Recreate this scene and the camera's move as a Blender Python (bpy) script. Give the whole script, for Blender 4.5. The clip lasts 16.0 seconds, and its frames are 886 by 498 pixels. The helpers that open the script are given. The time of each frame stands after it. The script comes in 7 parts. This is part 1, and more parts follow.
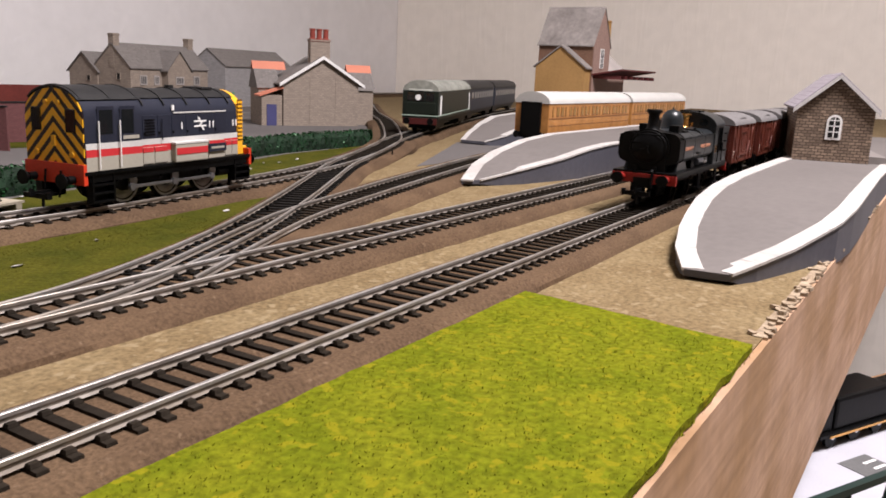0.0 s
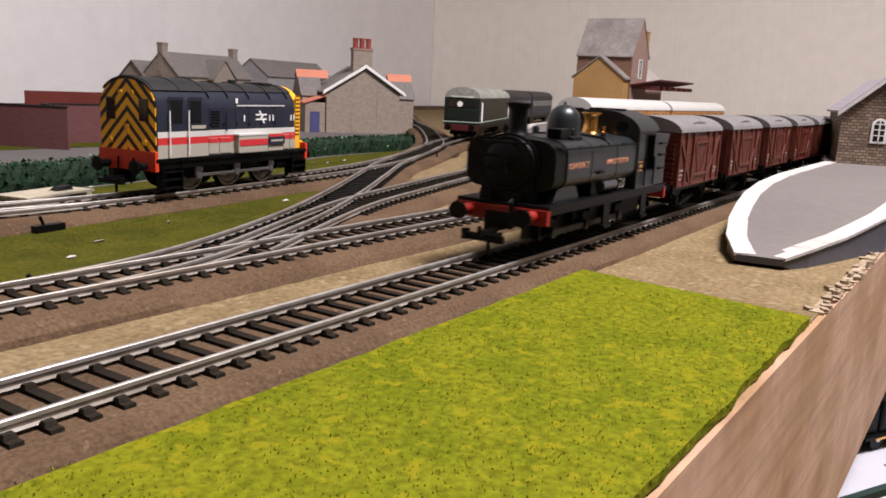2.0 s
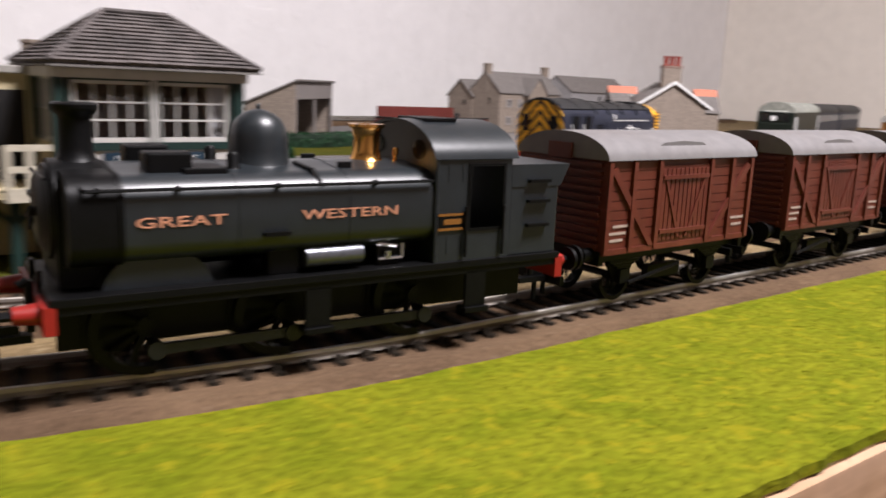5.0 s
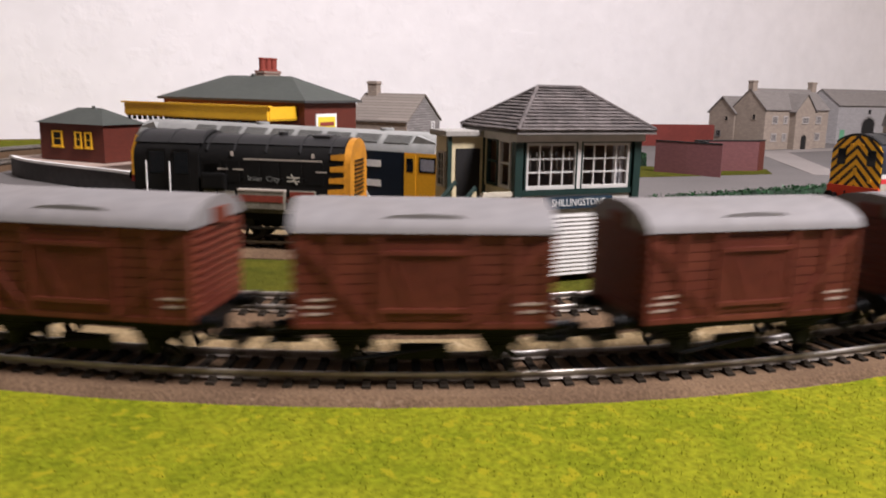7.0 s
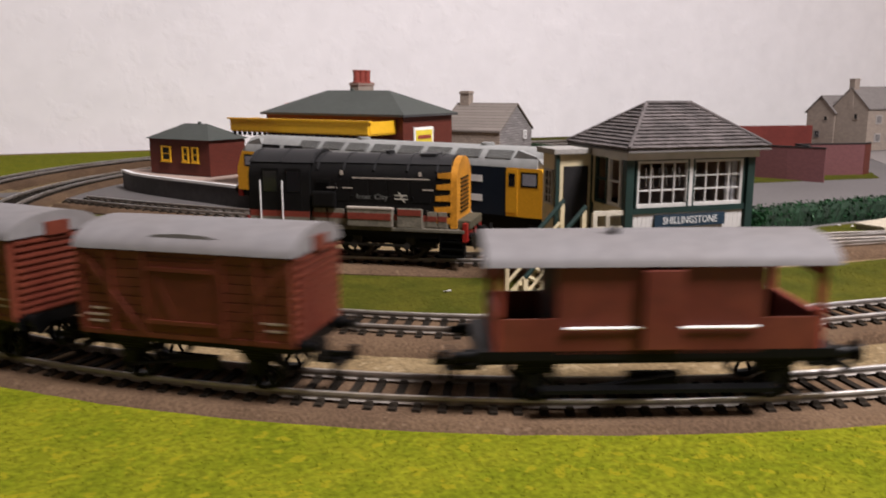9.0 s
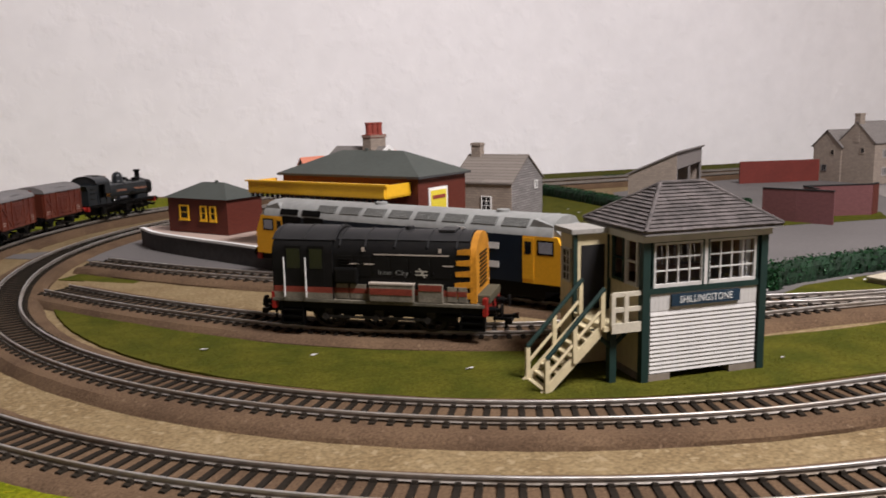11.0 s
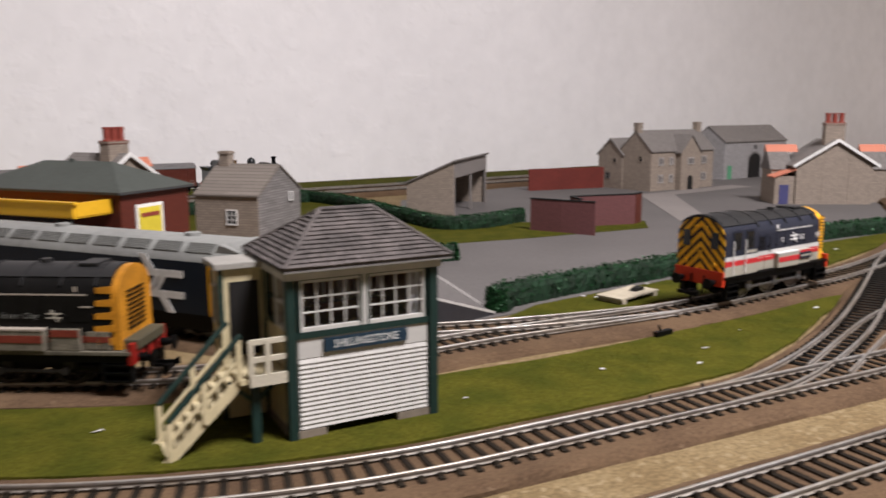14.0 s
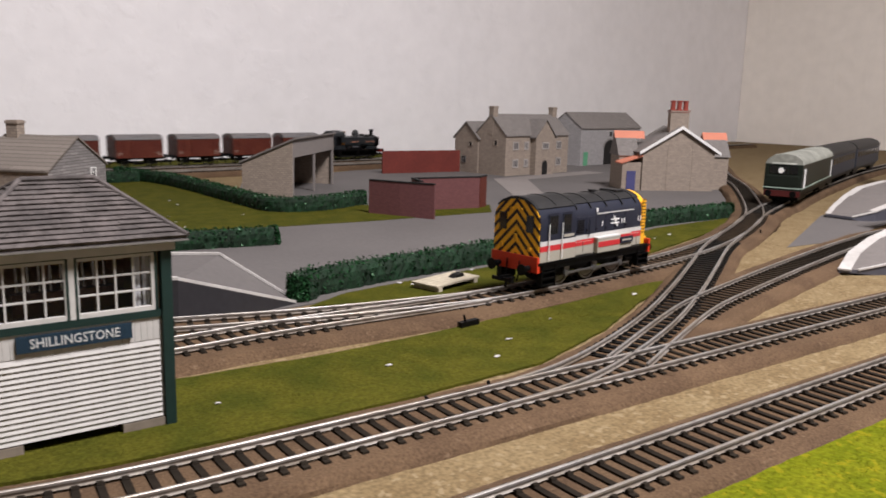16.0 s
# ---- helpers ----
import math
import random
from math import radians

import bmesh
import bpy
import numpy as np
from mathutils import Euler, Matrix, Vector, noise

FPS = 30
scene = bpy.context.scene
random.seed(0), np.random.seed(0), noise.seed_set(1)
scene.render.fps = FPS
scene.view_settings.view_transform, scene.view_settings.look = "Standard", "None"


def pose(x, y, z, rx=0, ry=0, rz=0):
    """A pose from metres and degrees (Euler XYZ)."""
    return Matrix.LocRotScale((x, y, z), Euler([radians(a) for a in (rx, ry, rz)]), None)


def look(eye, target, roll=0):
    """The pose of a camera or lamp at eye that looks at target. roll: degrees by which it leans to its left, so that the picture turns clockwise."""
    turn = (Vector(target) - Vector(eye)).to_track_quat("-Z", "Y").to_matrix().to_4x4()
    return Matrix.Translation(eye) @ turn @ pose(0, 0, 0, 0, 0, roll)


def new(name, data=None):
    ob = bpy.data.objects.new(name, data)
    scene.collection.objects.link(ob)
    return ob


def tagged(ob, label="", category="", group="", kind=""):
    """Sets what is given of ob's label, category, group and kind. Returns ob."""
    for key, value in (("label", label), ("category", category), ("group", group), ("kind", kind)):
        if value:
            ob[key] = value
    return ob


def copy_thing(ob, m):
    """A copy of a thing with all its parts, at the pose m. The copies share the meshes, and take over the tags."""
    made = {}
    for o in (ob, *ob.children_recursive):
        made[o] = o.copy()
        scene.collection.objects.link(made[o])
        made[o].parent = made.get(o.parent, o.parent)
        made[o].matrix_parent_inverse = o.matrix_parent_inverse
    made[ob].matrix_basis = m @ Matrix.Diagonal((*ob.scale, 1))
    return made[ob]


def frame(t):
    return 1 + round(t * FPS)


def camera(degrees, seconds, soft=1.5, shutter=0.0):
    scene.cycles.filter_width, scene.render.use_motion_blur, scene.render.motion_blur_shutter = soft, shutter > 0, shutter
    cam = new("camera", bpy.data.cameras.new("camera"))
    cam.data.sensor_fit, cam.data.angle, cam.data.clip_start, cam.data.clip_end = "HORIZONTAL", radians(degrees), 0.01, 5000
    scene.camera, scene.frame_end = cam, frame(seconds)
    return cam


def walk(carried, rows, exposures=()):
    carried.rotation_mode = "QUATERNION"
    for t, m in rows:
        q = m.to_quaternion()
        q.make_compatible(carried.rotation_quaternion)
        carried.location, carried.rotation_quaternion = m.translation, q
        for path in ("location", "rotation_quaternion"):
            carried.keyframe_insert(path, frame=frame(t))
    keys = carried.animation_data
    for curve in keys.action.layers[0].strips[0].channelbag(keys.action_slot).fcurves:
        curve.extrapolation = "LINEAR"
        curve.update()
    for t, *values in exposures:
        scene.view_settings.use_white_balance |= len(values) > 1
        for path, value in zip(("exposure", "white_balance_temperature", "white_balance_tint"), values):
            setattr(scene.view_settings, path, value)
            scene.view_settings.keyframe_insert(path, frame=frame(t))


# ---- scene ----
cam = camera(57.34, 16.0, soft=1.7, shutter=0.7)
PATH = [
    (0, (-0.23991, -0.27991, 0.07186), (1.55091, 0.50235, -0.35364), 2.573),
    (0.5, (-0.24187, -0.27908, 0.06814), (1.54294, 0.51889, -0.35343), 2.358),
    (1, (-0.24803, -0.27807, 0.06422), (1.53367, 0.53928, -0.33262), 2.780),
    (1.5, (-0.25194, -0.27551, 0.06208), (1.52306, 0.56022, -0.32638), 2.858),
    (2, (-0.25553, -0.27628, 0.06153), (1.51043, 0.57772, -0.32842), 2.782),
    (2.5, (-0.2493, -0.27426, 0.06142), (1.5015, 0.61116, -0.32682), 2.317),
    (3, (-0.26738, -0.27854, 0.06088), (1.44555, 0.67943, -0.32402), 2.095),
    (3.5, (-0.28808, -0.28272, 0.06155), (1.36644, 0.77261, -0.32429), 1.815),
    (4, (-0.31278, -0.28427, 0.06398), (1.26847, 0.87508, -0.33041), 1.305),
    (4.2, (-0.32017, -0.28404, 0.06231), (1.23954, 0.90425, -0.33175), 1.613),
    (6.5, (-0.45186, -0.29267, 0.07314), (0.57473, 1.37993, -0.31223), 1.774),
    (7, (-0.45856, -0.29776, 0.08191), (0.52703, 1.39831, -0.30793), 1.207),
    (7.5, (-0.46101, -0.30283, 0.09378), (0.46012, 1.42652, -0.30734), -0.240),
    (8, (-0.45857, -0.29292, 0.08781), (0.41219, 1.4517, -0.35724), -0.576),
    (10.3, (-0.48734, -0.29497, 0.1049), (0.26398, 1.53213, -0.20693), 0.088),
    (10.5, (-0.48396, -0.29284, 0.11053), (0.27982, 1.52641, -0.21653), -0.678),
    (11, (-0.477, -0.29527, 0.11391), (0.32331, 1.50783, -0.21525), -1.159),
    (11.5, (-0.46674, -0.29562, 0.11487), (0.37012, 1.49286, -0.20296), -1.299),
    (12, (-0.45976, -0.29568, 0.11443), (0.41863, 1.47166, -0.20947), -0.886),
    (12.5, (-0.44662, -0.29229, 0.11365), (0.48027, 1.44555, -0.23386), -0.454),
    (13, (-0.43186, -0.29235, 0.11515), (0.55328, 1.41306, -0.23281), -0.541),
    (13.5, (-0.41167, -0.29162, 0.11476), (0.64589, 1.37324, -0.21661), 0.005),
    (14, (-0.38872, -0.29095, 0.11856), (0.75047, 1.31907, -0.2132), -0.160),
    (14.5, (-0.36358, -0.28644, 0.11509), (0.85413, 1.25803, -0.24792), -0.443),
    (15, (-0.34902, -0.28164, 0.11157), (0.92751, 1.21398, -0.2539), 0.141),
    (15.5, (-0.33664, -0.28233, 0.11091), (0.99457, 1.16697, -0.24604), 1.124),
    (16, (-0.32948, -0.28603, 0.11057), (1.03173, 1.13354, -0.25263), 1.517),
]
walk(cam, [(t, look(eye, target, roll)) for t, eye, target, roll in PATH],
     exposures=[(0, 0.0, 6450, 14), (2.5, -0.05, 6400, 14), (4.2, 0.15, 6300, 13), (6.5, 0.35, 6350, 15), (8.0, 0.2, 6400, 15), (10.3, 0.0, 6400, 12), (16, -0.05, 6350, 11)])

# ---- light ----
world = bpy.data.worlds.new("room_air")
scene.world = world
world.use_nodes = True
world.node_tree.nodes["Background"].inputs[0].default_value = (1.0, 0.97, 0.95, 1)
world.node_tree.nodes["Background"].inputs[1].default_value = 0.01


def room_lamp(name, at, size, watts, colour):
    data = bpy.data.lights.new(name, "AREA")
    data.shape, data.size, data.energy, data.color = "DISK", size, watts, colour
    ob = new(name, data)
    ob.matrix_world = look(at, (at[0], at[1] + 0.001, 0))
    return ob


room_lamp("ceiling_lamp_light", (0.1, -0.75, 1.38), 0.5, 66, (1.0, 0.945, 0.94))

# ---- materials ----
MATS = {}


def mat(name, colour, rough=0.6, metal=0.0, vary=0.12, grain=180.0, bump=0.15, second=None, blotch=14.0, spec=0.35, speck=None, speck_amount=0.42):
    """Colour with grain and blotches at true size; second: a colour of large patches; speck: a colour of small dots."""
    if name in MATS:
        return MATS[name]
    m = bpy.data.materials.new(name)
    MATS[name] = m
    m.use_nodes = True
    nt = m.node_tree
    n, l = nt.nodes, nt.links
    b = n["Principled BSDF"]
    tc = n.new("ShaderNodeTexCoord")
    n1 = n.new("ShaderNodeTexNoise")
    n1.inputs["Scale"].default_value, n1.inputs["Detail"].default_value = grain * 5, 5
    n2 = n.new("ShaderNodeTexNoise")
    n2.inputs["Scale"].default_value, n2.inputs["Detail"].default_value = blotch * 2, 3
    for k in (n1, n2):
        l.new(tc.outputs["Object"], k.inputs["Vector"])
    base = n.new("ShaderNodeMixRGB")
    base.inputs[1].default_value = (*colour, 1)
    base.inputs[2].default_value = (*(second or [c * (1 - vary * 1.5) for c in colour]), 1)
    r = n.new("ShaderNodeValToRGB")
    r.color_ramp.elements[0].position, r.color_ramp.elements[1].position = 0.38, 0.66
    l.new(n2.outputs["Fac"], r.inputs["Fac"])
    l.new(r.outputs["Color"], base.inputs["Fac"])
    hsv = n.new("ShaderNodeHueSaturation")
    l.new(base.outputs["Color"], hsv.inputs["Color"])
    mr = n.new("ShaderNodeMapRange")
    mr.inputs["From Min"].default_value, mr.inputs["From Max"].default_value = 0.3, 0.7
    mr.inputs["To Min"].default_value, mr.inputs["To Max"].default_value = 1 - vary, 1 + vary
    l.new(n1.outputs["Fac"], mr.inputs["Value"])
    l.new(mr.outputs["Result"], hsv.inputs["Value"])
    out = hsv.outputs["Color"]
    if speck:
        n3 = n.new("ShaderNodeTexNoise")
        n3.inputs["Scale"].default_value, n3.inputs["Detail"].default_value = grain * 2.2, 2
        l.new(tc.outputs["Object"], n3.inputs["Vector"])
        r3 = n.new("ShaderNodeValToRGB")
        r3.color_ramp.elements[0].position, r3.color_ramp.elements[1].position = 1 - speck_amount, 1 - speck_amount + 0.05
        l.new(n3.outputs["Fac"], r3.inputs["Fac"])
        mx = n.new("ShaderNodeMixRGB")
        mx.inputs[2].default_value = (*speck, 1)
        l.new(out, mx.inputs[1])
        l.new(r3.outputs["Color"], mx.inputs["Fac"])
        out = mx.outputs["Color"]
    l.new(out, b.inputs["Base Color"])
    b.inputs["Roughness"].default_value, b.inputs["Metallic"].default_value = rough, metal
    b.inputs["Specular IOR Level"].default_value = spec
    if bump:
        bp = n.new("ShaderNodeBump")
        bp.inputs["Strength"].default_value, bp.inputs["Distance"].default_value = min(1, bump), 0.0006
        l.new(n1.outputs["Fac"], bp.inputs["Height"])
        l.new(bp.outputs["Normal"], b.inputs["Normal"])
    return m


def chevron_mat(name, a, b_col, pitch, slope, axis_x=False):
    """Two-colour chevrons (or slanting bars) in object space."""
    if name in MATS:
        return MATS[name]
    m = mat(name, a, 0.45, vary=0.06, bump=0.05)
    nt = m.node_tree
    n, l = nt.nodes, nt.links
    tc = n.new("ShaderNodeTexCoord")
    sp = n.new("ShaderNodeSeparateXYZ")
    l.new(tc.outputs["Object"], sp.inputs[0])

    def math_node(op, x, y=None):
        k = n.new("ShaderNodeMath")
        k.operation = op
        for i, v in enumerate((x, y)):
            if v is None:
                continue
            if isinstance(v, (int, float)):
                k.inputs[i].default_value = v
            else:
                l.new(v, k.inputs[i])
        return k.outputs[0]
    ay = math_node("ABSOLUTE", sp.outputs["Y"])
    u = math_node("ADD", math_node("MULTIPLY", ay, slope), sp.outputs["Z"])
    f = math_node("FRACT", math_node("DIVIDE", math_node("ADD", u, 1.0), pitch))
    g = math_node("GREATER_THAN", f, 0.57)
    old = n["Principled BSDF"].inputs["Base Color"].links[0].from_socket
    mx = n.new("ShaderNodeMixRGB")
    l.new(g, mx.inputs["Fac"])
    l.new(old, mx.inputs[1])
    mx.inputs[2].default_value = (*b_col, 1)
    l.new(mx.outputs["Color"], n["Principled BSDF"].inputs["Base Color"])
    return m


def courses_mat(name, colour, mortar, w, h, rough=0.75, vary=0.25, bump=0.5, gap=0.08, axis=("X", "Z")):
    """Printed or moulded courses of stone or brick, w x h metres each, mapped on upright faces."""
    if name in MATS:
        return MATS[name]
    m = bpy.data.materials.new(name)
    MATS[name] = m
    m.use_nodes = True
    n, l = m.node_tree.nodes, m.node_tree.links
    b = n["Principled BSDF"]
    tc = n.new("ShaderNodeTexCoord")
    sp = n.new("ShaderNodeSeparateXYZ")
    l.new(tc.outputs["Object"], sp.inputs[0])
    ad = n.new("ShaderNodeMath")
    ad.operation = "ADD"
    l.new(sp.outputs["X"], ad.inputs[0])
    l.new(sp.outputs["Y"], ad.inputs[1])
    cb = n.new("ShaderNodeCombineXYZ")
    l.new(ad.outputs[0], cb.inputs["X"])
    l.new(sp.outputs["Z"], cb.inputs["Y"])
    br = n.new("ShaderNodeTexBrick")
    l.new(cb.outputs[0], br.inputs["Vector"])
    br.inputs["Scale"].default_value = 1.0
    br.inputs["Brick Width"].default_value, br.inputs["Row Height"].default_value = w, h
    br.inputs["Mortar Size"].default_value, br.inputs["Bias"].default_value = h * gap, 0.0
    br.inputs["Color1"].default_value = (*[c * (1 + vary) for c in colour], 1)
    br.inputs["Color2"].default_value = (*[c * (1 - vary) for c in colour], 1)
    br.inputs["Mortar"].default_value = (*mortar, 1)
    ns = n.new("ShaderNodeTexNoise")
    ns.inputs["Scale"].default_value, ns.inputs["Detail"].default_value = 900, 4
    l.new(tc.outputs["Object"], ns.inputs["Vector"])
    mx = n.new("ShaderNodeMixRGB")
    mx.blend_type = "MULTIPLY"
    mx.inputs["Fac"].default_value = 0.35
    l.new(br.outputs["Color"], mx.inputs[1])
    l.new(ns.outputs["Fac"], mx.inputs[2])
    l.new(mx.outputs["Color"], b.inputs["Base Color"])
    b.inputs["Roughness"].default_value = rough
    b.inputs["Specular IOR Level"].default_value = 0.25
    bp = n.new("ShaderNodeBump")
    bp.inputs["Strength"].default_value, bp.inputs["Distance"].default_value, bp.invert = bump, 0.0004, True
    l.new(br.outputs["Fac"], bp.inputs["Height"])
    l.new(bp.outputs["Normal"], b.inputs["Normal"])
    return m


def wall_mat(name, colour, scale, strength, dist, stretch=(1, 1, 1)):
    m = mat(name, colour, 0.85, vary=0.03, grain=6, bump=0, blotch=1.2, second=[c * 0.96 for c in colour])
    n, l = m.node_tree.nodes, m.node_tree.links
    tc = n.new("ShaderNodeTexCoord")
    mp = n.new("ShaderNodeMapping")
    mp.inputs["Scale"].default_value = stretch
    l.new(tc.outputs["Object"], mp.inputs[0])
    ns = n.new("ShaderNodeTexNoise")
    ns.inputs["Scale"].default_value, ns.inputs["Detail"].default_value, ns.inputs["Roughness"].default_value = scale, 4, 0.45
    l.new(mp.outputs[0], ns.inputs["Vector"])
    r = n.new("ShaderNodeValToRGB")
    r.color_ramp.elements[0].position, r.color_ramp.elements[1].position = 0.52, 0.72
    l.new(ns.outputs["Fac"], r.inputs["Fac"])
    bp = n.new("ShaderNodeBump")
    bp.inputs["Strength"].default_value, bp.inputs["Distance"].default_value = strength, dist
    l.new(r.outputs["Color"], bp.inputs["Height"])
    l.new(bp.outputs["Normal"], n["Principled BSDF"].inputs["Normal"])
    return m


def glass_mat():
    """Thin clear glazing: mostly see-through, with a faint gloss."""
    if "window_glass" in MATS:
        return MATS["window_glass"]
    m = bpy.data.materials.new("window_glass")
    MATS["window_glass"] = m
    m.use_nodes = True
    b = m.node_tree.nodes["Principled BSDF"]
    b.inputs["Base Color"].default_value = (0.02, 0.02, 0.02, 1)
    b.inputs["Roughness"].default_value = 0.06
    b.inputs["Alpha"].default_value = 0.07
    return m


WALL = wall_mat("white_plaster", (0.88, 0.86, 0.87), 34, 0.22, 0.003)
WALL2 = wall_mat("white_woodchip", (0.94, 0.885, 0.815), 60, 0.3, 0.003, (1, 1, 0.12))
SAND = mat("fibreboard", (0.19, 0.139, 0.074), 0.95, vary=0.3, grain=120, bump=0.8, second=(0.155, 0.109, 0.056), blotch=22, spec=0.08, speck=(0.24, 0.182, 0.105), speck_amount=0.4)
CORK = mat("cork_underlay", (0.108, 0.069, 0.041), 0.95, vary=0.28, grain=200, bump=0.7, second=(0.078, 0.049, 0.03), blotch=16, spec=0.08, speck=(0.14, 0.094, 0.06), speck_amount=0.34)
GRASS = mat("bright_grass_mat", (0.133, 0.138, 0.0065), 0.98, vary=0.3, grain=110, bump=1.0, second=(0.098, 0.113, 0.0045), blotch=40, spec=0.05, speck=(0.172, 0.16, 0.007), speck_amount=0.4)
OLIVE = mat("olive_grass_mat", (0.064, 0.061, 0.008), 0.98, vary=0.3, grain=170, bump=0.8, second=(0.042, 0.046, 0.006), blotch=30, spec=0.04)
CARD = mat("grey_card", (0.1152, 0.1056, 0.1024), 0.8, vary=0.07, grain=60, bump=0.1, blotch=5, spec=0.2)
CARD_L = mat("light_grey_card", (0.21, 0.189, 0.1785), 0.8, vary=0.06, grain=60, bump=0.1, blotch=5, spec=0.2)
PLAT = mat("platform_card", (0.15, 0.135, 0.1275), 0.8, vary=0.06, grain=50, bump=0.1, blotch=6, spec=0.2)
WHITE = mat("white_paint", (0.78, 0.77, 0.75), 0.55, vary=0.06, grain=70, bump=0.08, blotch=20)
WHITE_CARD = mat("white_card", (0.47, 0.45, 0.43), 0.75, vary=0.1, grain=60, bump=0.15, second=(0.4, 0.38, 0.36), blotch=24, spec=0.2)
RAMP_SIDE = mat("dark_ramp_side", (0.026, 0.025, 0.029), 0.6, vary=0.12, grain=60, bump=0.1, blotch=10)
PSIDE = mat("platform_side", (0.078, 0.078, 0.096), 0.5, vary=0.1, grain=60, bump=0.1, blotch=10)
RAIL = mat("nickel_rail", (0.42, 0.4, 0.38), 0.47, metal=0.75, vary=0.18, grain=40, bump=0.08, second=(0.33, 0.29, 0.245), blotch=12)
RAIL_D = mat("rail_web", (0.3, 0.27, 0.24), 0.5, metal=0.55, vary=0.2, grain=60, bump=0.1, second=(0.15, 0.12, 0.09), blotch=18)
SLEEPER = mat("sleeper_plastic", (0.012, 0.0095, 0.0072), 0.85, vary=0.3, grain=90, bump=0.3, second=(0.021, 0.0165, 0.012), blotch=30, spec=0.06)
SLEEPER_D = mat("black_sleeper_plastic", (0.0042, 0.0038, 0.0035), 0.7, vary=0.3, grain=90, bump=0.3, second=(0.009, 0.0075, 0.006), blotch=30, spec=0.1)
BLACK = mat("black_plastic", (0.0024, 0.0024, 0.0026), 0.45, vary=0.2, grain=100, bump=0.12, spec=0.14)
DARK = mat("weathered_dark_grey", (0.0045, 0.0043, 0.0042), 0.5, vary=0.18, grain=70, bump=0.08, second=(0.0068, 0.0064, 0.006), blotch=30, spec=0.15)
STEEL = mat("bright_steel", (0.5, 0.5, 0.51), 0.25, metal=0.95, vary=0.08, bump=0.03)
WHEEL = mat("wheel_black", (0.004, 0.004, 0.0043), 0.45, metal=0.0, vary=0.1, bump=0.05)
WOOD = mat("plain_pine", (0.5, 0.325, 0.22), 0.6, vary=0.1, grain=40, bump=0.15, second=(0.3655, 0.221, 0.119), blotch=12)
TORN = mat("torn_fibreboard", (0.34, 0.265, 0.185), 0.95, vary=0.3, grain=160, bump=0.8, second=(0.24, 0.175, 0.115), blotch=60)


def grained(m, stretch, amount):
    """Adds long streaks of grain to a material, drawn out along one axis."""
    n, l = m.node_tree.nodes, m.node_tree.links
    b = n["Principled BSDF"]
    tc = n.new("ShaderNodeTexCoord")
    mp = n.new("ShaderNodeMapping")
    mp.inputs["Scale"].default_value = stretch
    l.new(tc.outputs["Object"], mp.inputs[0])
    ns = n.new("ShaderNodeTexNoise")
    ns.inputs["Scale"].default_value, ns.inputs["Detail"].default_value = 1.0, 5
    l.new(mp.outputs[0], ns.inputs["Vector"])
    r = n.new("ShaderNodeValToRGB")
    r.color_ramp.elements[0].position, r.color_ramp.elements[1].position = 0.36, 0.62
    r.color_ramp.elements[0].color = (1 - amount, 1 - amount * 1.1, 1 - amount * 1.25, 1)
    l.new(ns.outputs["Fac"], r.inputs["Fac"])
    mx = n.new("ShaderNodeMixRGB")
    mx.blend_type = "MULTIPLY"
    mx.inputs["Fac"].default_value = 1.0
    l.new(b.inputs["Base Color"].links[0].from_socket, mx.inputs[1])
    l.new(r.outputs["Color"], mx.inputs[2])
    l.new(mx.outputs["Color"], b.inputs["Base Color"])


grained(WOOD, (14, 14, 420), 0.2)
GREEN_HEDGE = mat("hedge_green", (0.002, 0.012, 0.0034), 0.8, vary=0.4, grain=220, bump=1.0, second=(0.006, 0.03, 0.0105), blotch=60)

# ---- mesh helpers: all lengths below in millimetres ----
MM = 0.001


def bm_new():
    return bmesh.new()


def part(name, bm, material, parent, label="", smooth=False, at=None):
    """One mesh object under a thing or a part."""
    me = bpy.data.meshes.new(name)
    bmesh.ops.recalc_face_normals(bm, faces=bm.faces)
    bm.transform(Matrix.Scale(MM, 4))
    bm.to_mesh(me)
    bm.free()
    for m in (material if isinstance(material, (list, tuple)) else [material]):
        me.materials.append(m)
    if smooth:
        for p in me.polygons:
            p.use_smooth = True
        me.set_sharp_from_angle(angle=radians(38))
    ob = new(name, me)
    if parent is not None:
        ob.parent = parent
    if at is not None:
        ob.matrix_basis = at
    if label:
        ob["label"] = label
    return ob


def again(ob, at, parent=None):
    """The same mesh once more, as an object of its own."""
    o = new(ob.name.split(".")[0], ob.data)
    o.parent = parent or ob.parent
    o.matrix_basis = at
    return o


def thing(name, x=0, y=0, z=0, rz=0, label="", category="", group="", kind=""):
    ob = new(name)
    ob.empty_display_size = 0.01
    ob.matrix_basis = pose(x * MM, y * MM, z * MM, 0, 0, rz)
    return tagged(ob, label, category, group, kind)


def solid(name, bm, material, label="", category="", kind="", group="", smooth=False):
    return tagged(part(name, bm, material, None, smooth=smooth), label, category, group, kind)


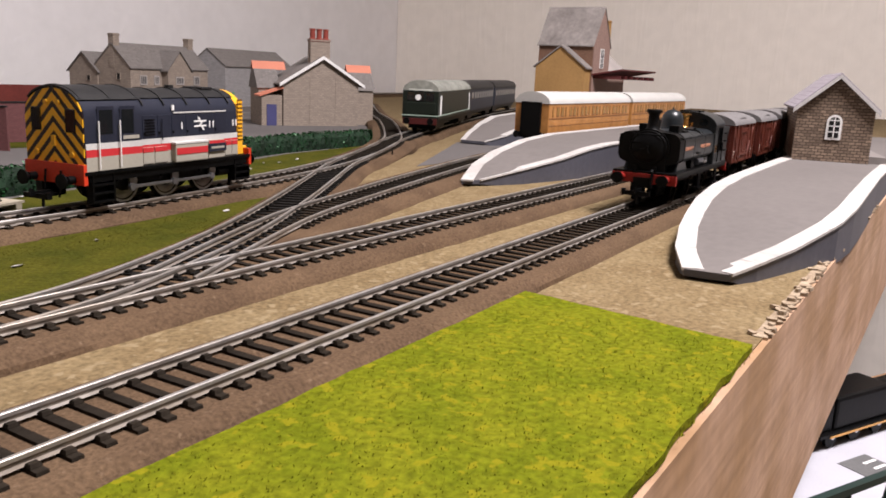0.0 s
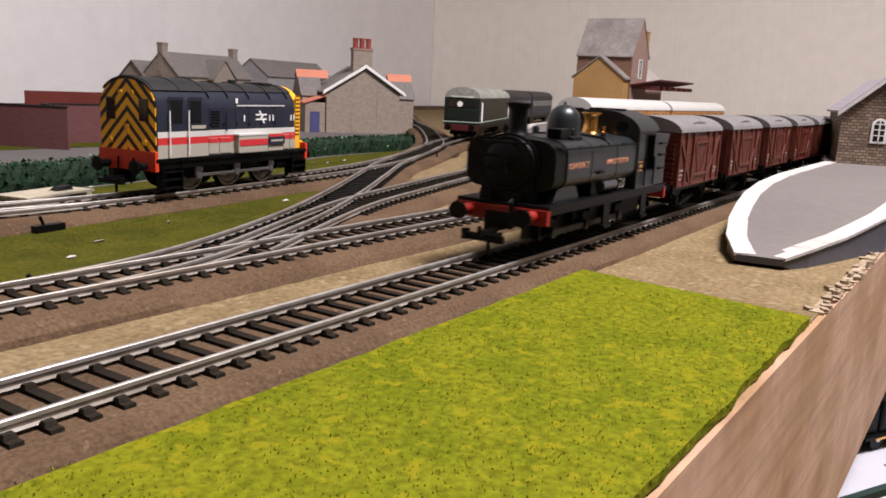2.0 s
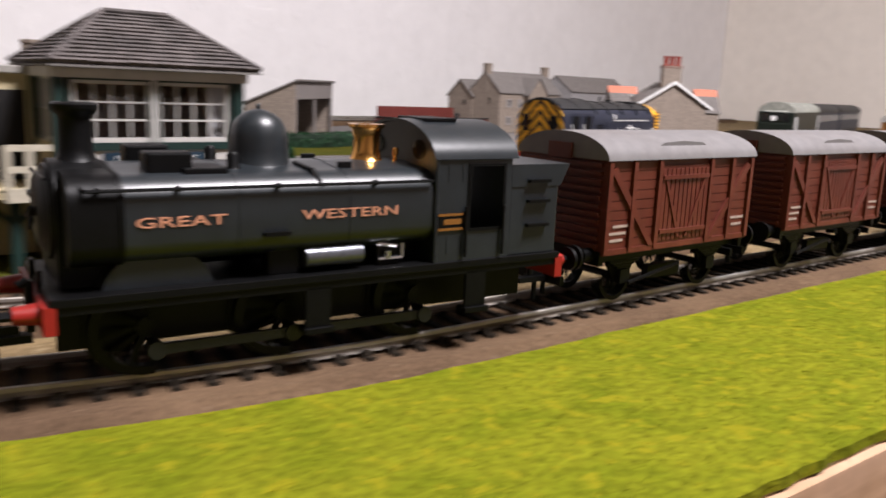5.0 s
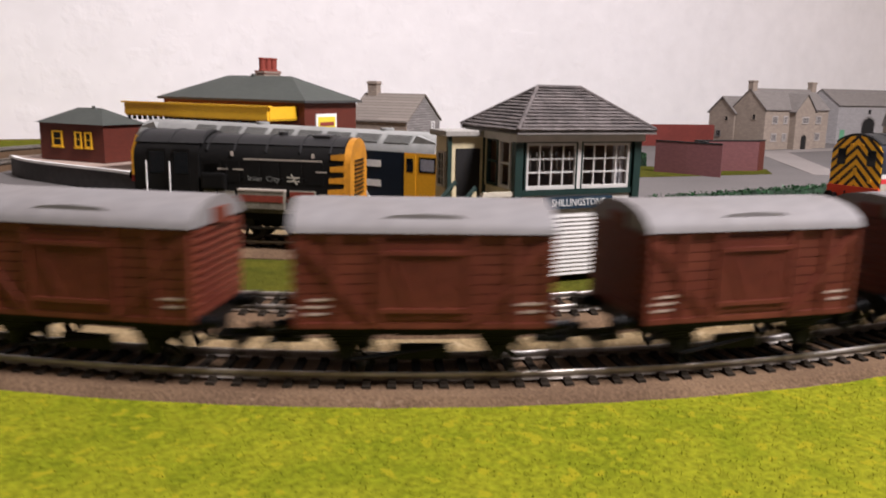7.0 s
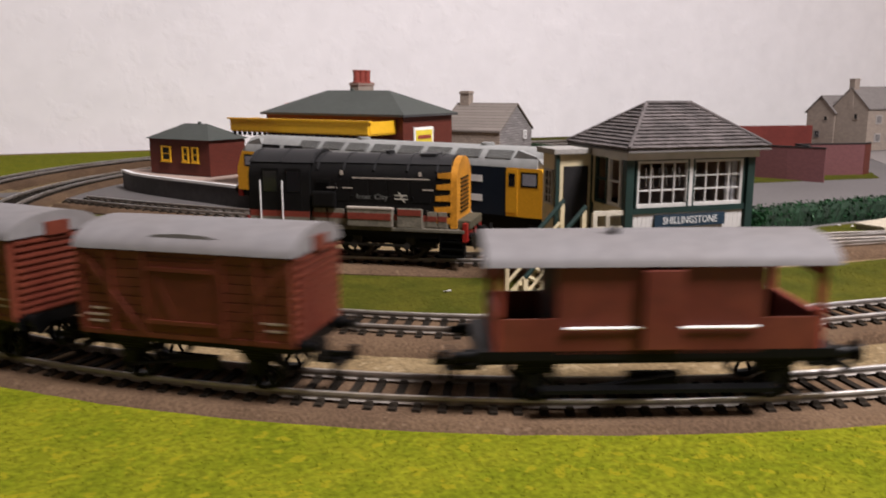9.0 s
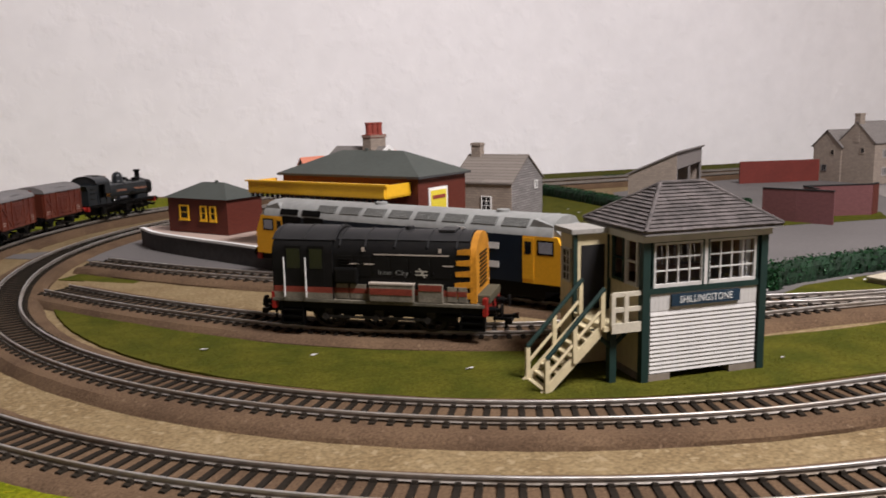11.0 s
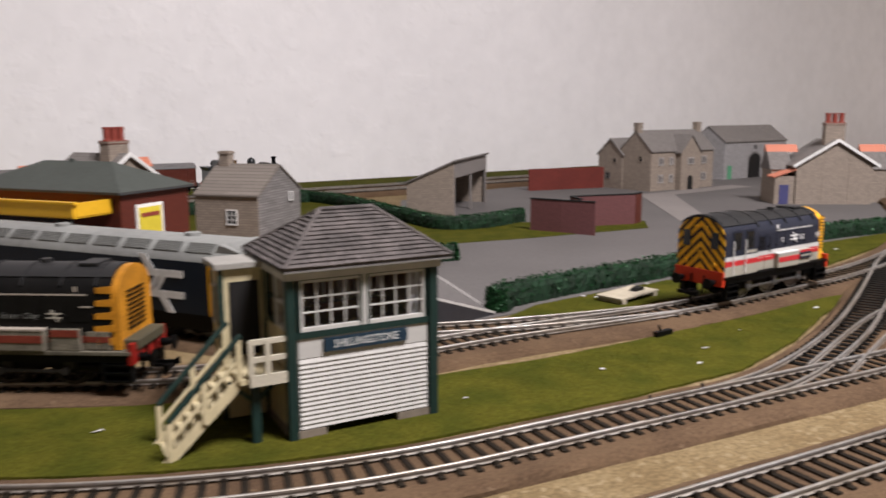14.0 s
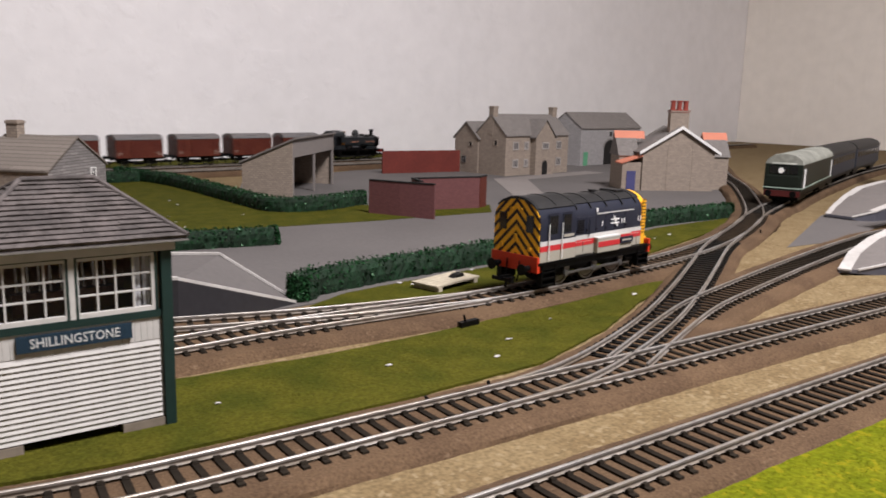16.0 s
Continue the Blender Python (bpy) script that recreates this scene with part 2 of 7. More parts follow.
def box(bm, x0, x1, y0, y1, z0, z1, bevel=0.0, mi=0, taper=(0, 0)):
    tx, ty = taper
    vs = [bm.verts.new((x, y, z)) for x, y, z in (
        (x0, y0, z0), (x1, y0, z0), (x1, y1, z0), (x0, y1, z0),
        (x0 + tx, y0 + ty, z1), (x1 - tx, y0 + ty, z1), (x1 - tx, y1 - ty, z1), (x0 + tx, y1 - ty, z1))]
    fs = [bm.faces.new([vs[i] for i in f]) for f in ((3, 2, 1, 0), (4, 5, 6, 7), (0, 1, 5, 4), (1, 2, 6, 5), (2, 3, 7, 6), (3, 0, 4, 7))]
    for f in fs:
        f.material_index = mi
    if bevel:
        es = list({e for f in fs for e in f.edges})
        bmesh.ops.bevel(bm, geom=es, offset=bevel, segments=2, affect="EDGES", profile=0.6)
    return bm


def rod(bm, p, q, r, seg=10, r2=None, mi=0):
    p, q = Vector(p), Vector(q)
    d = (q - p).normalized()
    a = d.orthogonal().normalized()
    b = d.cross(a)
    r2 = r if r2 is None else r2
    rings = []
    for c, rr in ((p, r), (q, r2)):
        rings.append([bm.verts.new(c + rr * (math.cos(2 * math.pi * i / seg) * a + math.sin(2 * math.pi * i / seg) * b)) for i in range(seg)])
    for i in range(seg):
        j = (i + 1) % seg
        bm.faces.new((rings[0][i], rings[0][j], rings[1][j], rings[1][i])).material_index = mi
    bm.faces.new(rings[0][::-1]).material_index = mi
    bm.faces.new(rings[1]).material_index = mi
    return bm


def lathe(bm, profile, at=(0, 0, 0), seg=20, mi=0):
    """profile: (radius, height) pairs about the z axis."""
    rings = []
    for r, z in profile:
        rings.append([bm.verts.new((at[0] + r * math.cos(2 * math.pi * i / seg), at[1] + r * math.sin(2 * math.pi * i / seg), at[2] + z)) for i in range(seg)])
    for a, b in zip(rings, rings[1:]):
        for i in range(seg):
            j = (i + 1) % seg
            bm.faces.new((a[i], a[j], b[j], b[i])).material_index = mi
    bm.faces.new(rings[0][::-1])
    bm.faces.new(rings[-1])
    return bm


def prism(bm, poly, axis, a, b, mi=0):
    """A polygon in the plane across axis, drawn from a to b along it. axis x: (y, z); y: (x, z); z: (x, y)."""
    def at(u, v, w):
        return {"x": (w, u, v), "y": (u, w, v), "z": (u, v, w)}[axis]
    lo = [bm.verts.new(at(u, v, a)) for u, v in poly]
    hi = [bm.verts.new(at(u, v, b)) for u, v in poly]
    fs = [bm.faces.new(lo[::-1]), bm.faces.new(hi)]
    for i in range(len(poly)):
        j = (i + 1) % len(poly)
        fs.append(bm.faces.new((lo[i], lo[j], hi[j], hi[i])))
    for f in fs:
        f.material_index = mi
    return bm


def arc(cx, cy, r, a0, a1, n, ry=None):
    ry = r if ry is None else ry
    return [(cx + r * math.cos(radians(a0 + (a1 - a0) * i / n)), cy + ry * math.sin(radians(a0 + (a1 - a0) * i / n))) for i in range(n + 1)]


def sweep(bm, pts, section, closed=True, mi=0, wobble=None):
    """section: (offset to the left, height) pairs, along a level path of (x, y)."""
    rings = []
    n = len(pts)
    for i, p in enumerate(pts):
        q, r = pts[max(i - 1, 0)], pts[min(i + 1, n - 1)]
        d = Vector((r[0] - q[0], r[1] - q[1])).normalized()
        left = Vector((-d.y, d.x))
        ring = []
        for k, (o, z) in enumerate(section):
            w = wobble(i, k) if wobble else 0
            ring.append(bm.verts.new((p[0] + left.x * (o + w), p[1] + left.y * (o + w), z)))
        rings.append(ring)
    m = len(section)
    for a, b in zip(rings, rings[1:]):
        for k in range(m if closed else m - 1):
            j = (k + 1) % m
            bm.faces.new((a[k], b[k], b[j], a[j])).material_index = mi
    if closed:
        bm.faces.new(rings[0])
        bm.faces.new(rings[-1][::-1])
    return bm


def smooth_path(points, step=6.0):
    """A Catmull-Rom line through the points, in even steps."""
    P = [Vector(p) for p in points]
    P = [2 * P[0] - P[1]] + P + [2 * P[-1] - P[-2]]
    dense = []
    for i in range(1, len(P) - 2):
        for k in range(40):
            t = k / 40
            a, b, c, d = P[i - 1:i + 3]
            dense.append(0.5 * ((2 * b) + (c - a) * t + (2 * a - 5 * b + 4 * c - d) * t * t + (3 * b - a - 3 * c + d) * t ** 3))
    dense.append(P[-2])
    return even(dense, step)


def even(pts, step):
    pts = [Vector(p) for p in pts]
    out, need = [pts[0]], step
    for a, b in zip(pts, pts[1:]):
        d = (b - a).length
        pos = 0.0
        while d - pos >= need:
            pos += need
            out.append(a + (b - a) * (pos / d))
            need = step
        need -= d - pos
    return out


def text_mesh(words, size, depth=0.08):
    cu = bpy.data.curves.new("words", "FONT")
    cu.body, cu.size, cu.align_x, cu.align_y, cu.extrude, cu.resolution_u = words, size, "CENTER", "CENTER", depth, 2
    ob = bpy.data.objects.new("words", cu)
    scene.collection.objects.link(ob)
    me = bpy.data.meshes.new_from_object(ob.evaluated_get(bpy.context.evaluated_depsgraph_get()))
    bpy.data.objects.remove(ob)
    b = bm_new()
    b.from_mesh(me)
    bpy.data.meshes.remove(me)
    return b


def words(name, text, size, at, material, parent, wide=1.0):
    b = text_mesh(text, size)
    bmesh.ops.scale(b, vec=(wide, 1, 1), verts=b.verts)
    b.transform(at)
    return part(name, b, material, parent)


def side(x, y, z, face=-90):
    """Turns a flat drawing upright; face -90: it looks to -y, 90: to +y, 180: to -x."""
    return Matrix.Translation((x, y, z)) @ Matrix.Rotation(radians(face + 90), 4, "Z") @ Matrix.Rotation(radians(90), 4, "X")


# ---- plan of the lines ----
RT = 10.0   # height of the rail tops over the board


def outer_line():
    a, r, c = radians(7.35), 408.0, Vector((-180, 250))
    t0 = c + Vector((-r * math.sin(a), -r * math.cos(a)))
    p = [t0 + d * Vector((math.cos(a), -math.sin(a))) for d in range(1600, 0, -4)]
    p += [c + r * Vector((math.cos(radians(k / 2)), math.sin(radians(k / 2)))) for k in range(-195, -361, -1)]
    p += [Vector((-201 + 387 * math.cos(radians(k / 2)), 260 + 527 * math.sin(radians(k / 2)))) for k in range(359, 179, -1)]
    p += [Vector((x, 787)) for x in range(-197, 1900, 4)]
    return even(p, 4.0)


def inner_line():
    a, r, c = radians(8.0), 345.0, Vector((-180, 250))
    t0 = c + Vector((-r * math.sin(a), -r * math.cos(a)))
    p = [t0 + d * Vector((math.cos(a), -math.sin(a))) for d in range(1500, 0, -4)]
    p += [c + r * Vector((math.cos(radians(k / 2)), math.sin(radians(k / 2)))) for k in range(-197, -361, -1)]
    p += [Vector((-60 + 465 * math.cos(radians(k / 2)), 262 + 465 * math.sin(radians(k / 2)))) for k in range(359, 179, -1)]
    p += [Vector((x, 727)) for x in range(-56, 1500, 4)]
    return even(p, 4.0)


OUTER, INNER = outer_line(), inner_line()
YARD = smooth_path([(-470, 366), (-425, 305), (-368, 240), (-290, 168), (-243, 92), (-223, 72), (-198, 58), (-167, 45), (-144, 35), (-118, 25), (-90, 16), (-57, 7), (-27, 0), (10, -3), (60, -3), (150, -2), (240, 10), (330, 34), (421, 66), (515, 113), (685, 212), (845, 319), (1150, 500)], 4)
SIDING = smooth_path([(-497, 268), (-459, 208), (-408, 140), (-361, 90), (-295, 48), (-240, 29), (-205, 22), (-182, 19), (-156, 17), (-130, 14), (-105, 10), (-67, 4), (-40, 0), (-20, -2)], 4)
LINK = smooth_path([(-170, -100), (-110, -107), (-62, -103), (8, -85), (82, -58), (158, -27), (224, 0), (289, 21), (335, 36)], 4)
BAY = smooth_path([(-60, -113), (15, -92), (60, -82), (110, -76), (210, -66), (340, -57), (465, -60), (900, -117), (1500, -196)], 4)
EAST = smooth_path([(330, 34), (400, 58), (450, 74), (540, 97), (760, 147), (1100, 215), (1500, 270)], 4)

# ---- the room ----
# dim colour for the walls out of view, to weaken bounced light
UNSEEN_WALL = mat("beige_room_paint", (0.3, 0.25, 0.21), 0.85, vary=0.05, grain=10, bump=0)


def room():
    y, x1, x0, y0, top, low = 985, 2200, -2000, -2200, 1450, -900
    for name, args in (("wall_north", (x0 - 100, x1 + 100, y, y + 100, low, top)),):
        solid(name, box(bm_new(), *args), WALL, "uneven white plaster wall behind the railway", "wall", "structure")
    solid("wall_east", box(bm_new(), x1, x1 + 100, y0, y - 1, low, top), WALL2, "white wallpapered wall with faint upright ribs", "wall", "structure")
    # unseen west and south walls, added to close the room and cut fill
    solid("wall_west", box(bm_new(), x0 - 100, x0, y0, y - 1, low, top), UNSEEN_WALL, "unseen west wall, dim beige to cut bounced light", "wall", "structure")
    solid("wall_south", box(bm_new(), x0, x1, y0 - 100, y0, low, top), UNSEEN_WALL, "unseen south wall, dim beige to cut bounced light", "wall", "structure")
    solid("ceiling", box(bm_new(), x0 - 100, x1 + 100, y0 - 100, y + 100, top + 1, top + 60), WHITE, "plain white ceiling", "ceiling", "structure")
    # unseen floor, kept dark so it bounces little light
    solid("floor", box(bm_new(), x0 - 100, x1 + 100, y0 - 100, y + 100, low - 60, low - 1), mat("brown_carpet", (0.1, 0.07, 0.05), 0.9), "unseen floor, dull brown to cut bounced light", "floor", "structure")


room()


def edge_y(x):
    """The front edge of the board."""
    return -262 - 0.148 * (x + 108)


def board():
    base = thing("baseboard", label="model railway baseboard of tan fibreboard on a pine frame", category="baseboard", kind="structure")
    xs = [-760, -500, -260] + list(range(-200, 400, 6)) + [700, 1200, 2190]
    rnd = random.Random(4)
    front = [(x, (edge_y(x) + 2.8) if x > -300 else max(edge_y(x), -235)) for x in xs]
    b = prism(bm_new(), front + [(2190, 980), (-760, 980)], "z", -5, 0)
    part("board_top", b, SAND, base, "speckled tan fibreboard")
    b = bm_new()
    prism(b, [(x, edge_y(x) + 3) for x in (-300, 2190)] + [(x, edge_y(x) + 22) for x in (2190, -300)], "z", -95, -5.2)
    part("fascia", b, WOOD, base, "pale planed pine fascia")
    part("edge_strip", prism(bm_new(), [(x, edge_y(x) - 0.4) for x in (-300, 2190)] + [(x, edge_y(x) + 2.6) for x in (2190, -300)], "z", -95, 2.4), WOOD, base, "pale pine edge facing")
    rr = random.Random(21)
    torn = [(x, edge_y(x) + rr.uniform(-0.3, 1.6)) for x in range(-4, 336, 3)]
    b = prism(bm_new(), torn + [(335, edge_y(335) + 4.2), (-4, edge_y(-4) + 4.2)], "z", 1.0, 3.3)
    b.normal_update()
    bmesh.ops.triangulate(b, faces=[f for f in b.faces if len(f.verts) > 4], ngon_method="EAR_CLIP")
    part("torn_edge", b, TORN, base, "torn pale fibreboard edge")
    # torn crumbs along the edge
    rnd = random.Random(9)
    for shape in range(4):
        b = bm_new()
        n = 7
        ring = [(rnd.uniform(0.6, 1.2) * 1.7 * math.cos(6.283 * i / n), rnd.uniform(0.5, 1.1) * 1.2 * math.sin(6.283 * i / n)) for i in range(n)]
        prism(b, ring, "z", -0.5, rnd.uniform(0.4, 0.9))
        ob = part("torn_chip", b, TORN, base, "torn pale board chip" if shape == 0 else "")
        ob.matrix_basis = pose((10 + shape * 9) * MM, (edge_y(10 + shape * 9) + 2) * MM, 3.0 * MM, 12, 8, 30 * shape)
        for k in range(20):
            x = rnd.uniform(-5, 330)
            again(ob, pose(x * MM, (edge_y(x) + rnd.uniform(-0.5, 5)) * MM, rnd.uniform(3.1, 3.9) * MM, rnd.uniform(-9, 9), rnd.uniform(-9, 9), rnd.uniform(0, 360)))


board()


def mat_patch(name, poly, z, material, label, rough_edge=0.0, seed=1, thick=None):
    rnd = random.Random(seed)
    pts = []
    for i, p in enumerate(poly):
        q = poly[(i + 1) % len(poly)]
        n = max(1, int(math.dist(p, q) / 5)) if rough_edge else 1
        for k in range(n):
            t = k / n
            j = rough_edge if 0 < k else 0
            pts.append((p[0] + (q[0] - p[0]) * t + rnd.uniform(-j, j), p[1] + (q[1] - p[1]) * t + rnd.uniform(-j, j)))
    b = prism(bm_new(), pts, "z", -0.4 if thick is None else z - thick, z)
    b.normal_update()
    bmesh.ops.triangulate(b, faces=[f for f in b.faces if len(f.verts) > 4], ngon_method="EAR_CLIP")
    return solid(name, b, material, label, "ground cover", "structure")


def offset(path, o, i0=0, i1=None, step=3):
    out = []
    n = len(path)
    i1 = n if i1 is None else i1
    for i in range(i0, i1, step):
        q, r = path[max(i - 1, 0)], path[min(i + 1, n - 1)]
        d = (r - q).normalized()
        out.append((path[i].x - d.y * o, path[i].y + d.x * o))
    return out


def nearest(path, x, y):
    return min(range(len(path)), key=lambda i: (path[i].x - x) ** 2 + (path[i].y - y) ** 2)


def ground():
    front = [(x, edge_y(x) + 1.5) for x in range(-100, 420, 20)]
    mat_patch("sand_bed", [(-740, -232), (-300, -232)] + front + [(2180, edge_y(2180) + 1.5), (2180, 30), (330, 22), (150, 12), (-60, 12), (-150, 16), (-200, 24), (-262, 80), (-310, 150), (-372, 240), (-470, 420), (-560, 560), (-740, 700)], 3.0, SAND,
              "speckled tan fibreboard under the main lines", 0, 2)
    i0, i1 = nearest(OUTER, 2, -186), nearest(OUTER, -588, 240)
    rim = offset(OUTER, 20, i0, i1)
    mat_patch("grass_mat", rim + [(-740, 240), (-740, -232), (-300, -232), (-110, -261), (-19, -274)], 5.2, GRASS,
              "bright yellow-green grass mat beside the curved line", 0.5, 3, thick=2.1)
    b0, b1 = nearest(OUTER, -560, 420), nearest(OUTER, -180, 787)
    mat_patch("grass_mat", offset(OUTER, 17, b0, b1) + [(-180, 940), (-740, 940), (-740, 420)], 1.2, GRASS, "bright yellow-green grass mat before the wall", 0.5, 5)
    # olive strip between the main line and the sidings
    a0, a1 = nearest(INNER, 60, -130), nearest(INNER, -505, 250)
    front = offset(INNER, -26, nearest(INNER, -150, -103), a1)
    back = [(-470, 238), (-440, 185), (-392, 118), (-345, 68), (-288, 30), (-235, 4), (-195, -8), (-140, -17), (-80, -22), (0, -24), (80, -24), (128, -30)]
    mat_patch("grass_mat", front + back[0:] + [(50, -48), (-8, -68), (-75, -82)], 4.2, OLIVE, "dark olive grass mat under the signal box", 0.4, 7)
    mat_patch("grass_mat", [(-498, 330), (-450, 288), (-440, 300), (-478, 352)], 3.6, OLIVE, "small olive grass mat patch between sidings", 0.4, 8)
    # yard paving and grass
    mat_patch("yard_paving", [(-150, 70), (0, 64), (330, 72), (470, 92), (620, 170), (900, 330), (1000, 700), (420, 700), (200, 640), (60, 420), (-40, 300), (-140, 230)], 0.8, CARD,
              "flat grey card road and yard", 0, 11)
    mat_patch("yard_path", [(300, 240), (330, 225), (560, 470), (760, 480), (760, 515), (520, 500)], 1.1, CARD_L, "lighter grey card path before the farmhouse", 0, 12)
    mat_patch("grass_mat", [(-110, 258), (35, 300), (118, 282), (262, 262), (300, 300), (180, 372), (96, 392), (115, 540), (150, 720), (-60, 740), (-150, 500), (-90, 420), (-60, 380)], 1.4, OLIVE,
              "olive grass mat inside the hedges", 0.5, 13)
    mat_patch("grass_mat", [(-92, 62), (-40, 40), (120, 26), (330, 62), (455, 96), (312, 104), (72, 76), (-15, 76), (-60, 74)], 1.4, OLIVE, "olive grass verge before the low hedge", 0.4, 14)
    mat_patch("sand_area", [(-470, 345), (-425, 290), (-370, 222), (-300, 140), (-250, 60), (-262, 52), (-300, 74), (-360, 118), (-405, 165), (-455, 235), (-490, 290)], 3.5, SAND,
              "loose tan sawdust ground between two sidings", 0.6, 15)
    mat_patch("back_scenery", [(-180, 815), (1900, 815), (1900, 980), (-180, 980)], 2.0, OLIVE, "olive grass along the wall", 0, 16)
    mat_patch("grey_paving", [(300, -20), (520, 42), (700, 60), (700, -10), (480, -25), (380, -35)], 3.4, CARD, "grey card ground between platforms", 0, 17)
    mat_patch("grey_paving", [(-560, 470), (-470, 400), (-420, 330), (-380, 270), (-330, 250), (-200, 330), (-180, 620), (-380, 560), (-470, 480)], 3.4, CARD, "grey card ground round the small station", 0, 18)


def paper_scraps():
    """Pale scraps lying on the olive grass and paving."""
    rnd = random.Random(31)
    V, F = [], []
    spots = [(-430, 95, 4.4), (-385, 62, 4.4), (-330, 10, 4.4), (-128, -46, 4.4), (-62, -52, 4.4), (-85, -66, 4.4), (-20, -42, 4.4), (60, -38, 4.4), (-200, -40, 4.4)]
    spots += [(rnd.uniform(-40, 90), rnd.uniform(330, 640), 1.6) for _ in range(14)] + [(rnd.uniform(-30, 300), rnd.uniform(60, 78), 1.6) for _ in range(10)]
    for x, y, z in spots:
        k, a, r = len(V), rnd.uniform(0, 3.1), rnd.uniform(0.9, 1.9)
        for j in range(5):
            an = a + 1.257 * j
            V.append(((x + r * math.cos(an) * 1.4) * MM, (y + r * math.sin(an) * 0.7) * MM, (z + rnd.uniform(0.1, 0.7)) * MM))
        V.append((x * MM, y * MM, (z - 0.2) * MM))
        F += [tuple(range(k, k + 5))] + [(k + 5, k + (j + 1) % 5, k + j) for j in range(5)]
    me = bpy.data.meshes.new("paper_scraps")
    me.from_pydata(V, [], F)
    me.materials.append(WHITE_CARD)
    tagged(new("paper_scraps", me), "small pale paper scraps lying on the grass", "scraps", kind="stuff")


def blade_mat(name, dark, mid, pale):
    m = mat(name, mid, 0.95, vary=0.1, bump=0, spec=0.05)
    n, l = m.node_tree.nodes, m.node_tree.links
    g = n.new("ShaderNodeNewGeometry")
    r = n.new("ShaderNodeValToRGB")
    e = r.color_ramp.elements
    e[0].color, e[1].color = (*dark, 1), (*pale, 1)
    x = e.new(0.12)
    x.color = (*mid, 1)
    l.new(g.outputs["Random Per Island"], r.inputs["Fac"])
    l.new(r.outputs["Color"], n["Principled BSDF"].inputs["Base Color"])
    return m


def grass_fibres(label, count, inside, span, z, tall, material, seed):
    """Short upright flock fibres scattered over a mat."""
    rng = np.random.default_rng(seed)
    V, F = [], []
    while len(F) < count:
        x, y = rng.uniform(span[0], span[1]), rng.uniform(span[2], span[3])
        if not inside(x, y):
            continue
        a, lean, h = rng.uniform(0, 6.283), rng.normal(0, 0.55, 2), tall * rng.uniform(0.5, 1.3)
        w = 0.22 * tall ** 0.5
        k = len(V)
        V += [((x + w * math.cos(a)) * MM, (y + w * math.sin(a)) * MM, z * MM), ((x - w * math.cos(a)) * MM, (y - w * math.sin(a)) * MM, z * MM),
              ((x + lean[0] * h) * MM, (y + lean[1] * h) * MM, (z + h) * MM)]
        F.append((k, k + 1, k + 2))
    me = bpy.data.meshes.new("grass_fibres")
    me.from_pydata(V, [], F)
    me.materials.append(material)
    tagged(new("grass_fibres", me), label, "grass", kind="stuff")


def on_bright_mat(x, y):
    if x > -19 or y < max(-232.0 if x < -300 else -400.0, edge_y(x) - 0.5):
        return False
    if x < -180:
        return math.hypot(x + 180, y - 250) > 429.5
    return y < -155.5 - 0.129 * (x + 232) - 21


def on_olive_mat(x, y):
    if x < -180:
        return math.hypot(x + 180, y - 250) < 317 and math.hypot(x + 180, y - 250) > 283 and x < -200
    return -58 < y < -26 and x < 40


ground()
paper_scraps()
grass_fibres("short bright yellow-green flock fibres of the grass mat", 36000, on_bright_mat, (-640, -19, -275, 60), 5.1, 0.62,
             blade_mat("bright_fibre", (0.088, 0.1, 0.005), (0.12, 0.13, 0.006), (0.158, 0.152, 0.008)), 5)
grass_fibres("short olive flock fibres of the grass mat", 14000, on_olive_mat, (-480, 40, -70, 240), 4.1, 0.5,
             blade_mat("olive_fibre", (0.034, 0.036, 0.005), (0.052, 0.051, 0.007), (0.072, 0.067, 0.009)), 6)


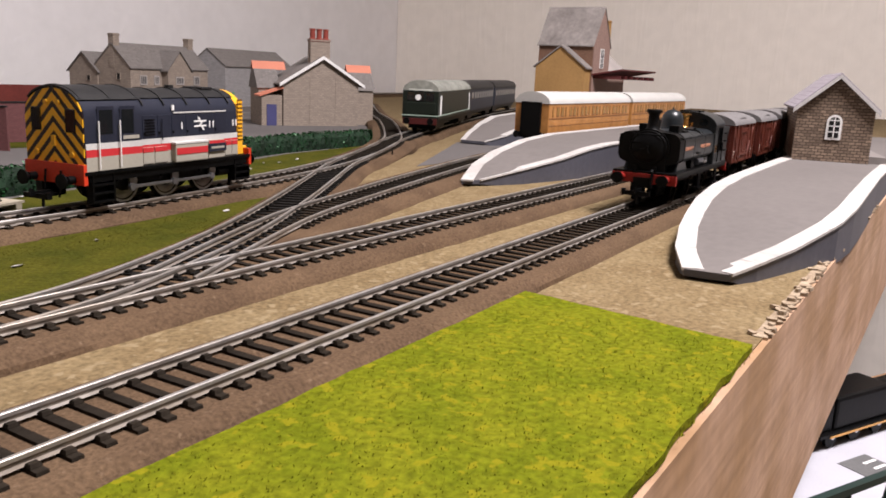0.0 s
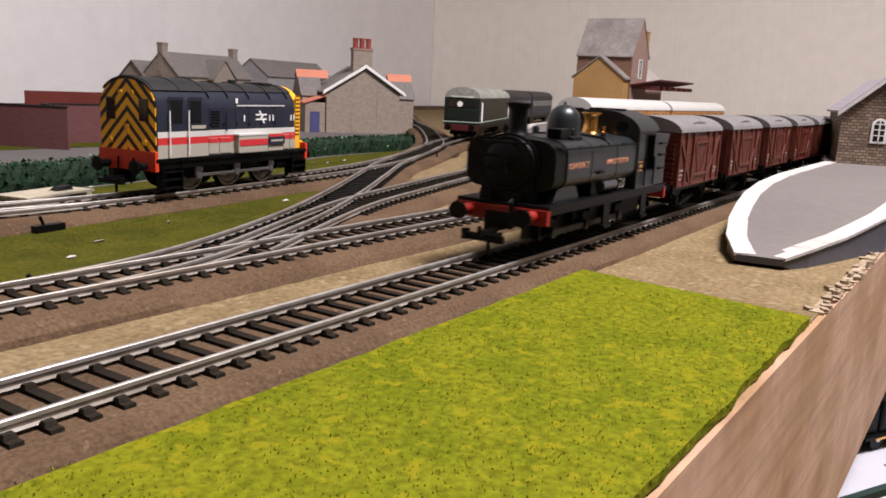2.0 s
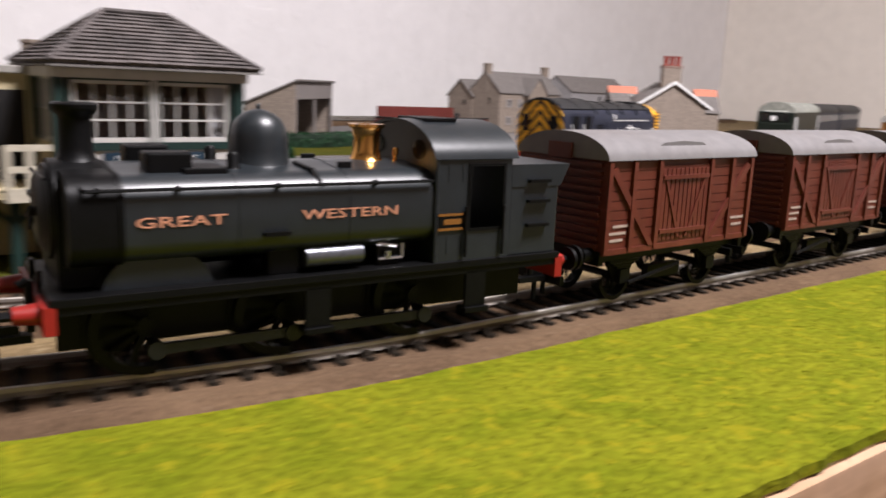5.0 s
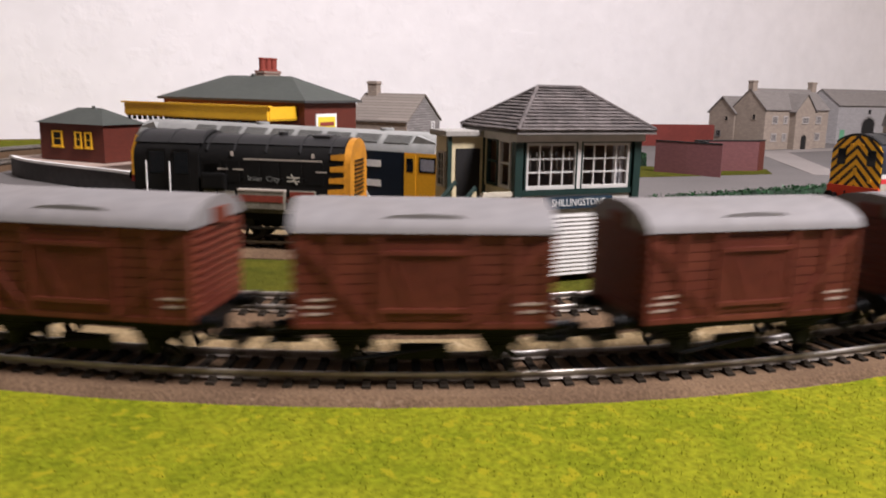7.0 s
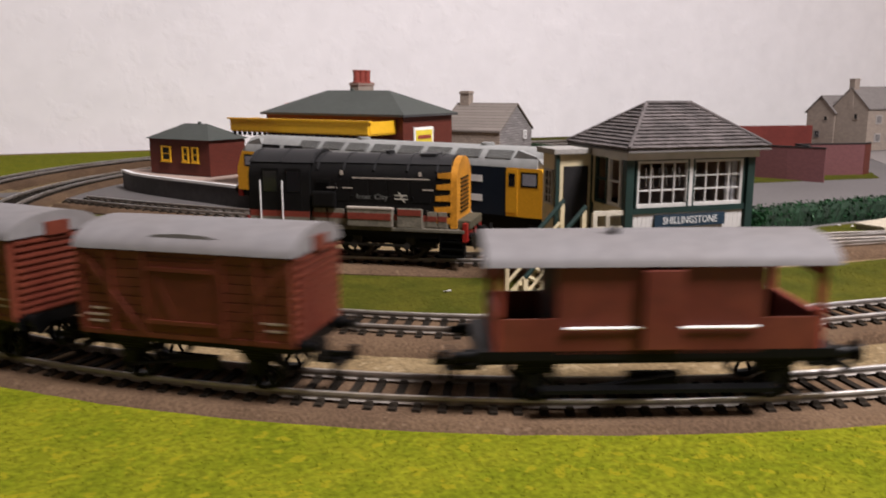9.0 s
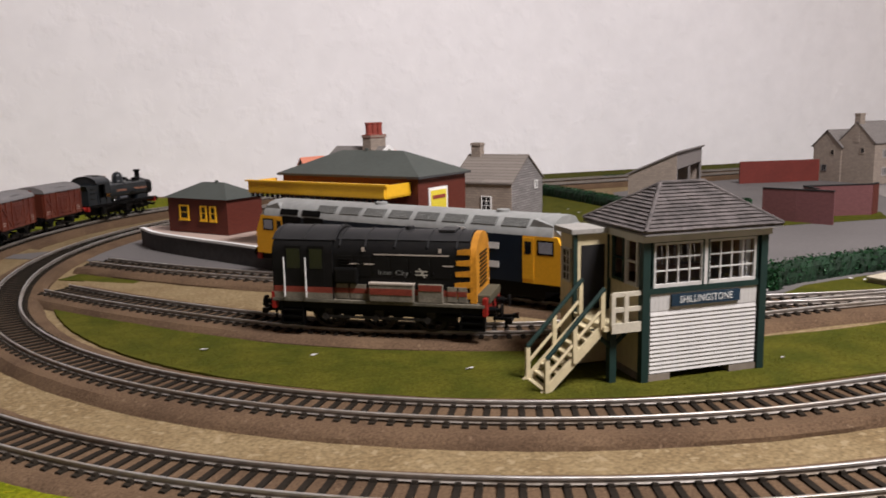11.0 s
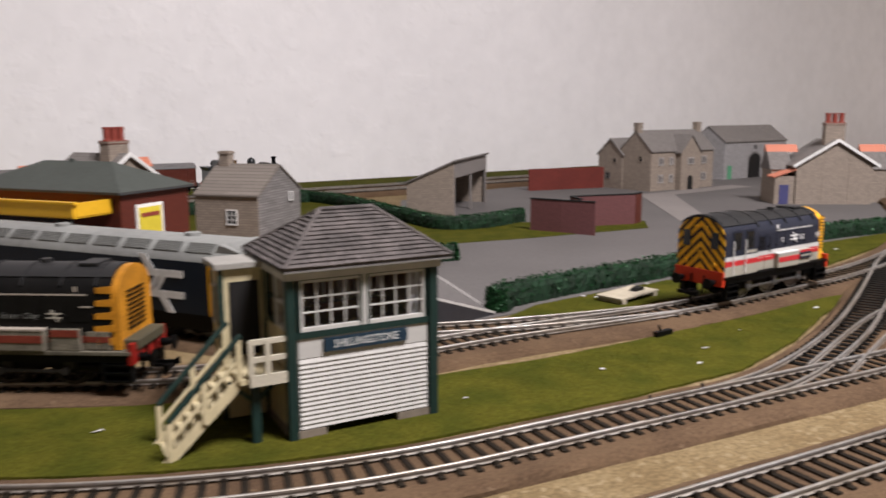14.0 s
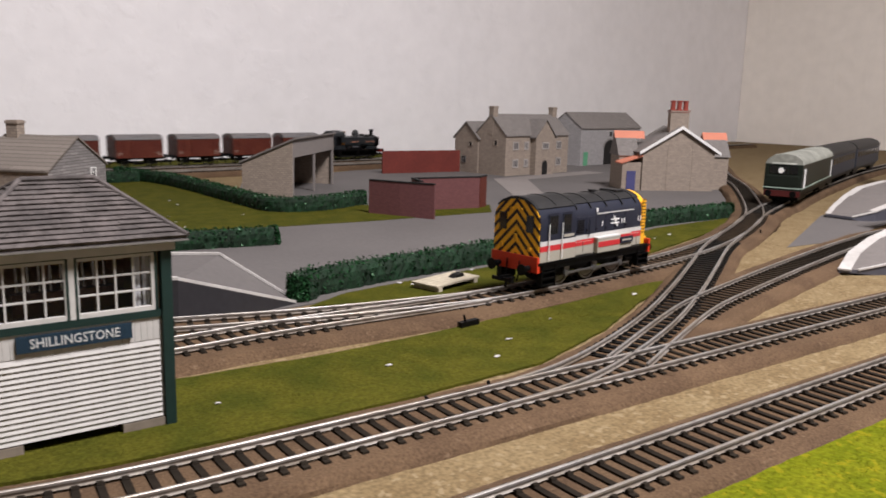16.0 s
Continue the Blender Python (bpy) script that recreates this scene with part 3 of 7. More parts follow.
# ---- track ----
def track(path, label, i0=0, i1=None, seed=0, width=23.0, left=None, pieces=300, keep=None, cork=True, lift=0.0, bare=None, step=6.4, sleepers=None):
    sleepers = sleepers or SLEEPER
    path = path[i0:i1]
    t = thing("railway_track", label=label, category="railway track", kind="structure", group="tracks")
    rnd = random.Random(seed)
    if cork:
        jit = {}

        def wob(i, k):
            if k in (0, 5):
                s = 1 if k == 5 else -1
                tear = max(0.0, noise.noise((i * 0.031, k * 5.3, seed + 0.5)) - 0.22) * 9.0
                return jit.setdefault((i // 2, k), rnd.uniform(-0.8, 0.8)) + 2.6 * noise.noise((i * 0.045, k * 3.1, seed)) + s * tear
            return jit.setdefault((i, k), rnd.uniform(-0.35, 0.35)) + 1.2 * noise.noise((i * 0.05, k, seed))
        w, wl = width, left or width
        sweep_pts = path[::2]
        b = sweep(bm_new(), sweep_pts, [(-w - 1.2, -0.5), (-w + 0.4, 4.6), (-w + 3.4, 7.0 + lift), (wl - 3.4, 7.0 + lift), (wl - 0.4, 4.6), (wl + 1.2, -0.5)], wobble=wob)
        part("cork_bed", b, CORK, t, "rough brown cork underlay", smooth=True)
    z0 = 6.0 + lift
    for s in (-1, 1):
        o = s * 8.25
        prof = [(o - 1.0, z0 + 1.9), (o - 0.25, z0 + 2.2), (o - 0.25, RT - 1.1), (o - 0.5, RT - 0.9), (o - 0.5, RT - 0.15), (o - 0.35, RT),
                (o + 0.35, RT), (o + 0.5, RT - 0.15), (o + 0.5, RT - 0.9), (o + 0.25, RT - 1.1), (o + 0.25, z0 + 2.2), (o + 1.0, z0 + 1.9)]
        b = bm_new()
        sweep(b, path[::2], prof)
        b.faces.ensure_lookup_table()
        for f in b.faces:
            if min(v.co.z for v in f.verts) < RT - 1.0:
                f.material_index = 1
        part("rail", b, [RAIL, RAIL_D], t, "bright nickel rail", smooth=False)
    # sleepers with chairs
    b = bm_new()
    half = 2.0 if sleepers is SLEEPER_D else 1.3
    box(b, -half, half, -12.6, 12.6, z0, z0 + 1.7, 0.0, taper=(0.2, 0.2))
    for s in (-1, 1):
        for q in (-1, 1):
            box(b, -1.1, 1.1, s * 8.25 + q * 1.7 - 0.9, s * 8.25 + q * 1.7 + 0.9, z0 + 1.8, z0 + 2.5, taper=(0.2, 0.3))
    first, rest, count = None, [], 0
    pts = even(path, step)
    for i in range(len(pts) - 1):
        if bare and bare(pts[i].x, pts[i].y):
            continue
        d = pts[i + 1] - pts[i]
        m = pose(pts[i].x * MM, pts[i].y * MM, 0, 0, 0, math.degrees(math.atan2(d.y, d.x)) + rnd.uniform(-0.8, 0.8))
        near = keep is None or keep(pts[i].x, pts[i].y)
        if near and count < pieces:
            count += 1
            if first is None:
                first = part("sleeper", b.copy(), sleepers, t, "", at=m)
            else:
                again(first, m)
        else:
            rest.append(m)
    if rest:
        me = bpy.data.meshes.new("tmp")
        b.transform(Matrix.Scale(MM, 4))
        b.to_mesh(me)
        co = np.array([v.co[:] for v in me.vertices])
        faces = [tuple(p.vertices) for p in me.polygons]
        bpy.data.meshes.remove(me)
        V, F = [], []
        for k, m in enumerate(rest):
            A = np.array(m)
            V.append(co @ A[:3, :3].T + A[:3, 3])
            F += [tuple(i + k * len(co) for i in f) for f in faces]
        me = bpy.data.meshes.new("far_sleepers")
        me.from_pydata(np.concatenate(V).tolist(), [], F)
        me.materials.append(sleepers)
        ob = new("far_sleepers", me)
        ob.parent = t
        ob["kind"] = "stuff"
    b.free()
    return t


def lines():
    track(OUTER, "outer main line on brown cork underlay", seed=1, left=20.5, width=19.0, keep=lambda x, y: x < 420 and y < 420)
    track(INNER, "inner main line on brown cork underlay", seed=2, width=21.0, keep=lambda x, y: x < 420 and y < 520)
    track(YARD, "yard line on brown cork underlay", seed=3, keep=lambda x, y: x < 520, lift=0.03, step=7.6)
    track(SIDING, "curved siding with a buffer-less end", seed=4, lift=0.06, bare=lambda x, y: x > -112)
    track(LINK, "diagonal crossover between two lines", seed=5, lift=0.09, width=19, step=7.6, sleepers=SLEEPER_D, bare=lambda x, y: x > 262 or x < -60)
    track(BAY, "platform bay line", seed=6, bare=lambda x, y: x < 30, keep=lambda x, y: x < 700, lift=0.12)
    track(EAST, "line under the green diesel", seed=7, lift=0.15, width=19, bare=lambda x, y: x < 450, sleepers=SLEEPER_D)


def point_levers():
    for x, y, r in ((20, -108 + 32, 20), (-146, -92, -8), (-118, -95, -8), (60, -62, 24), (-60, -24, 0), (330, 16, 20)):
        t = thing("point_lever", x, y, 3.4, r, "small black point lever by the turnout", "point lever", "point levers")
        b = box(bm_new(), -6, 6, -1.5, 1.5, 0.4, 3.4)
        part("lever_base", b, BLACK, t)
        b = rod(bm_new(), (-2, 0, 3.2), (-3.4, 0, 6.6), 0.6, 6)
        part("lever_arm", b, BLACK, t)


point_levers()


# ---- hedges ----
def hedge(points, w, h, label, seed):
    path = smooth_path(points, 3.0)
    rnd = random.Random(seed)
    t = thing("hedge", label=label, category="hedge", group="hedges")
    b = sweep(bm_new(), path, [(-w * 0.9, 0.8), (-w, h * 0.4), (-w * 0.92, h * 0.72), (-w * 0.6, h * 0.94), (w * 0.6, h * 0.94), (w * 0.92, h * 0.72), (w, h * 0.4), (w * 0.9, 0.8)],
              wobble=lambda i, k: rnd.uniform(-0.9, 0.9))
    part("hedge_core", b, GREEN_HEDGE, t)
    V, F = [], []
    for p in even(path, 0.16):
        u = rnd.uniform(-1, 1)
        if rnd.random() < 0.5:
            o, z = (w * 1.02) * (1 if u > 0 else -1), rnd.uniform(0.8, h * 0.95)
        else:
            o, z = u * w, h * rnd.uniform(0.92, 1.04)
        j = nearest_fast(path, p)
        d = path[min(j + 1, len(path) - 1)] - path[max(j - 1, 0)]
        d.normalize()
        c = Vector((p.x - d.y * o, p.y + d.x * o, z))
        r = rnd.uniform(0.7, 1.5)
        k = len(V)
        for q in ((1, 0, 0), (-0.5, 0.87, 0.2), (-0.5, -0.87, -0.2), (0, 0, 0.9)):
            v = Vector(q) * r
            v.rotate(Euler((rnd.uniform(0, 6), rnd.uniform(0, 6), rnd.uniform(0, 6))))
            V.append(tuple((c + v) * MM))
        F += [(k, k + 1, k + 3), (k + 1, k + 2, k + 3), (k + 2, k, k + 3), (k, k + 2, k + 1)]
    for end, nxt in ((path[0], path[1]), (path[-1], path[-2])):
        out = (end - nxt).normalized()
        for _ in range(420):
            u, v = rnd.uniform(-1, 1), rnd.uniform(0, 1)
            reach = w * 0.8 * (1 - u * u) ** 0.5 * (1 - 0.4 * v * v)
            c = Vector((end.x + out.x * reach - out.y * u * w, end.y + out.y * reach + out.x * u * w, 0.8 + v * h * 0.96))
            r, k = rnd.uniform(0.8, 1.6), len(V)
            for q in ((1, 0, 0), (-0.5, 0.87, 0.2), (-0.5, -0.87, -0.2), (0, 0, 0.9)):
                p3 = Vector(q) * r
                p3.rotate(Euler((rnd.uniform(0, 6), rnd.uniform(0, 6), rnd.uniform(0, 6))))
                V.append(tuple((c + p3) * MM))
            F += [(k, k + 1, k + 3), (k + 1, k + 2, k + 3), (k + 2, k, k + 3), (k, k + 2, k + 1)]
    me = bpy.data.meshes.new("hedge_leaves")
    me.from_pydata(V, [], F)
    me.materials.append(HEDGE_LEAF)
    ob = new("hedge_leaves", me)
    ob.parent = t
    ob["kind"] = "stuff"


def nearest_fast(path, p):
    return min(range(len(path)), key=lambda i: (path[i] - p).length_squared)


def leaf_mat():
    m = mat("hedge_leaf", (0.014, 0.085, 0.028), 0.7, vary=0.3, grain=200, bump=0.2, spec=0.15)
    n, l = m.node_tree.nodes, m.node_tree.links
    g = n.new("ShaderNodeNewGeometry")
    r = n.new("ShaderNodeValToRGB")
    e = r.color_ramp.elements
    e[0].color, e[1].color = (0.002, 0.014, 0.0035, 1), (0.007, 0.043, 0.011, 1)
    x = e.new(0.965)
    x.color = (0.01, 0.055, 0.015, 1)
    e[-1].position = 0.975
    e[-1].color = (0.16, 0.3, 0.18, 1)
    l.new(g.outputs["Random Per Island"], r.inputs["Fac"])
    l.new(r.outputs["Color"], n["Principled BSDF"].inputs["Base Color"])
    return m


HEDGE_LEAF = leaf_mat()


def hedges():
    hedge([(-88, 78), (-70, 86), (-15, 90), (72, 90), (180, 100), (312, 118), (442, 104)], 7, 15, "long dark green flocked hedge beside the yard line", 1)
    hedge([(-92, 258), (-56, 248), (-8, 234)], 7, 14, "short dark green flocked hedge at the road", 2)
    hedge([(84, 745), (98, 685), (103, 640), (100, 567), (92, 490), (86, 425), (84, 384), (106, 367), (140, 366), (188, 380)], 7, 15, "angled dark green flocked hedge round the lawn", 3)
    hedge([(-110, 640), (0, 690), (90, 700)], 7, 15, "dark green flocked hedge behind the lawn", 4)
    hedge([(300, 800), (420, 800)], 6, 10, "low green hedge by the back line", 5)


hedges()


# ---- buildings ----
STONE = courses_mat("grey_stone_card", (0.335, 0.275, 0.225), (0.25, 0.205, 0.17), 0.0045, 0.0021, bump=0.2, vary=0.12, gap=0.1)
STONE_L = courses_mat("pale_stone_card", (0.25, 0.235, 0.23), (0.14, 0.125, 0.12), 0.011, 0.0022, bump=0.4, vary=0.2, gap=0.14)
SLATE = courses_mat("grey_slate_card", (0.21, 0.19, 0.178), (0.15, 0.137, 0.128), 0.004, 0.0022, bump=0.2, vary=0.12, rough=0.7)
PLANKS = courses_mat("brown_strip_roof", (0.22, 0.19, 0.165), (0.15, 0.128, 0.112), 0.06, 0.0024, bump=0.3, vary=0.15, rough=0.7, gap=0.12)
BRICK = courses_mat("red_brick_plastic", (0.12, 0.0263, 0.0165), (0.0825, 0.0263, 0.0195), 0.003, 0.001, bump=0.2, vary=0.1, rough=0.55)
PINKB = courses_mat("pinkish_brick_card", (0.154, 0.0595, 0.0595), (0.126, 0.056, 0.056), 0.003, 0.0011, bump=0.15, vary=0.1)
REDB = mat("red_brick_wall", (0.14, 0.0245, 0.0175), 0.7, vary=0.12, grain=90, bump=0.2)
RUBBLE = courses_mat("brown_rubble_stone", (0.27, 0.195, 0.1425), (0.0975, 0.0675, 0.0488), 0.0042, 0.0021, bump=0.8, vary=0.35, gap=0.14)
ORANGE = mat("orange_card", (0.56, 0.2, 0.125), 0.7, vary=0.05, bump=0.05)
POT = mat("terracotta_pot", (0.26, 0.05, 0.035), 0.6, vary=0.1)
TAN = mat("tan_card", (0.38, 0.22, 0.08), 0.75, vary=0.08, grain=60, bump=0.1)
YELLOW = mat("yellow_plastic", (0.75, 0.42, 0.02), 0.4, vary=0.05, grain=60, bump=0.05)
ROOF_G = mat("grey_green_roof", (0.0525, 0.0595, 0.0525), 0.65, vary=0.08, grain=60, bump=0.12)
VOID = mat("dark_opening", (0.008, 0.007, 0.007), 0.8, vary=0.1, bump=0)
BLUE_DOOR = mat("blue_door", (0.06, 0.06, 0.16), 0.6, vary=0.1)
GREEN_DOOR = mat("green_door", (0.1, 0.3, 0.17), 0.6, vary=0.1)
CREAM = mat("cream_paint", (0.527, 0.4505, 0.2805), 0.6, vary=0.08, grain=60, bump=0.1)
GREEN_T = mat("dark_green_trim", (0.009, 0.026, 0.022), 0.5, vary=0.1, grain=60, bump=0.08)


def gable_block(t, w, d, eaves, ridge, wall, roof, over=2.0, thick=1.4, names=("wall_block", "roof_slope"), ridge_axis="x"):
    """A walled block with a pitched roof; base corner at 0, 0; ridge along x or y."""
    b = bm_new()
    if ridge_axis == "x":
        prism(b, [(0, 0), (d, 0), (d, eaves), (d / 2, ridge), (0, eaves)], "x", 0, w)
    else:
        prism(b, [(0, 0), (w, 0), (w, eaves), (w / 2, ridge), (0, eaves)], "y", 0, d)
    part(names[0], b, wall, t)
    span = d if ridge_axis == "x" else w
    sl = (ridge - eaves) / (span / 2)
    for s in (0, 1):
        e, rdg = (-over, span / 2) if s == 0 else (span + over, span / 2)
        ez = eaves - over * sl
        poly = [(e, ez + 0.2), (rdg, ridge + 0.2), (rdg, ridge + thick + 0.2), (e, ez + thick + 0.2)]
        b = bm_new()
        if ridge_axis == "x":
            prism(b, poly, "x", -over * 0.6, w + over * 0.6)
        else:
            prism(b, poly, "y", -over * 0.6, d + over * 0.6)
        part(names[1], b, roof, t)


def chimney(t, x, y, z0, z1, wall, w=9, d=7, pots=0, band=True):
    b = box(bm_new(), x - w / 2, x + w / 2, y - d / 2, y + d / 2, z0, z1)
    if band:
        box(b, x - w / 2 - 0.7, x + w / 2 + 0.7, y - d / 2 - 0.7, y + d / 2 + 0.7, z1 - 2.5, z1 - 0.8)
    c = part("chimney", b, wall, t)
    for k in range(pots):
        px = x + (k - (pots - 1) / 2) * (w / max(pots, 1))
        b = lathe(bm_new(), [(1.7, 0), (1.7, 1), (1.35, 1.3), (1.45, 7), (1.8, 7.4), (1.8, 8.4), (1.1, 8.4), (1.0, 6)], (px, y, z1), 12)
        part("chimney_pot", b, POT, c, "red terracotta pot")
    return c


def window(t, x, y, z, w, h, face, nx=2, ny=3, frame=WHITE, glass=None, fw=0.8, name="window", sill=None):
    """A window on a wall; face: the way it looks, in degrees from +x."""
    m = Matrix.Translation((x, y, z)) @ Matrix.Rotation(radians(face + 90), 4, "Z")
    b = box(bm_new(), -w / 2, w / 2, -0.25, 0.1, -h / 2, h / 2)
    b.transform(m)
    g = part(name, b, glass or VOID, t)
    b = bm_new()
    for s in (-1, 1):
        box(b, s * w / 2 - fw / 2, s * w / 2 + fw / 2, -0.9, 0.2, -h / 2 - fw / 2, h / 2 + fw / 2)
        box(b, -w / 2 + fw / 2, w / 2 - fw / 2, -0.85, 0.2, s * h / 2 - fw / 2, s * h / 2 + fw / 2)
    for i in range(1, nx):
        box(b, -w / 2 + w * i / nx - fw * 0.25, -w / 2 + w * i / nx + fw * 0.25, -0.7, 0.1, -h / 2, h / 2)
    for i in range(1, ny):
        box(b, -w / 2, w / 2, -0.65, 0.1, -h / 2 + h * i / ny - fw * 0.25, -h / 2 + h * i / ny + fw * 0.25)
    b.transform(m)
    part("window_frame", b, frame, g, "painted frame with glazing bars")
    if sill:
        b = box(bm_new(), -w / 2 - 1, w / 2 + 1, -1.6, 0.2, -h / 2 - 1.6, -h / 2 - 0.5)
        b.transform(m)
        part("window_sill", b, sill, g)
    return g


def farmhouse():
    t = thing("farmhouse", 566, 520, 0.8, 0, "grey stone card farmhouse with two chimneys and a gabled porch", "house")
    PALE = mat("pale_stone_trim", (0.36, 0.33, 0.31), 0.8, vary=0.1)
    PANE = mat("dull_window_pane", (0.1, 0.095, 0.095), 0.3, vary=0.1)
    gable_block(t, 148, 62, 60, 89, STONE, SLATE)
    # rear wing behind the gable end
    b = prism(bm_new(), [(55, 0), (105, 0), (105, 54), (80, 76), (55, 54)], "x", -2, 50)
    part("rear_wing", b, STONE, t)
    for s in (-1, 1):
        b = prism(bm_new(), [(80 + s * 28, 51), (80, 76.5), (80, 78), (80 + s * 28, 52.5)], "x", -4, 52)
        part("roof_slope", b, SLATE, t)
    # gabled porch on the front
    b = prism(bm_new(), [(56, 0), (100, 0), (100, 58), (78, 82), (56, 58)], "y", -11, 10)
    part("porch", b, STONE, t)
    for s in (-1, 1):
        b = prism(bm_new(), [(78 + s * 25, 55.5), (78, 82.6), (78, 84), (78 + s * 25, 57)], "y", -13, 30)
        part("roof_slope", b, SLATE, t)
    chimney(t, 4.5, 31, 60, 102, STONE, 10, 9)
    chimney(t, 143.6, 31, 60, 102, STONE, 10, 9)
    b = prism(bm_new(), [(72, 0), (84, 0), (84, 16)] + arc(78, 16, 6, 0, 180, 8)[1:], "y", -11.4, -10.9)
    part("door", b, VOID, t, "dark arched doorway")
    for x, z in ((22, 44), (22, 18), (46, 44), (46, 18), (124, 44), (124, 18)):
        window(t, x, -0.1, z, 11 if x != 46 else 8, 11, -90, 3, 1, PALE, PANE, 1.6)
    window(t, 78, -11.1, 44, 14, 9, -90, 3, 1, PALE, PANE, 1.6)
    window(t, -0.1, 20, 48, 6, 8, 180, 1, 1, STONE, VOID, 0.6)
    window(t, -2.1, 84, 20, 8, 9, 180, 2, 2, STONE_L, VOID, 0.8)
    window(t, -2.1, 70, 44, 6, 7, 180, 1, 1, STONE, VOID, 0.6)


def barn():
    grey = courses_mat("lilac_grey_stone", (0.36, 0.345, 0.345), (0.28, 0.27, 0.27), 0.005, 0.0024, bump=0.2, vary=0.1)
    t = thing("barn", 838, 588, 0.8, 2, "grey stone card barn with a wide arched doorway", "barn")
    gable_block(t, 196, 70, 66, 92, grey, SLATE)
    b = prism(bm_new(), [(74, 0), (112, 0), (112, 30)] + arc(93, 30, 19, 0, 180, 12, 14)[1:], "y", -0.5, 0.2)
    part("doorway", b, VOID, t, "deep dark arched doorway")
    b = prism(bm_new(), arc(93, 30, 22, 0, 180, 14, 17) + arc(93, 30, 19, 180, 0, 14, 14), "y", -0.9, 0.2)
    part("arch", b, STONE_L, t, "pale stone arch")
    b = box(bm_new(), 10, 23, -0.6, 0.2, 0, 24)
    part("door", b, GREEN_DOOR, t, "small green door")
    window(t, 93, -0.1, 55, 9, 8, -90, 1, 1, grey, VOID, 0.7)


def gabled_house(x, y, rz, label, mirror=False, stack=104, door=None):
    t = thing("gabled_house", x, y, 0.8, rz, label, "house", "gabled houses")
    w, d, e, r = 96, 60, 51, 81
    gable_block(t, w, d, e, r, STONE, SLATE, 5, 1.4, ridge_axis="y")
    # white barge boards
    for s in (-1, 1):
        b = prism(bm_new(), [(49 + s * 54.5, e - 4.2), (49 + s * 54.5, e - 0.4), (49, r + 3), (49, r - 1)], "y", -4.2, -2.6)
        part("barge_board", b, WHITE, t, "white barge board")
    c = chimney(t, 49, 14, 70, stack, STONE, 25, 10, 0)
    for k in range(3):
        b = lathe(bm_new(), [(3.7, 0), (3.7, 1), (3.1, 1.4), (3.2, 10), (3.7, 10.5), (3.7, 12), (2.4, 12), (2.2, 9)], (40.5 + 8.5 * k, 14, stack), 14)
        part("chimney_pot", b, POT, c, "red terracotta pot")
    b = box(bm_new(), 36, 62, 8.5, 19.5, stack - 3, stack - 0.1)
    part("chimney_cap", b, POT, c, "red brick band")
    # side wings with orange ridges
    for s, x0, x1 in ((-1, -24, 0), (1, 98, 126)):
        b = box(bm_new(), x0, x1, 22, 58, 0, 44)
        part("side_wing", b, STONE, t)
        b = prism(bm_new(), [(20, 43.5), (60, 43.5), (42, 73)], "x", x0 - 2, x1 + 2)
        part("roof_slope", b, SLATE, t)
        b = prism(bm_new(), [(36.4, 65.4), (42, 75.2), (47.6, 65.4), (42, 73.6)], "x", x0 - 3, x1 + 14 if s < 0 else x1 + 3)
        part("ridge_strip", b, ORANGE, t, "bright orange card ridge")
    b = box(bm_new(), -26, -1, 2, 22, 0, 36)
    part("lean_to", b, STONE, t)
    b = prism(bm_new(), [(-29, 34), (0, 44), (0, 46), (-29, 36)], "y", 0, 24)
    part("lean_to_roof", b, ORANGE, t, "orange card lean-to roof")
    b = box(bm_new(), -20, -8, 1.2, 2, 0, 25)
    part("door", b, door or BLUE_DOOR, t, "dull green door" if door else "dull blue door")
    for k in (33, 66):
        part("wall_seam", box(bm_new(), k - 0.3, k + 0.3, -0.4, 0, 2, 60), STONE, t)
    if mirror:
        for o in t.children_recursive:
            o.data.transform(Matrix.Translation((0.098, 0, 0)) @ Matrix.Scale(-1, 4, (1, 0, 0)))
            o.data.flip_normals()


def open_shed():
    t = thing("open_shed", 152, 452, 0.8, 39, "grey card lean-to shed with two open bays", "shed")
    w, d = 168, 56
    b = bm_new()
    prism(b, [(0, 0), (d, 0), (d, 37), (0, 63)], "x", 0, 2)
    part("side_wall", b, STONE, t)
    b = prism(bm_new(), [(0, 0), (d, 0), (d, 37), (0, 63)], "x", w - 2, w)
    part("side_wall", b, STONE, t)
    part("back_wall", box(bm_new(), 2, w - 2, d - 2, d, 0, 37), STONE, t)
    b = prism(bm_new(), [(-3, 63.6), (d + 3, 36.5), (d + 3, 38.5), (-3, 65.6)], "x", -2, w + 2)
    part("roof", b, SLATE, t, "plain grey sloping roof")
    part("front_fascia", box(bm_new(), 2, w - 2, -0.2, 1.8, 44, 63), CARD_L, t)
    for x in (2, w / 2 - 2, w - 6):
        part("post", box(bm_new(), x, x + 4, -0.2, 1.8, 0, 44), CARD_L, t)


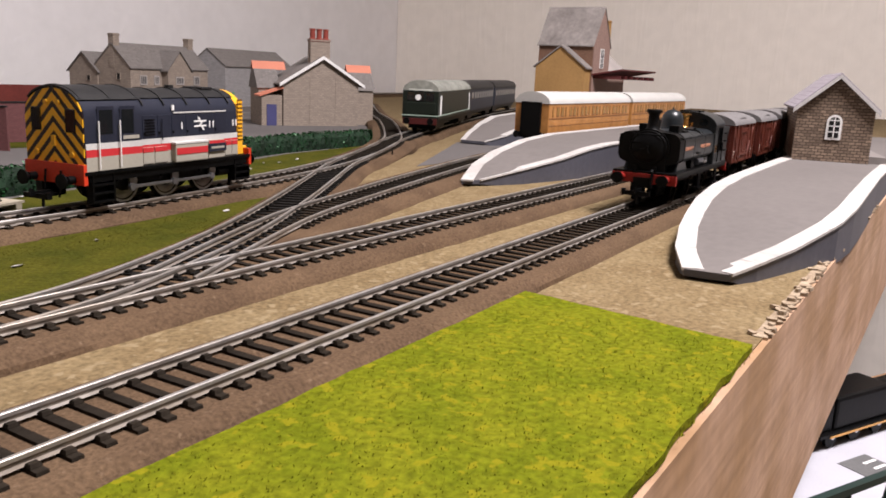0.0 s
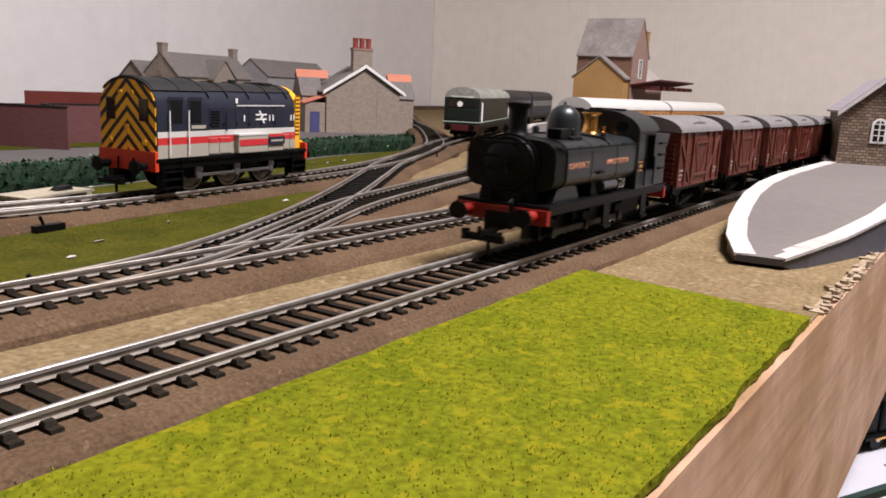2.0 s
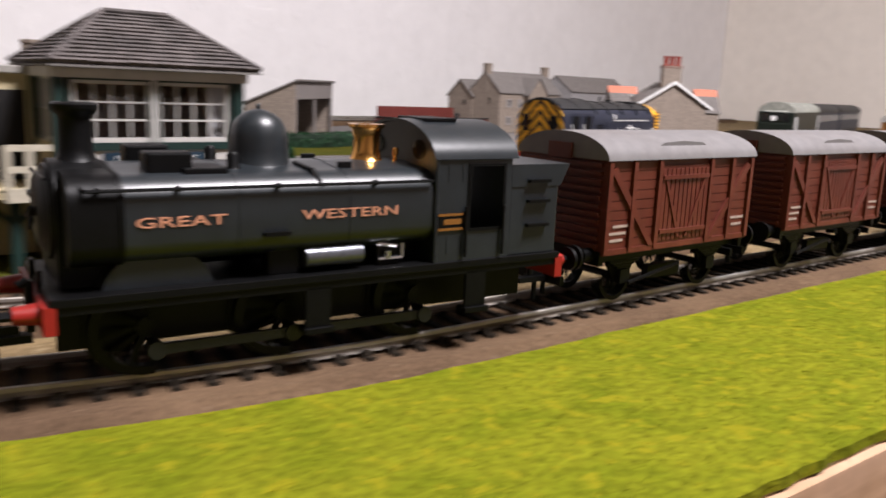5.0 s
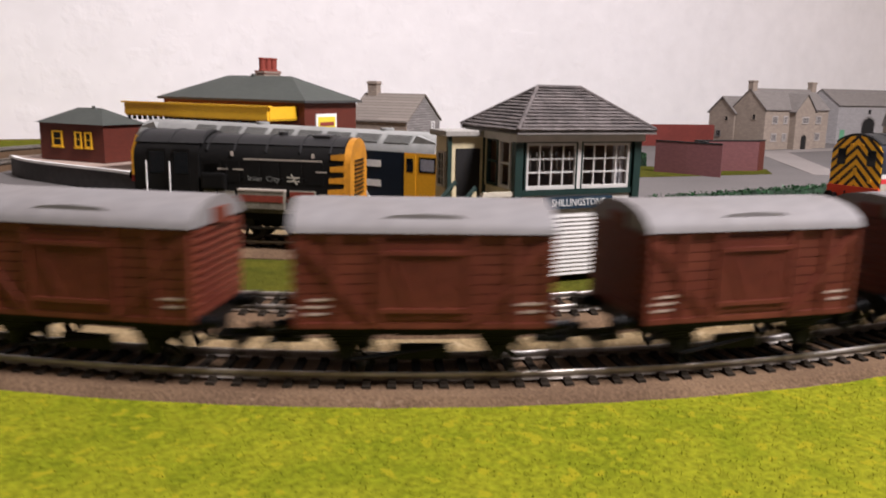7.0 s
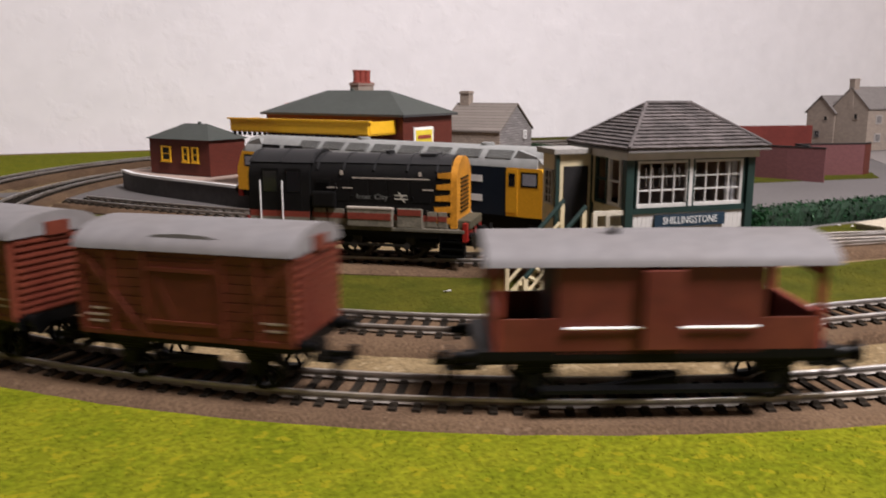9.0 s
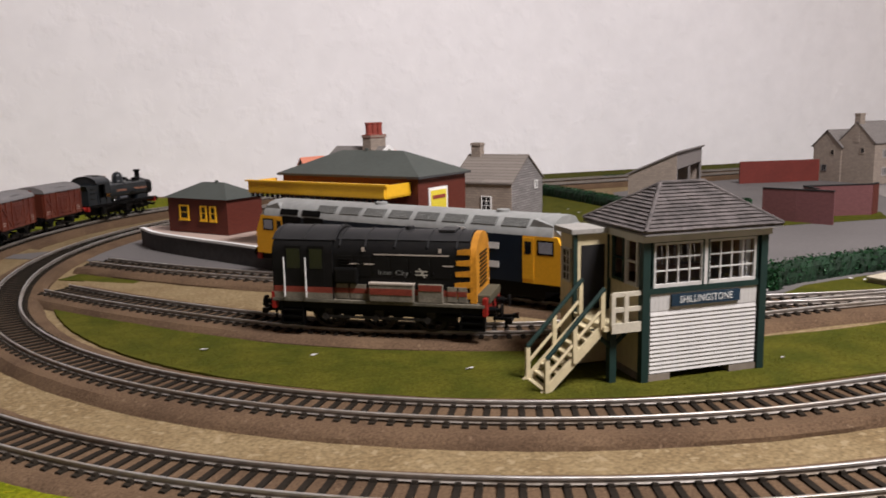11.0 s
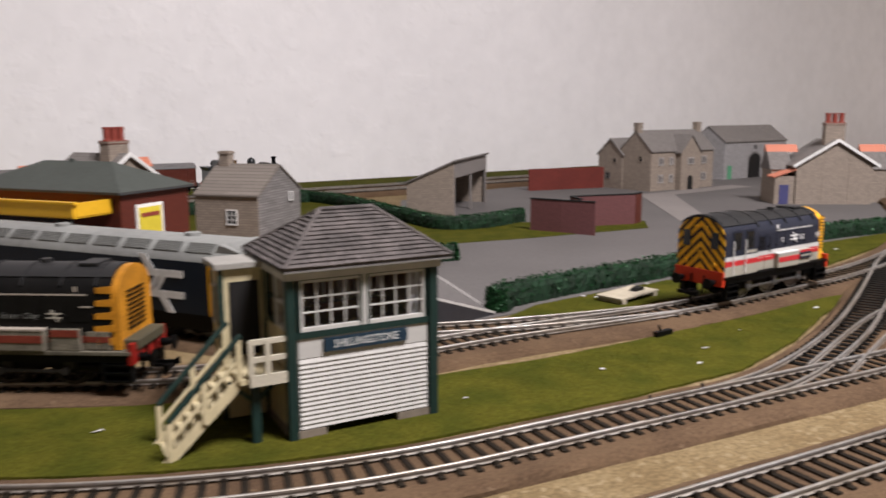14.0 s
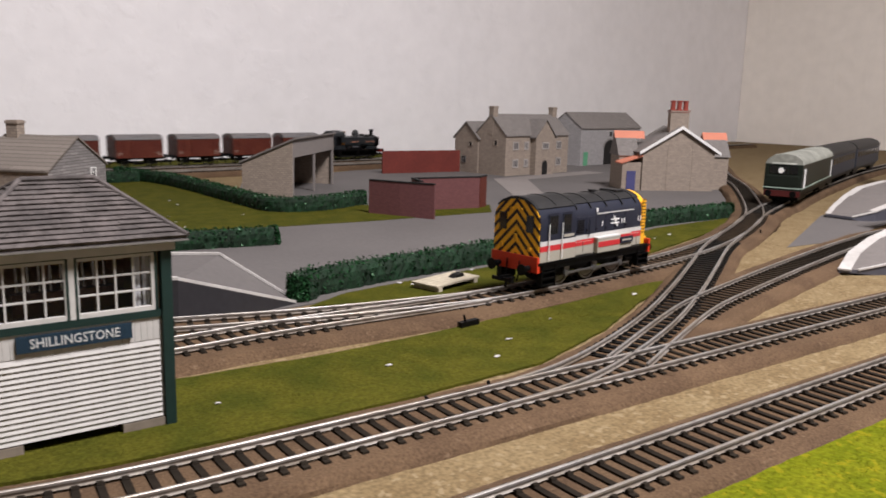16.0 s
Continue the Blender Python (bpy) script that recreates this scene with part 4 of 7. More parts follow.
def yard_walls():
    t = thing("brick_enclosure", label="low roofless pink brick card walls standing open in the yard", category="wall")
    for k, (p, q) in enumerate((((154, 322), (166, 290)), ((166, 290), (180, 258)), ((200, 312), (272, 290)), ((272, 290), (288, 296)), ((200, 312), (187, 284)))):
        d = Vector((q[0] - p[0], q[1] - p[1]))
        ob = part("wall_panel", box(bm_new(), 0, d.length, -1.2, 1.2, 0, 32), PINKB if k != 3 else BRICK, t)
        ob.matrix_basis = pose(p[0] * MM, p[1] * MM, 0.8 * MM, 0, 0, math.degrees(math.atan2(d.y, d.x)))
        ob2 = part("coping", box(bm_new(), 0, d.length, -1.6, 1.6, 32, 33.2), VOID, t)
        ob2.matrix_basis = ob.matrix_basis
    t = thing("brick_boundary", label="long red brick card boundary wall by the farmhouse", category="wall")
    for p, q, h in (((430, 640), (560, 610), 33), ((735, 390), (790, 350), 30)):
        d = Vector((q[0] - p[0], q[1] - p[1]))
        ob = part("wall_panel", box(bm_new(), 0, d.length, -1.2, 1.2, 0, h), REDB, t)
        ob.matrix_basis = pose(p[0] * MM, p[1] * MM, 0.8 * MM, 0, 0, math.degrees(math.atan2(d.y, d.x)))


def cottage():
    # gable end faces the camera; ridge runs back
    t = thing("stone_cottage", -135, 325, 0.8, 38, "small grey stone cottage with a pale gable and one chimney", "house")
    gable_block(t, 74, 58, 52, 74, STONE_L, PLANKS, 2.0, 1.3, ridge_axis="y")
    part("front_wall", box(bm_new(), -0.6, -0.1, 0, 58, 0, 51), STONE, t, "brownish stone front wall")
    window(t, -0.7, 24, 34, 9, 12, 180, 2, 3, WHITE, VOID, 0.8)
    window(t, -0.7, 24, 10, 9, 12, 180, 2, 3, WHITE, VOID, 0.8)
    window(t, 55, -0.7, 47, 6, 7, -90, 2, 2, WHITE, VOID, 0.7)
    chimney(t, 37, 50, 62, 86, STONE, 9, 9)


def brick_station():
    # x along the front from the near corner, y back
    ang = math.degrees(math.atan2(-0.839, 0.545))
    t = thing("brick_station", -335, 325, 0.8, ang, "low red brick plastic station with a hipped grey roof", "station building")
    L, D, e = 126, 62, 71
    part("wall_block", box(bm_new(), 0, L, 0, D, 0, e), BRICK, t)
    b = bm_new()
    o = 3
    v = [b.verts.new(c) for c in ((-o, -o, e), (L + o, -o, e), (L + o, D + o, e), (-o, D + o, e), (34, D / 2, e + 16), (L - 34, D / 2, e + 16))]
    for f in ((0, 1, 5, 4), (1, 2, 5), (2, 3, 4, 5), (3, 0, 4), (3, 2, 1, 0)):
        b.faces.new([v[i] for i in f])
    part("hipped_roof", b, ROOF_G, t, "grey green hipped roof")
    part("gutter", box(bm_new(), -o, L + o, -o - 0.5, D + o + 0.5, e - 1.6, e - 0.05), mat("gutter_grey", (0.05, 0.05, 0.05), 0.6), t)
    b = bm_new()
    rod(b, (L / 2 - 5, D / 2, e + 15), (L / 2 - 5, D / 2, e + 17.5), 1.6, 10)
    part("roof_vent", b, ROOF_G, t)
    # canopy
    b = box(bm_new(), -6, L - 6, -30, -1, 58, 59)
    c = part("canopy", b, YELLOW, t, "bright yellow platform canopy")
    b = prism(bm_new(), [(-6, 59), (L - 6, 59), (L - 6, 67), (-6, 67)], "y", -31, -29)
    box(b, L - 7, L - 5.5, -29, -1, 59, 67)
    box(b, -7, -5.5, -29, -1, 59, 67)
    box(b, -8, L - 4, -32, -28.5, 66.6, 67.8)
    part("canopy_fascia", b, YELLOW, c)
    b = bm_new()
    for x in range(-4, L - 6, 5):
        box(b, x, x + 2.6, -30.4, -29.4, 55.5, 58)
    part("valance", b, VOID, c, "dark toothed valance")
    g = part("poster", box(bm_new(), L + 0.1, L + 0.9, 12, 36, 30, 62), WHITE, t, "white framed yellow poster")
    part("poster_face", box(bm_new(), L + 0.8, L + 1.2, 14, 34, 32, 60), mat("poster_yellow", (0.72, 0.58, 0.05), 0.5), g)
    b = bm_new()
    box(b, L + 1.1, L + 1.5, 16, 32, 54, 56.5)
    box(b, L + 1.1, L + 1.5, 25, 28, 35, 44)
    part("lettering", b, POT, g)


def brick_hut():
    ang = math.degrees(math.atan2(-0.82, 0.57))
    t = thing("brick_hut", -411, 432, 19.5, ang, "small red brick hut with yellow window frames on the platform", "hut")
    L, D, e = 70, 40, 29
    part("wall_block", box(bm_new(), 0, L, 0, D, 0, e), BRICK, t)
    b = bm_new()
    o = 2.5
    v = [b.verts.new(c) for c in ((-o, -o, e), (L + o, -o, e), (L + o, D + o, e), (-o, D + o, e), (22, D / 2, e + 12), (L - 22, D / 2, e + 12))]
    for f in ((0, 1, 5, 4), (1, 2, 5), (2, 3, 4, 5), (3, 0, 4), (3, 2, 1, 0)):
        b.faces.new([v[i] for i in f])
    part("hipped_roof", b, ROOF_G, t, "grey green hipped roof")
    part("roof_vent", rod(bm_new(), (L / 2 + 4, D / 2, e + 11), (L / 2 + 4, D / 2, e + 13.5), 1.5, 8), ROOF_G, t)
    for x, w in ((20, 10), (43, 6), (54, 6)):
        window(t, x, -0.1, 17, w, 11, -90, 1, 2, YELLOW, VOID, 1.3, sill=YELLOW)


def stone_platform():
    t = thing("stone_platform", label="low curved dark stone platform with a white edge", category="platform", kind="structure")
    p = smooth_path([(-432, 470), (-424, 430), (-404, 385), (-378, 335), (-352, 285), (-318, 235), (-285, 190)], 5)
    back = [(-250, 245), (-330, 370), (-360, 470)]
    b = prism(bm_new(), [tuple(q) for q in p] + back, "z", 0.5, 18.4)
    part("platform_body", b, mat("dark_stone_side", (0.045, 0.042, 0.042), 0.7, vary=0.2, grain=50, bump=0.3), t)
    b = prism(bm_new(), offset(p, 1.0, 0, None, 1) + back, "z", 18.4, 19.0)
    part("platform_top", b, mat("pinkish_card", (0.4, 0.3, 0.25), 0.85, vary=0.1), t)
    b = sweep(bm_new(), p, [(-0.8, 17.6), (-0.8, 19.4), (3.2, 19.4), (3.2, 17.6)])
    part("edge_strip", b, WHITE, t, "white edge strip")


def ramp_platform(shape, label):
    """A card platform with a ramped, rounded end and white edging. shape: left edge then right edge points as (x, y, z)."""
    t = thing("platform", label=label, category="platform", group="platforms", kind="structure")
    left, right = shape
    b = bm_new()
    n = len(left)
    L = [(b.verts.new((x, y, z)), b.verts.new((x, y, max(0.4, z - (3.0 if i == 0 else 99)))) if i else b.verts.new((x, y, z - 2.5))) for i, (x, y, z) in enumerate(left)]
    R = [(b.verts.new((x, y, z)), b.verts.new((x, y, max(0.4, z - (3.0 if i == 0 else 99)))) if i else b.verts.new((x, y, z - 2.5))) for i, (x, y, z) in enumerate(right)]
    for i in range(n - 1):
        for f in ((L[i][0], R[i][0], R[i + 1][0], L[i + 1][0]), (L[i][0], L[i + 1][0], L[i + 1][1], L[i][1]), (R[i][0], R[i][1], R[i + 1][1], R[i + 1][0]), (L[i][1], L[i + 1][1], R[i + 1][1], R[i][1])):
            b.faces.new(f)
    b.faces.new((L[0][0], L[0][1], R[0][1], R[0][0]))
    b.faces.new((L[-1][0], R[-1][0], R[-1][1], L[-1][1]))
    b.normal_update()
    bmesh.ops.recalc_face_normals(b, faces=b.faces)
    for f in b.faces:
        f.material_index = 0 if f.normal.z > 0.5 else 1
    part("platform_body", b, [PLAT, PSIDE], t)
    for edge, s in ((left, -1), (right, 1)):
        # white coping slabs, one by one
        pts = [Vector(p) for p in edge]
        seg = []
        for a, c in zip(pts, pts[1:]):
            k = max(1, int((c - a).length / 9))
            seg += [a + (c - a) * i / k for i in range(k)]
        seg.append(pts[-1])
        for a, c in zip(seg, seg[1:]):
            d = (c - a)
            d2 = Vector((-d.y, d.x, 0)).normalized() * s
            w = 7.0
            bb = bm_new()
            g = d.normalized() * 0.08
            q = [a - d2 * 0.8 + g, c - d2 * 0.8 - g, c + d2 * w - g, a + d2 * w + g]
            lo = [bb.verts.new(p + Vector((0, 0, -0.6))) for p in q]
            hi = [bb.verts.new(p + Vector((0, 0, 0.5))) for p in q]
            bb.faces.new(lo)
            bb.faces.new(hi)
            for i in range(4):
                bb.faces.new((lo[i], lo[(i + 1) % 4], hi[(i + 1) % 4], hi[i]))
            part("coping_slab", bb, WHITE_CARD, t)
    return t


def platforms():
    ramp_platform(([(54, -246, 7), (80, -239.5, 9.5), (114, -236, 12), (140, -235.5, 15), (165, -236, 18), (200, -239, 20.5), (241, -244.5, 22), (300, -252, 22), (420, -269, 22), (800, -322, 22)],
                         [(54, -262, 7), (66, -270, 9.5), (90, -281, 12), (108, -289, 15), (128, -297, 18), (160, -304, 20.5), (199, -309.5, 22), (300, -322, 22), (420, -339, 22), (800, -392, 22)]),
                  "grey card platform with a ramped white-edged end by the goods shed")
    ramp_platform(([(224, -88, 7), (262, -80, 13), (304, -77, 18), (360, -78, 23), (424, -81, 25), (520, -93, 25), (900, -143, 25)],
                         [(232, -97, 7), (262, -116, 13), (300, -131, 18), (330, -141, 23), (365, -148, 25), (520, -171, 25), (900, -224, 25)]),
                  "grey card island platform with a ramped white-edged end")
    ramp_platform(([(512, 34, 7), (545, 40, 13), (590, 46, 20), (640, 52, 25), (760, 66, 25), (1100, 20, 25)],
                         [(510, 8, 7), (525, -8, 13), (560, -16, 20), (620, -24, 25), (760, -46, 25), (1100, -92, 25)]),
                  "grey card platform with a ramped end before the green diesel")


def goods_shed():
    t = thing("stone_goods_shed", 396, -272, 22, 5, "brown rubble stone goods shed with pale slate roof", "shed")
    w, d, e, r = 50, 110, 38, 60
    b = prism(bm_new(), [(0, 0), (-w, 0), (-w, e), (-w / 2, r), (0, e)], "x", 0, d)
    part("wall_block", b, RUBBLE, t)
    lilac = courses_mat("pale_slate", (0.42, 0.38, 0.42), (0.3, 0.27, 0.3), 0.004, 0.003, vary=0.08, bump=0.2, rough=0.6)
    for s in (-1, 1):
        y = -w / 2 + s * (w / 2 + 3)
        ez = e - 3 * (r - e) / (w / 2)
        b = prism(bm_new(), [(y, ez + 0.3), (-w / 2, r + 0.3), (-w / 2, r + 1.8), (y, ez + 1.8)], "x", -2.5, d + 2)
        part("roof_slope", b, lilac, t, "pale lilac slate roof")
        b = prism(bm_new(), [(y, ez - 2.2), (y, ez + 0.8), (-w / 2, r + 0.8), (-w / 2, r - 2.2)], "x", -3.4, -2.0)
        part("barge_board", b, mat("pale_grey_paint", (0.55, 0.53, 0.52), 0.6), t, "pale grey barge board")
    b = prism(bm_new(), [(-30, 15.5), (-20, 15.5), (-20, 28)] + arc(-25, 28, 5, 0, 180, 8)[1:], "x", -0.8, 0.1)
    g = part("window_surround", b, WHITE, t, "pale arched stone surround")
    b = prism(bm_new(), [(-28.4, 17), (-21.6, 17), (-21.6, 28)] + arc(-25, 28, 3.4, 0, 180, 8)[1:], "x", -1.0, 0.1)
    part("window_pane", b, VOID, g)
    b = bm_new()
    box(b, -1.4, -0.9, -25.4, -24.6, 17, 31)
    for z in (21, 25, 29):
        box(b, -1.4, -0.9, -28.4, -21.6, z - 0.35, z + 0.35)
    part("glazing_bar", b, WHITE, g)
    part("loading_bay", box(bm_new(), 4, d - 6, -w - 12, -w - 0.1, -14, 5), CARD_L, t, "pale grey loading dock wall")


def station_house():
    t = thing("station_house", 915, 8, 25, -8, "tall brown brick station house with steep grey roof and red canopy", "station building")
    brown = courses_mat("brown_brick_card", (0.21, 0.115, 0.075), (0.17, 0.1, 0.07), 0.003, 0.0012, bump=0.15, vary=0.12)
    pinkish = courses_mat("pink_brick_card", (0.36, 0.24, 0.2), (0.3, 0.2, 0.17), 0.003, 0.0012, bump=0.15, vary=0.1)
    roof = mat("mottled_slate_roof", (0.25, 0.225, 0.21), 0.75, vary=0.15, grain=40, bump=0.2, second=(0.17, 0.15, 0.14), blotch=14)
    gable_block(t, 62, 84, 96, 146, brown, roof, 3, 1.6, ridge_axis="y")
    part("end_gable", prism(bm_new(), [(2, 0), (78, 0), (78, 62), (40, 90), (2, 62)], "x", -20, 0), TAN, t, "plain tan gable of the front wing")
    for s in (-1, 1):
        part("wing_roof", prism(bm_new(), [(40 + s * 41, 60), (40, 90.5), (40, 92.5), (40 + s * 41, 62)], "x", -22, 0), roof, t)
    part("side_gable", prism(bm_new(), [(1, 0), (61, 0), (61, 95), (31, 143), (1, 95)], "y", -1.2, -0.1), pinkish, t, "pinkish brick side wall")
    window(t, 31, -1.3, 76, 12, 26, -90, 2, 4, WHITE, VOID, 1.2)
    c = chimney(t, 70, 10, 60, 132, TAN, 10, 10)
    part("side_block", box(bm_new(), 62, 150, 6, 76, 0, 60), pinkish, t)
    part("side_roof", prism(bm_new(), [(2, 59.5), (80, 59.5), (41, 90)], "x", 62.2, 152), mat("pale_slate_roof", (0.42, 0.38, 0.36), 0.7, vary=0.08), t)
    dred = mat("dark_red_wood", (0.1, 0.02, 0.02), 0.6)
    cn = part("canopy", prism(bm_new(), [(-44, 60), (0, 52), (0, 54), (-44, 62)], "x", 0, 150), dred, t, "dark red platform canopy")
    for x in range(4, 150, 24):
        part("canopy_beam", box(bm_new(), x, x + 3, -42, 0, 48, 53), dred, cn)


def signal_box():
    t = thing("signal_box", -274.5, -37.5, 2.4, -7, "white weatherboarded signal box with green trim and slate hipped roof", "signal box")
    WHITE = mat("signal_box_white", (0.47, 0.455, 0.43), 0.6, vary=0.08, grain=60, bump=0.08, blotch=18)
    W, D, H = 55.5, 42, 62
    # brick base with a gap in front
    b = bm_new()
    box(b, -1, 12, -1, D, 0, 4.5)
    box(b, W - 15, W + 1, -1, D, 0, 4.5)
    box(b, 12, W - 15, 10, D, 0, 4.5)
    part("stone_base", b, mat("grey_brown_base", (0.2, 0.165, 0.13), 0.85, vary=0.15, grain=50, bump=0.3), t)
    # lower planks, one by one
    n, z0, h = 15, 5.0, 1.72
    plank = None
    for k in range(n):
        z = z0 + k * h
        if plank is None:
            plank = part("plank", prism(bm_new(), [(-0.9, 0), (0, 0), (0, h), (-0.25, h)], "x", 2.6, W - 2.6), WHITE, t, "white weatherboard", at=pose(0, 0, z * MM))
            # prism draws along x with (y, z) outline
        else:
            again(plank, pose(0, 0, z * MM))
    part("core_wall", box(bm_new(), 0.8, W - 0.8, 0.2, D - 0.5, 4.5, 38), WHITE, t)
    strip = None
    for k in range(26):
        x = 2.6 + k * 1.94
        if strip is None:
            strip = part("upright_board", box(bm_new(), 0, 1.86, -0.5, 0.2, 30.9, 40), WHITE, t, at=pose(x * MM, 0, 0))
        else:
            again(strip, pose(x * MM, 0, 0))
    for x in (0, W):
        for y in (0, D):
            part("corner_post", box(bm_new(), x - 1.7, x + 1.7, y - 1.7, y + 1.7, 0.5, H, 0.2), GREEN_T, t, "dark green corner post")
    part("side_wall", box(bm_new(), -0.2, 0.9, 1.5, D - 1.5, 4.5, 40), CREAM, t, "cream side wall")
    part("side_wall", box(bm_new(), W - 0.9, W + 0.2, 1.5, D - 1.5, 4.5, 40), CREAM, t)
    part("rear_wall", box(bm_new(), 1, W - 1, D - 0.8, D + 0.2, 4.5, H), CREAM, t)
    part("inner_floor", box(bm_new(), 1, W - 1, 1, D - 1, 38.2, 39), mat("box_floor", (0.12, 0.06, 0.03), 0.7), t)
    lining = mat("brown_lining", (0.36, 0.235, 0.15), 0.8, vary=0.15)
    part("inner_lining", box(bm_new(), 1, W - 1, D - 1.6, D - 0.9, 39.1, H - 0.2), lining, t, "dark brown inner wall")
    part("inner_lining", box(bm_new(), W - 2.0, W - 1.2, 1, D - 1.8, 39.1, H - 0.2), lining, t)
    part("inner_ceiling", box(bm_new(), 1, W - 2.1, 1, D - 1.8, H - 1.2, H - 0.3), lining, t)
    # front windows
    part("sill_rail", box(bm_new(), 2, W - 2, -1.1, 0.6, 38.2, 40.6), GREEN_T, t)
    part("head_rail", box(bm_new(), 2, W - 2, -0.6, 0.6, 59.4, 62.9), WHITE, t)
    for k in range(2):
        x0, x1 = (3.2, 27.0) if k == 0 else (28.4, 52.2)
        fr = bm_new()
        for a, c in ((x0, x0 + 1.3), (x1 - 1.3, x1)):
            box(fr, a, c, -0.9, 0.5, 40.6, 59.4)
        for a, c in ((40.6, 42.0), (58.0, 59.4)):
            box(fr, x0 + 1.3, x1 - 1.3, -0.9, 0.5, a, c)
        wdw = part("window_frame", fr, WHITE, t, "white sash frame")
        fr = bm_new()
        for i in range(1, 4):
            xx = x0 + 1.3 + (x1 - x0 - 2.6) * i / 4
            box(fr, xx - 0.27, xx + 0.27, -0.5, 0.3, 42, 58)
        for i in range(1, 3):
            zz = 42 + 16 * i / 3
            box(fr, x0 + 1.3, x1 - 1.3, -0.46, 0.26, zz - 0.27, zz + 0.27)
        part("glazing_bar", fr, WHITE, wdw)
        g = part("window_pane", box(bm_new(), x0 + 1, x1 - 1, -0.1, 0.05, 42, 58), glass_mat(), wdw)
        g.visible_shadow = False
    part("mullion", box(bm_new(), 26.9, 28.5, -1.0, 0.6, 40.6, 59.4), WHITE, t)
    for x0, x1 in ((3.0, 26.6), (28.8, 52.5)):
        b = bm_new()
        for a, c, e, f in ((x0 - 0.2, x0 + 0.5, 40.6, 59.4), (x1 - 0.5, x1 + 0.2, 40.6, 59.4), (x0 - 0.2, x1 + 0.2, 59.0, 59.9)):
            box(b, a, c, -1.15, 0.5, e, f)
        part("window_surround", b, GREEN_T, t, "dark green window surround")
    # side windows by the landing
    for k, (y0, y1) in enumerate(((4, 14), (15, 25))):
        fr = bm_new()
        for a, c in ((y0, y0 + 1), (y1 - 1, y1)):
            box(fr, -1.2, 0.4, a, c, 40.5, 60)
        for a, c in ((40.5, 41.7), (58.8, 60), (50, 50.8)):
            box(fr, -1.1, 0.4, y0 + 1, y1 - 1, a, c)
        wdw = part("window_frame", fr, WHITE if k == 0 else GREEN_T, t)
        part("window_pane", box(bm_new(), -0.4, -0.2, y0 + 0.8, y1 - 0.8, 41.5, 59), glass_mat(), wdw)
    part("side_wall", box(bm_new(), W - 0.9, W + 0.2, 1.5, D - 1.5, 40, 62), CREAM, t)
    part("side_post", box(bm_new(), -0.9, 0.9, 26, D - 1.5, 40, 62), CREAM, t)
    # porch
    p = part("porch_wall", box(bm_new(), -17, -0.5, 28, 42, 3, 60), CREAM, t, "cream entrance porch")
    part("porch_roof", box(bm_new(), -19.5, 0.5, 26, 44, 60, 62.4, 0.4), mat("pale_porch_roof", (0.3, 0.285, 0.26), 0.75, vary=0.15), t, "flat pale porch roof")
    part("doorway", box(bm_new(), -14, -3, 27.6, 28.2, 27, 55), VOID, p)
    for x in (-17, -0.8):
        part("porch_post", box(bm_new(), x - 0.9, x + 0.9, 27.2, 29, 3, 60), GREEN_T, p)
    window(p, -17.1, 35, 46, 7, 14, 180, 2, 4, WHITE, VOID, 0.8)
    # hearth of the interior: lever frame
    fr = part("lever_frame", box(bm_new(), 14, 44, 16, 20, 39, 46), mat("lever_brown", (0.1, 0.05, 0.03), 0.5), t)
    b = bm_new()
    for k in range(9):
        rod(b, (16 + k * 3.2, 18, 46), (16 + k * 3.2, 19, 54), 0.5, 6)
    part("lever", b, STEEL, fr)
    b = bm_new()
    for x in (46.5, 49.5):
        for k in range(2):
            rod(b, (x + k * 1.2, 2.2, 41), (x + k * 1.2, 2.2, 59), 0.65, 6)
    part("curtain", b, mat("grey_curtain", (0.5, 0.5, 0.52), 0.9), t, "pale folded curtain")
    # roof: hipped, with tile courses
    o, e, top = 6, 63.2, 79.5
    C = [(-3, -o + 1), (W + o, -o + 1), (W + o, D + o), (-3, D + o)]
    ra, rb = (W / 2 - 8.5, D / 2), (W / 2 + 13, D / 2)
    tile = mat("slate_tile", (0.115, 0.1, 0.096), 0.85, vary=0.22, grain=80, bump=0.4, second=(0.07, 0.062, 0.06), blotch=60, spec=0.15)
    rf = part("roof_deck", roof_deck(C, ra, rb, e, top), tile, t)
    rnd = random.Random(2)
    rows = 13
    slopes = ((C[0], C[1], ra, rb), (C[1], C[2], rb, rb), (C[2], C[3], rb, ra), (C[3], C[0], ra, ra))
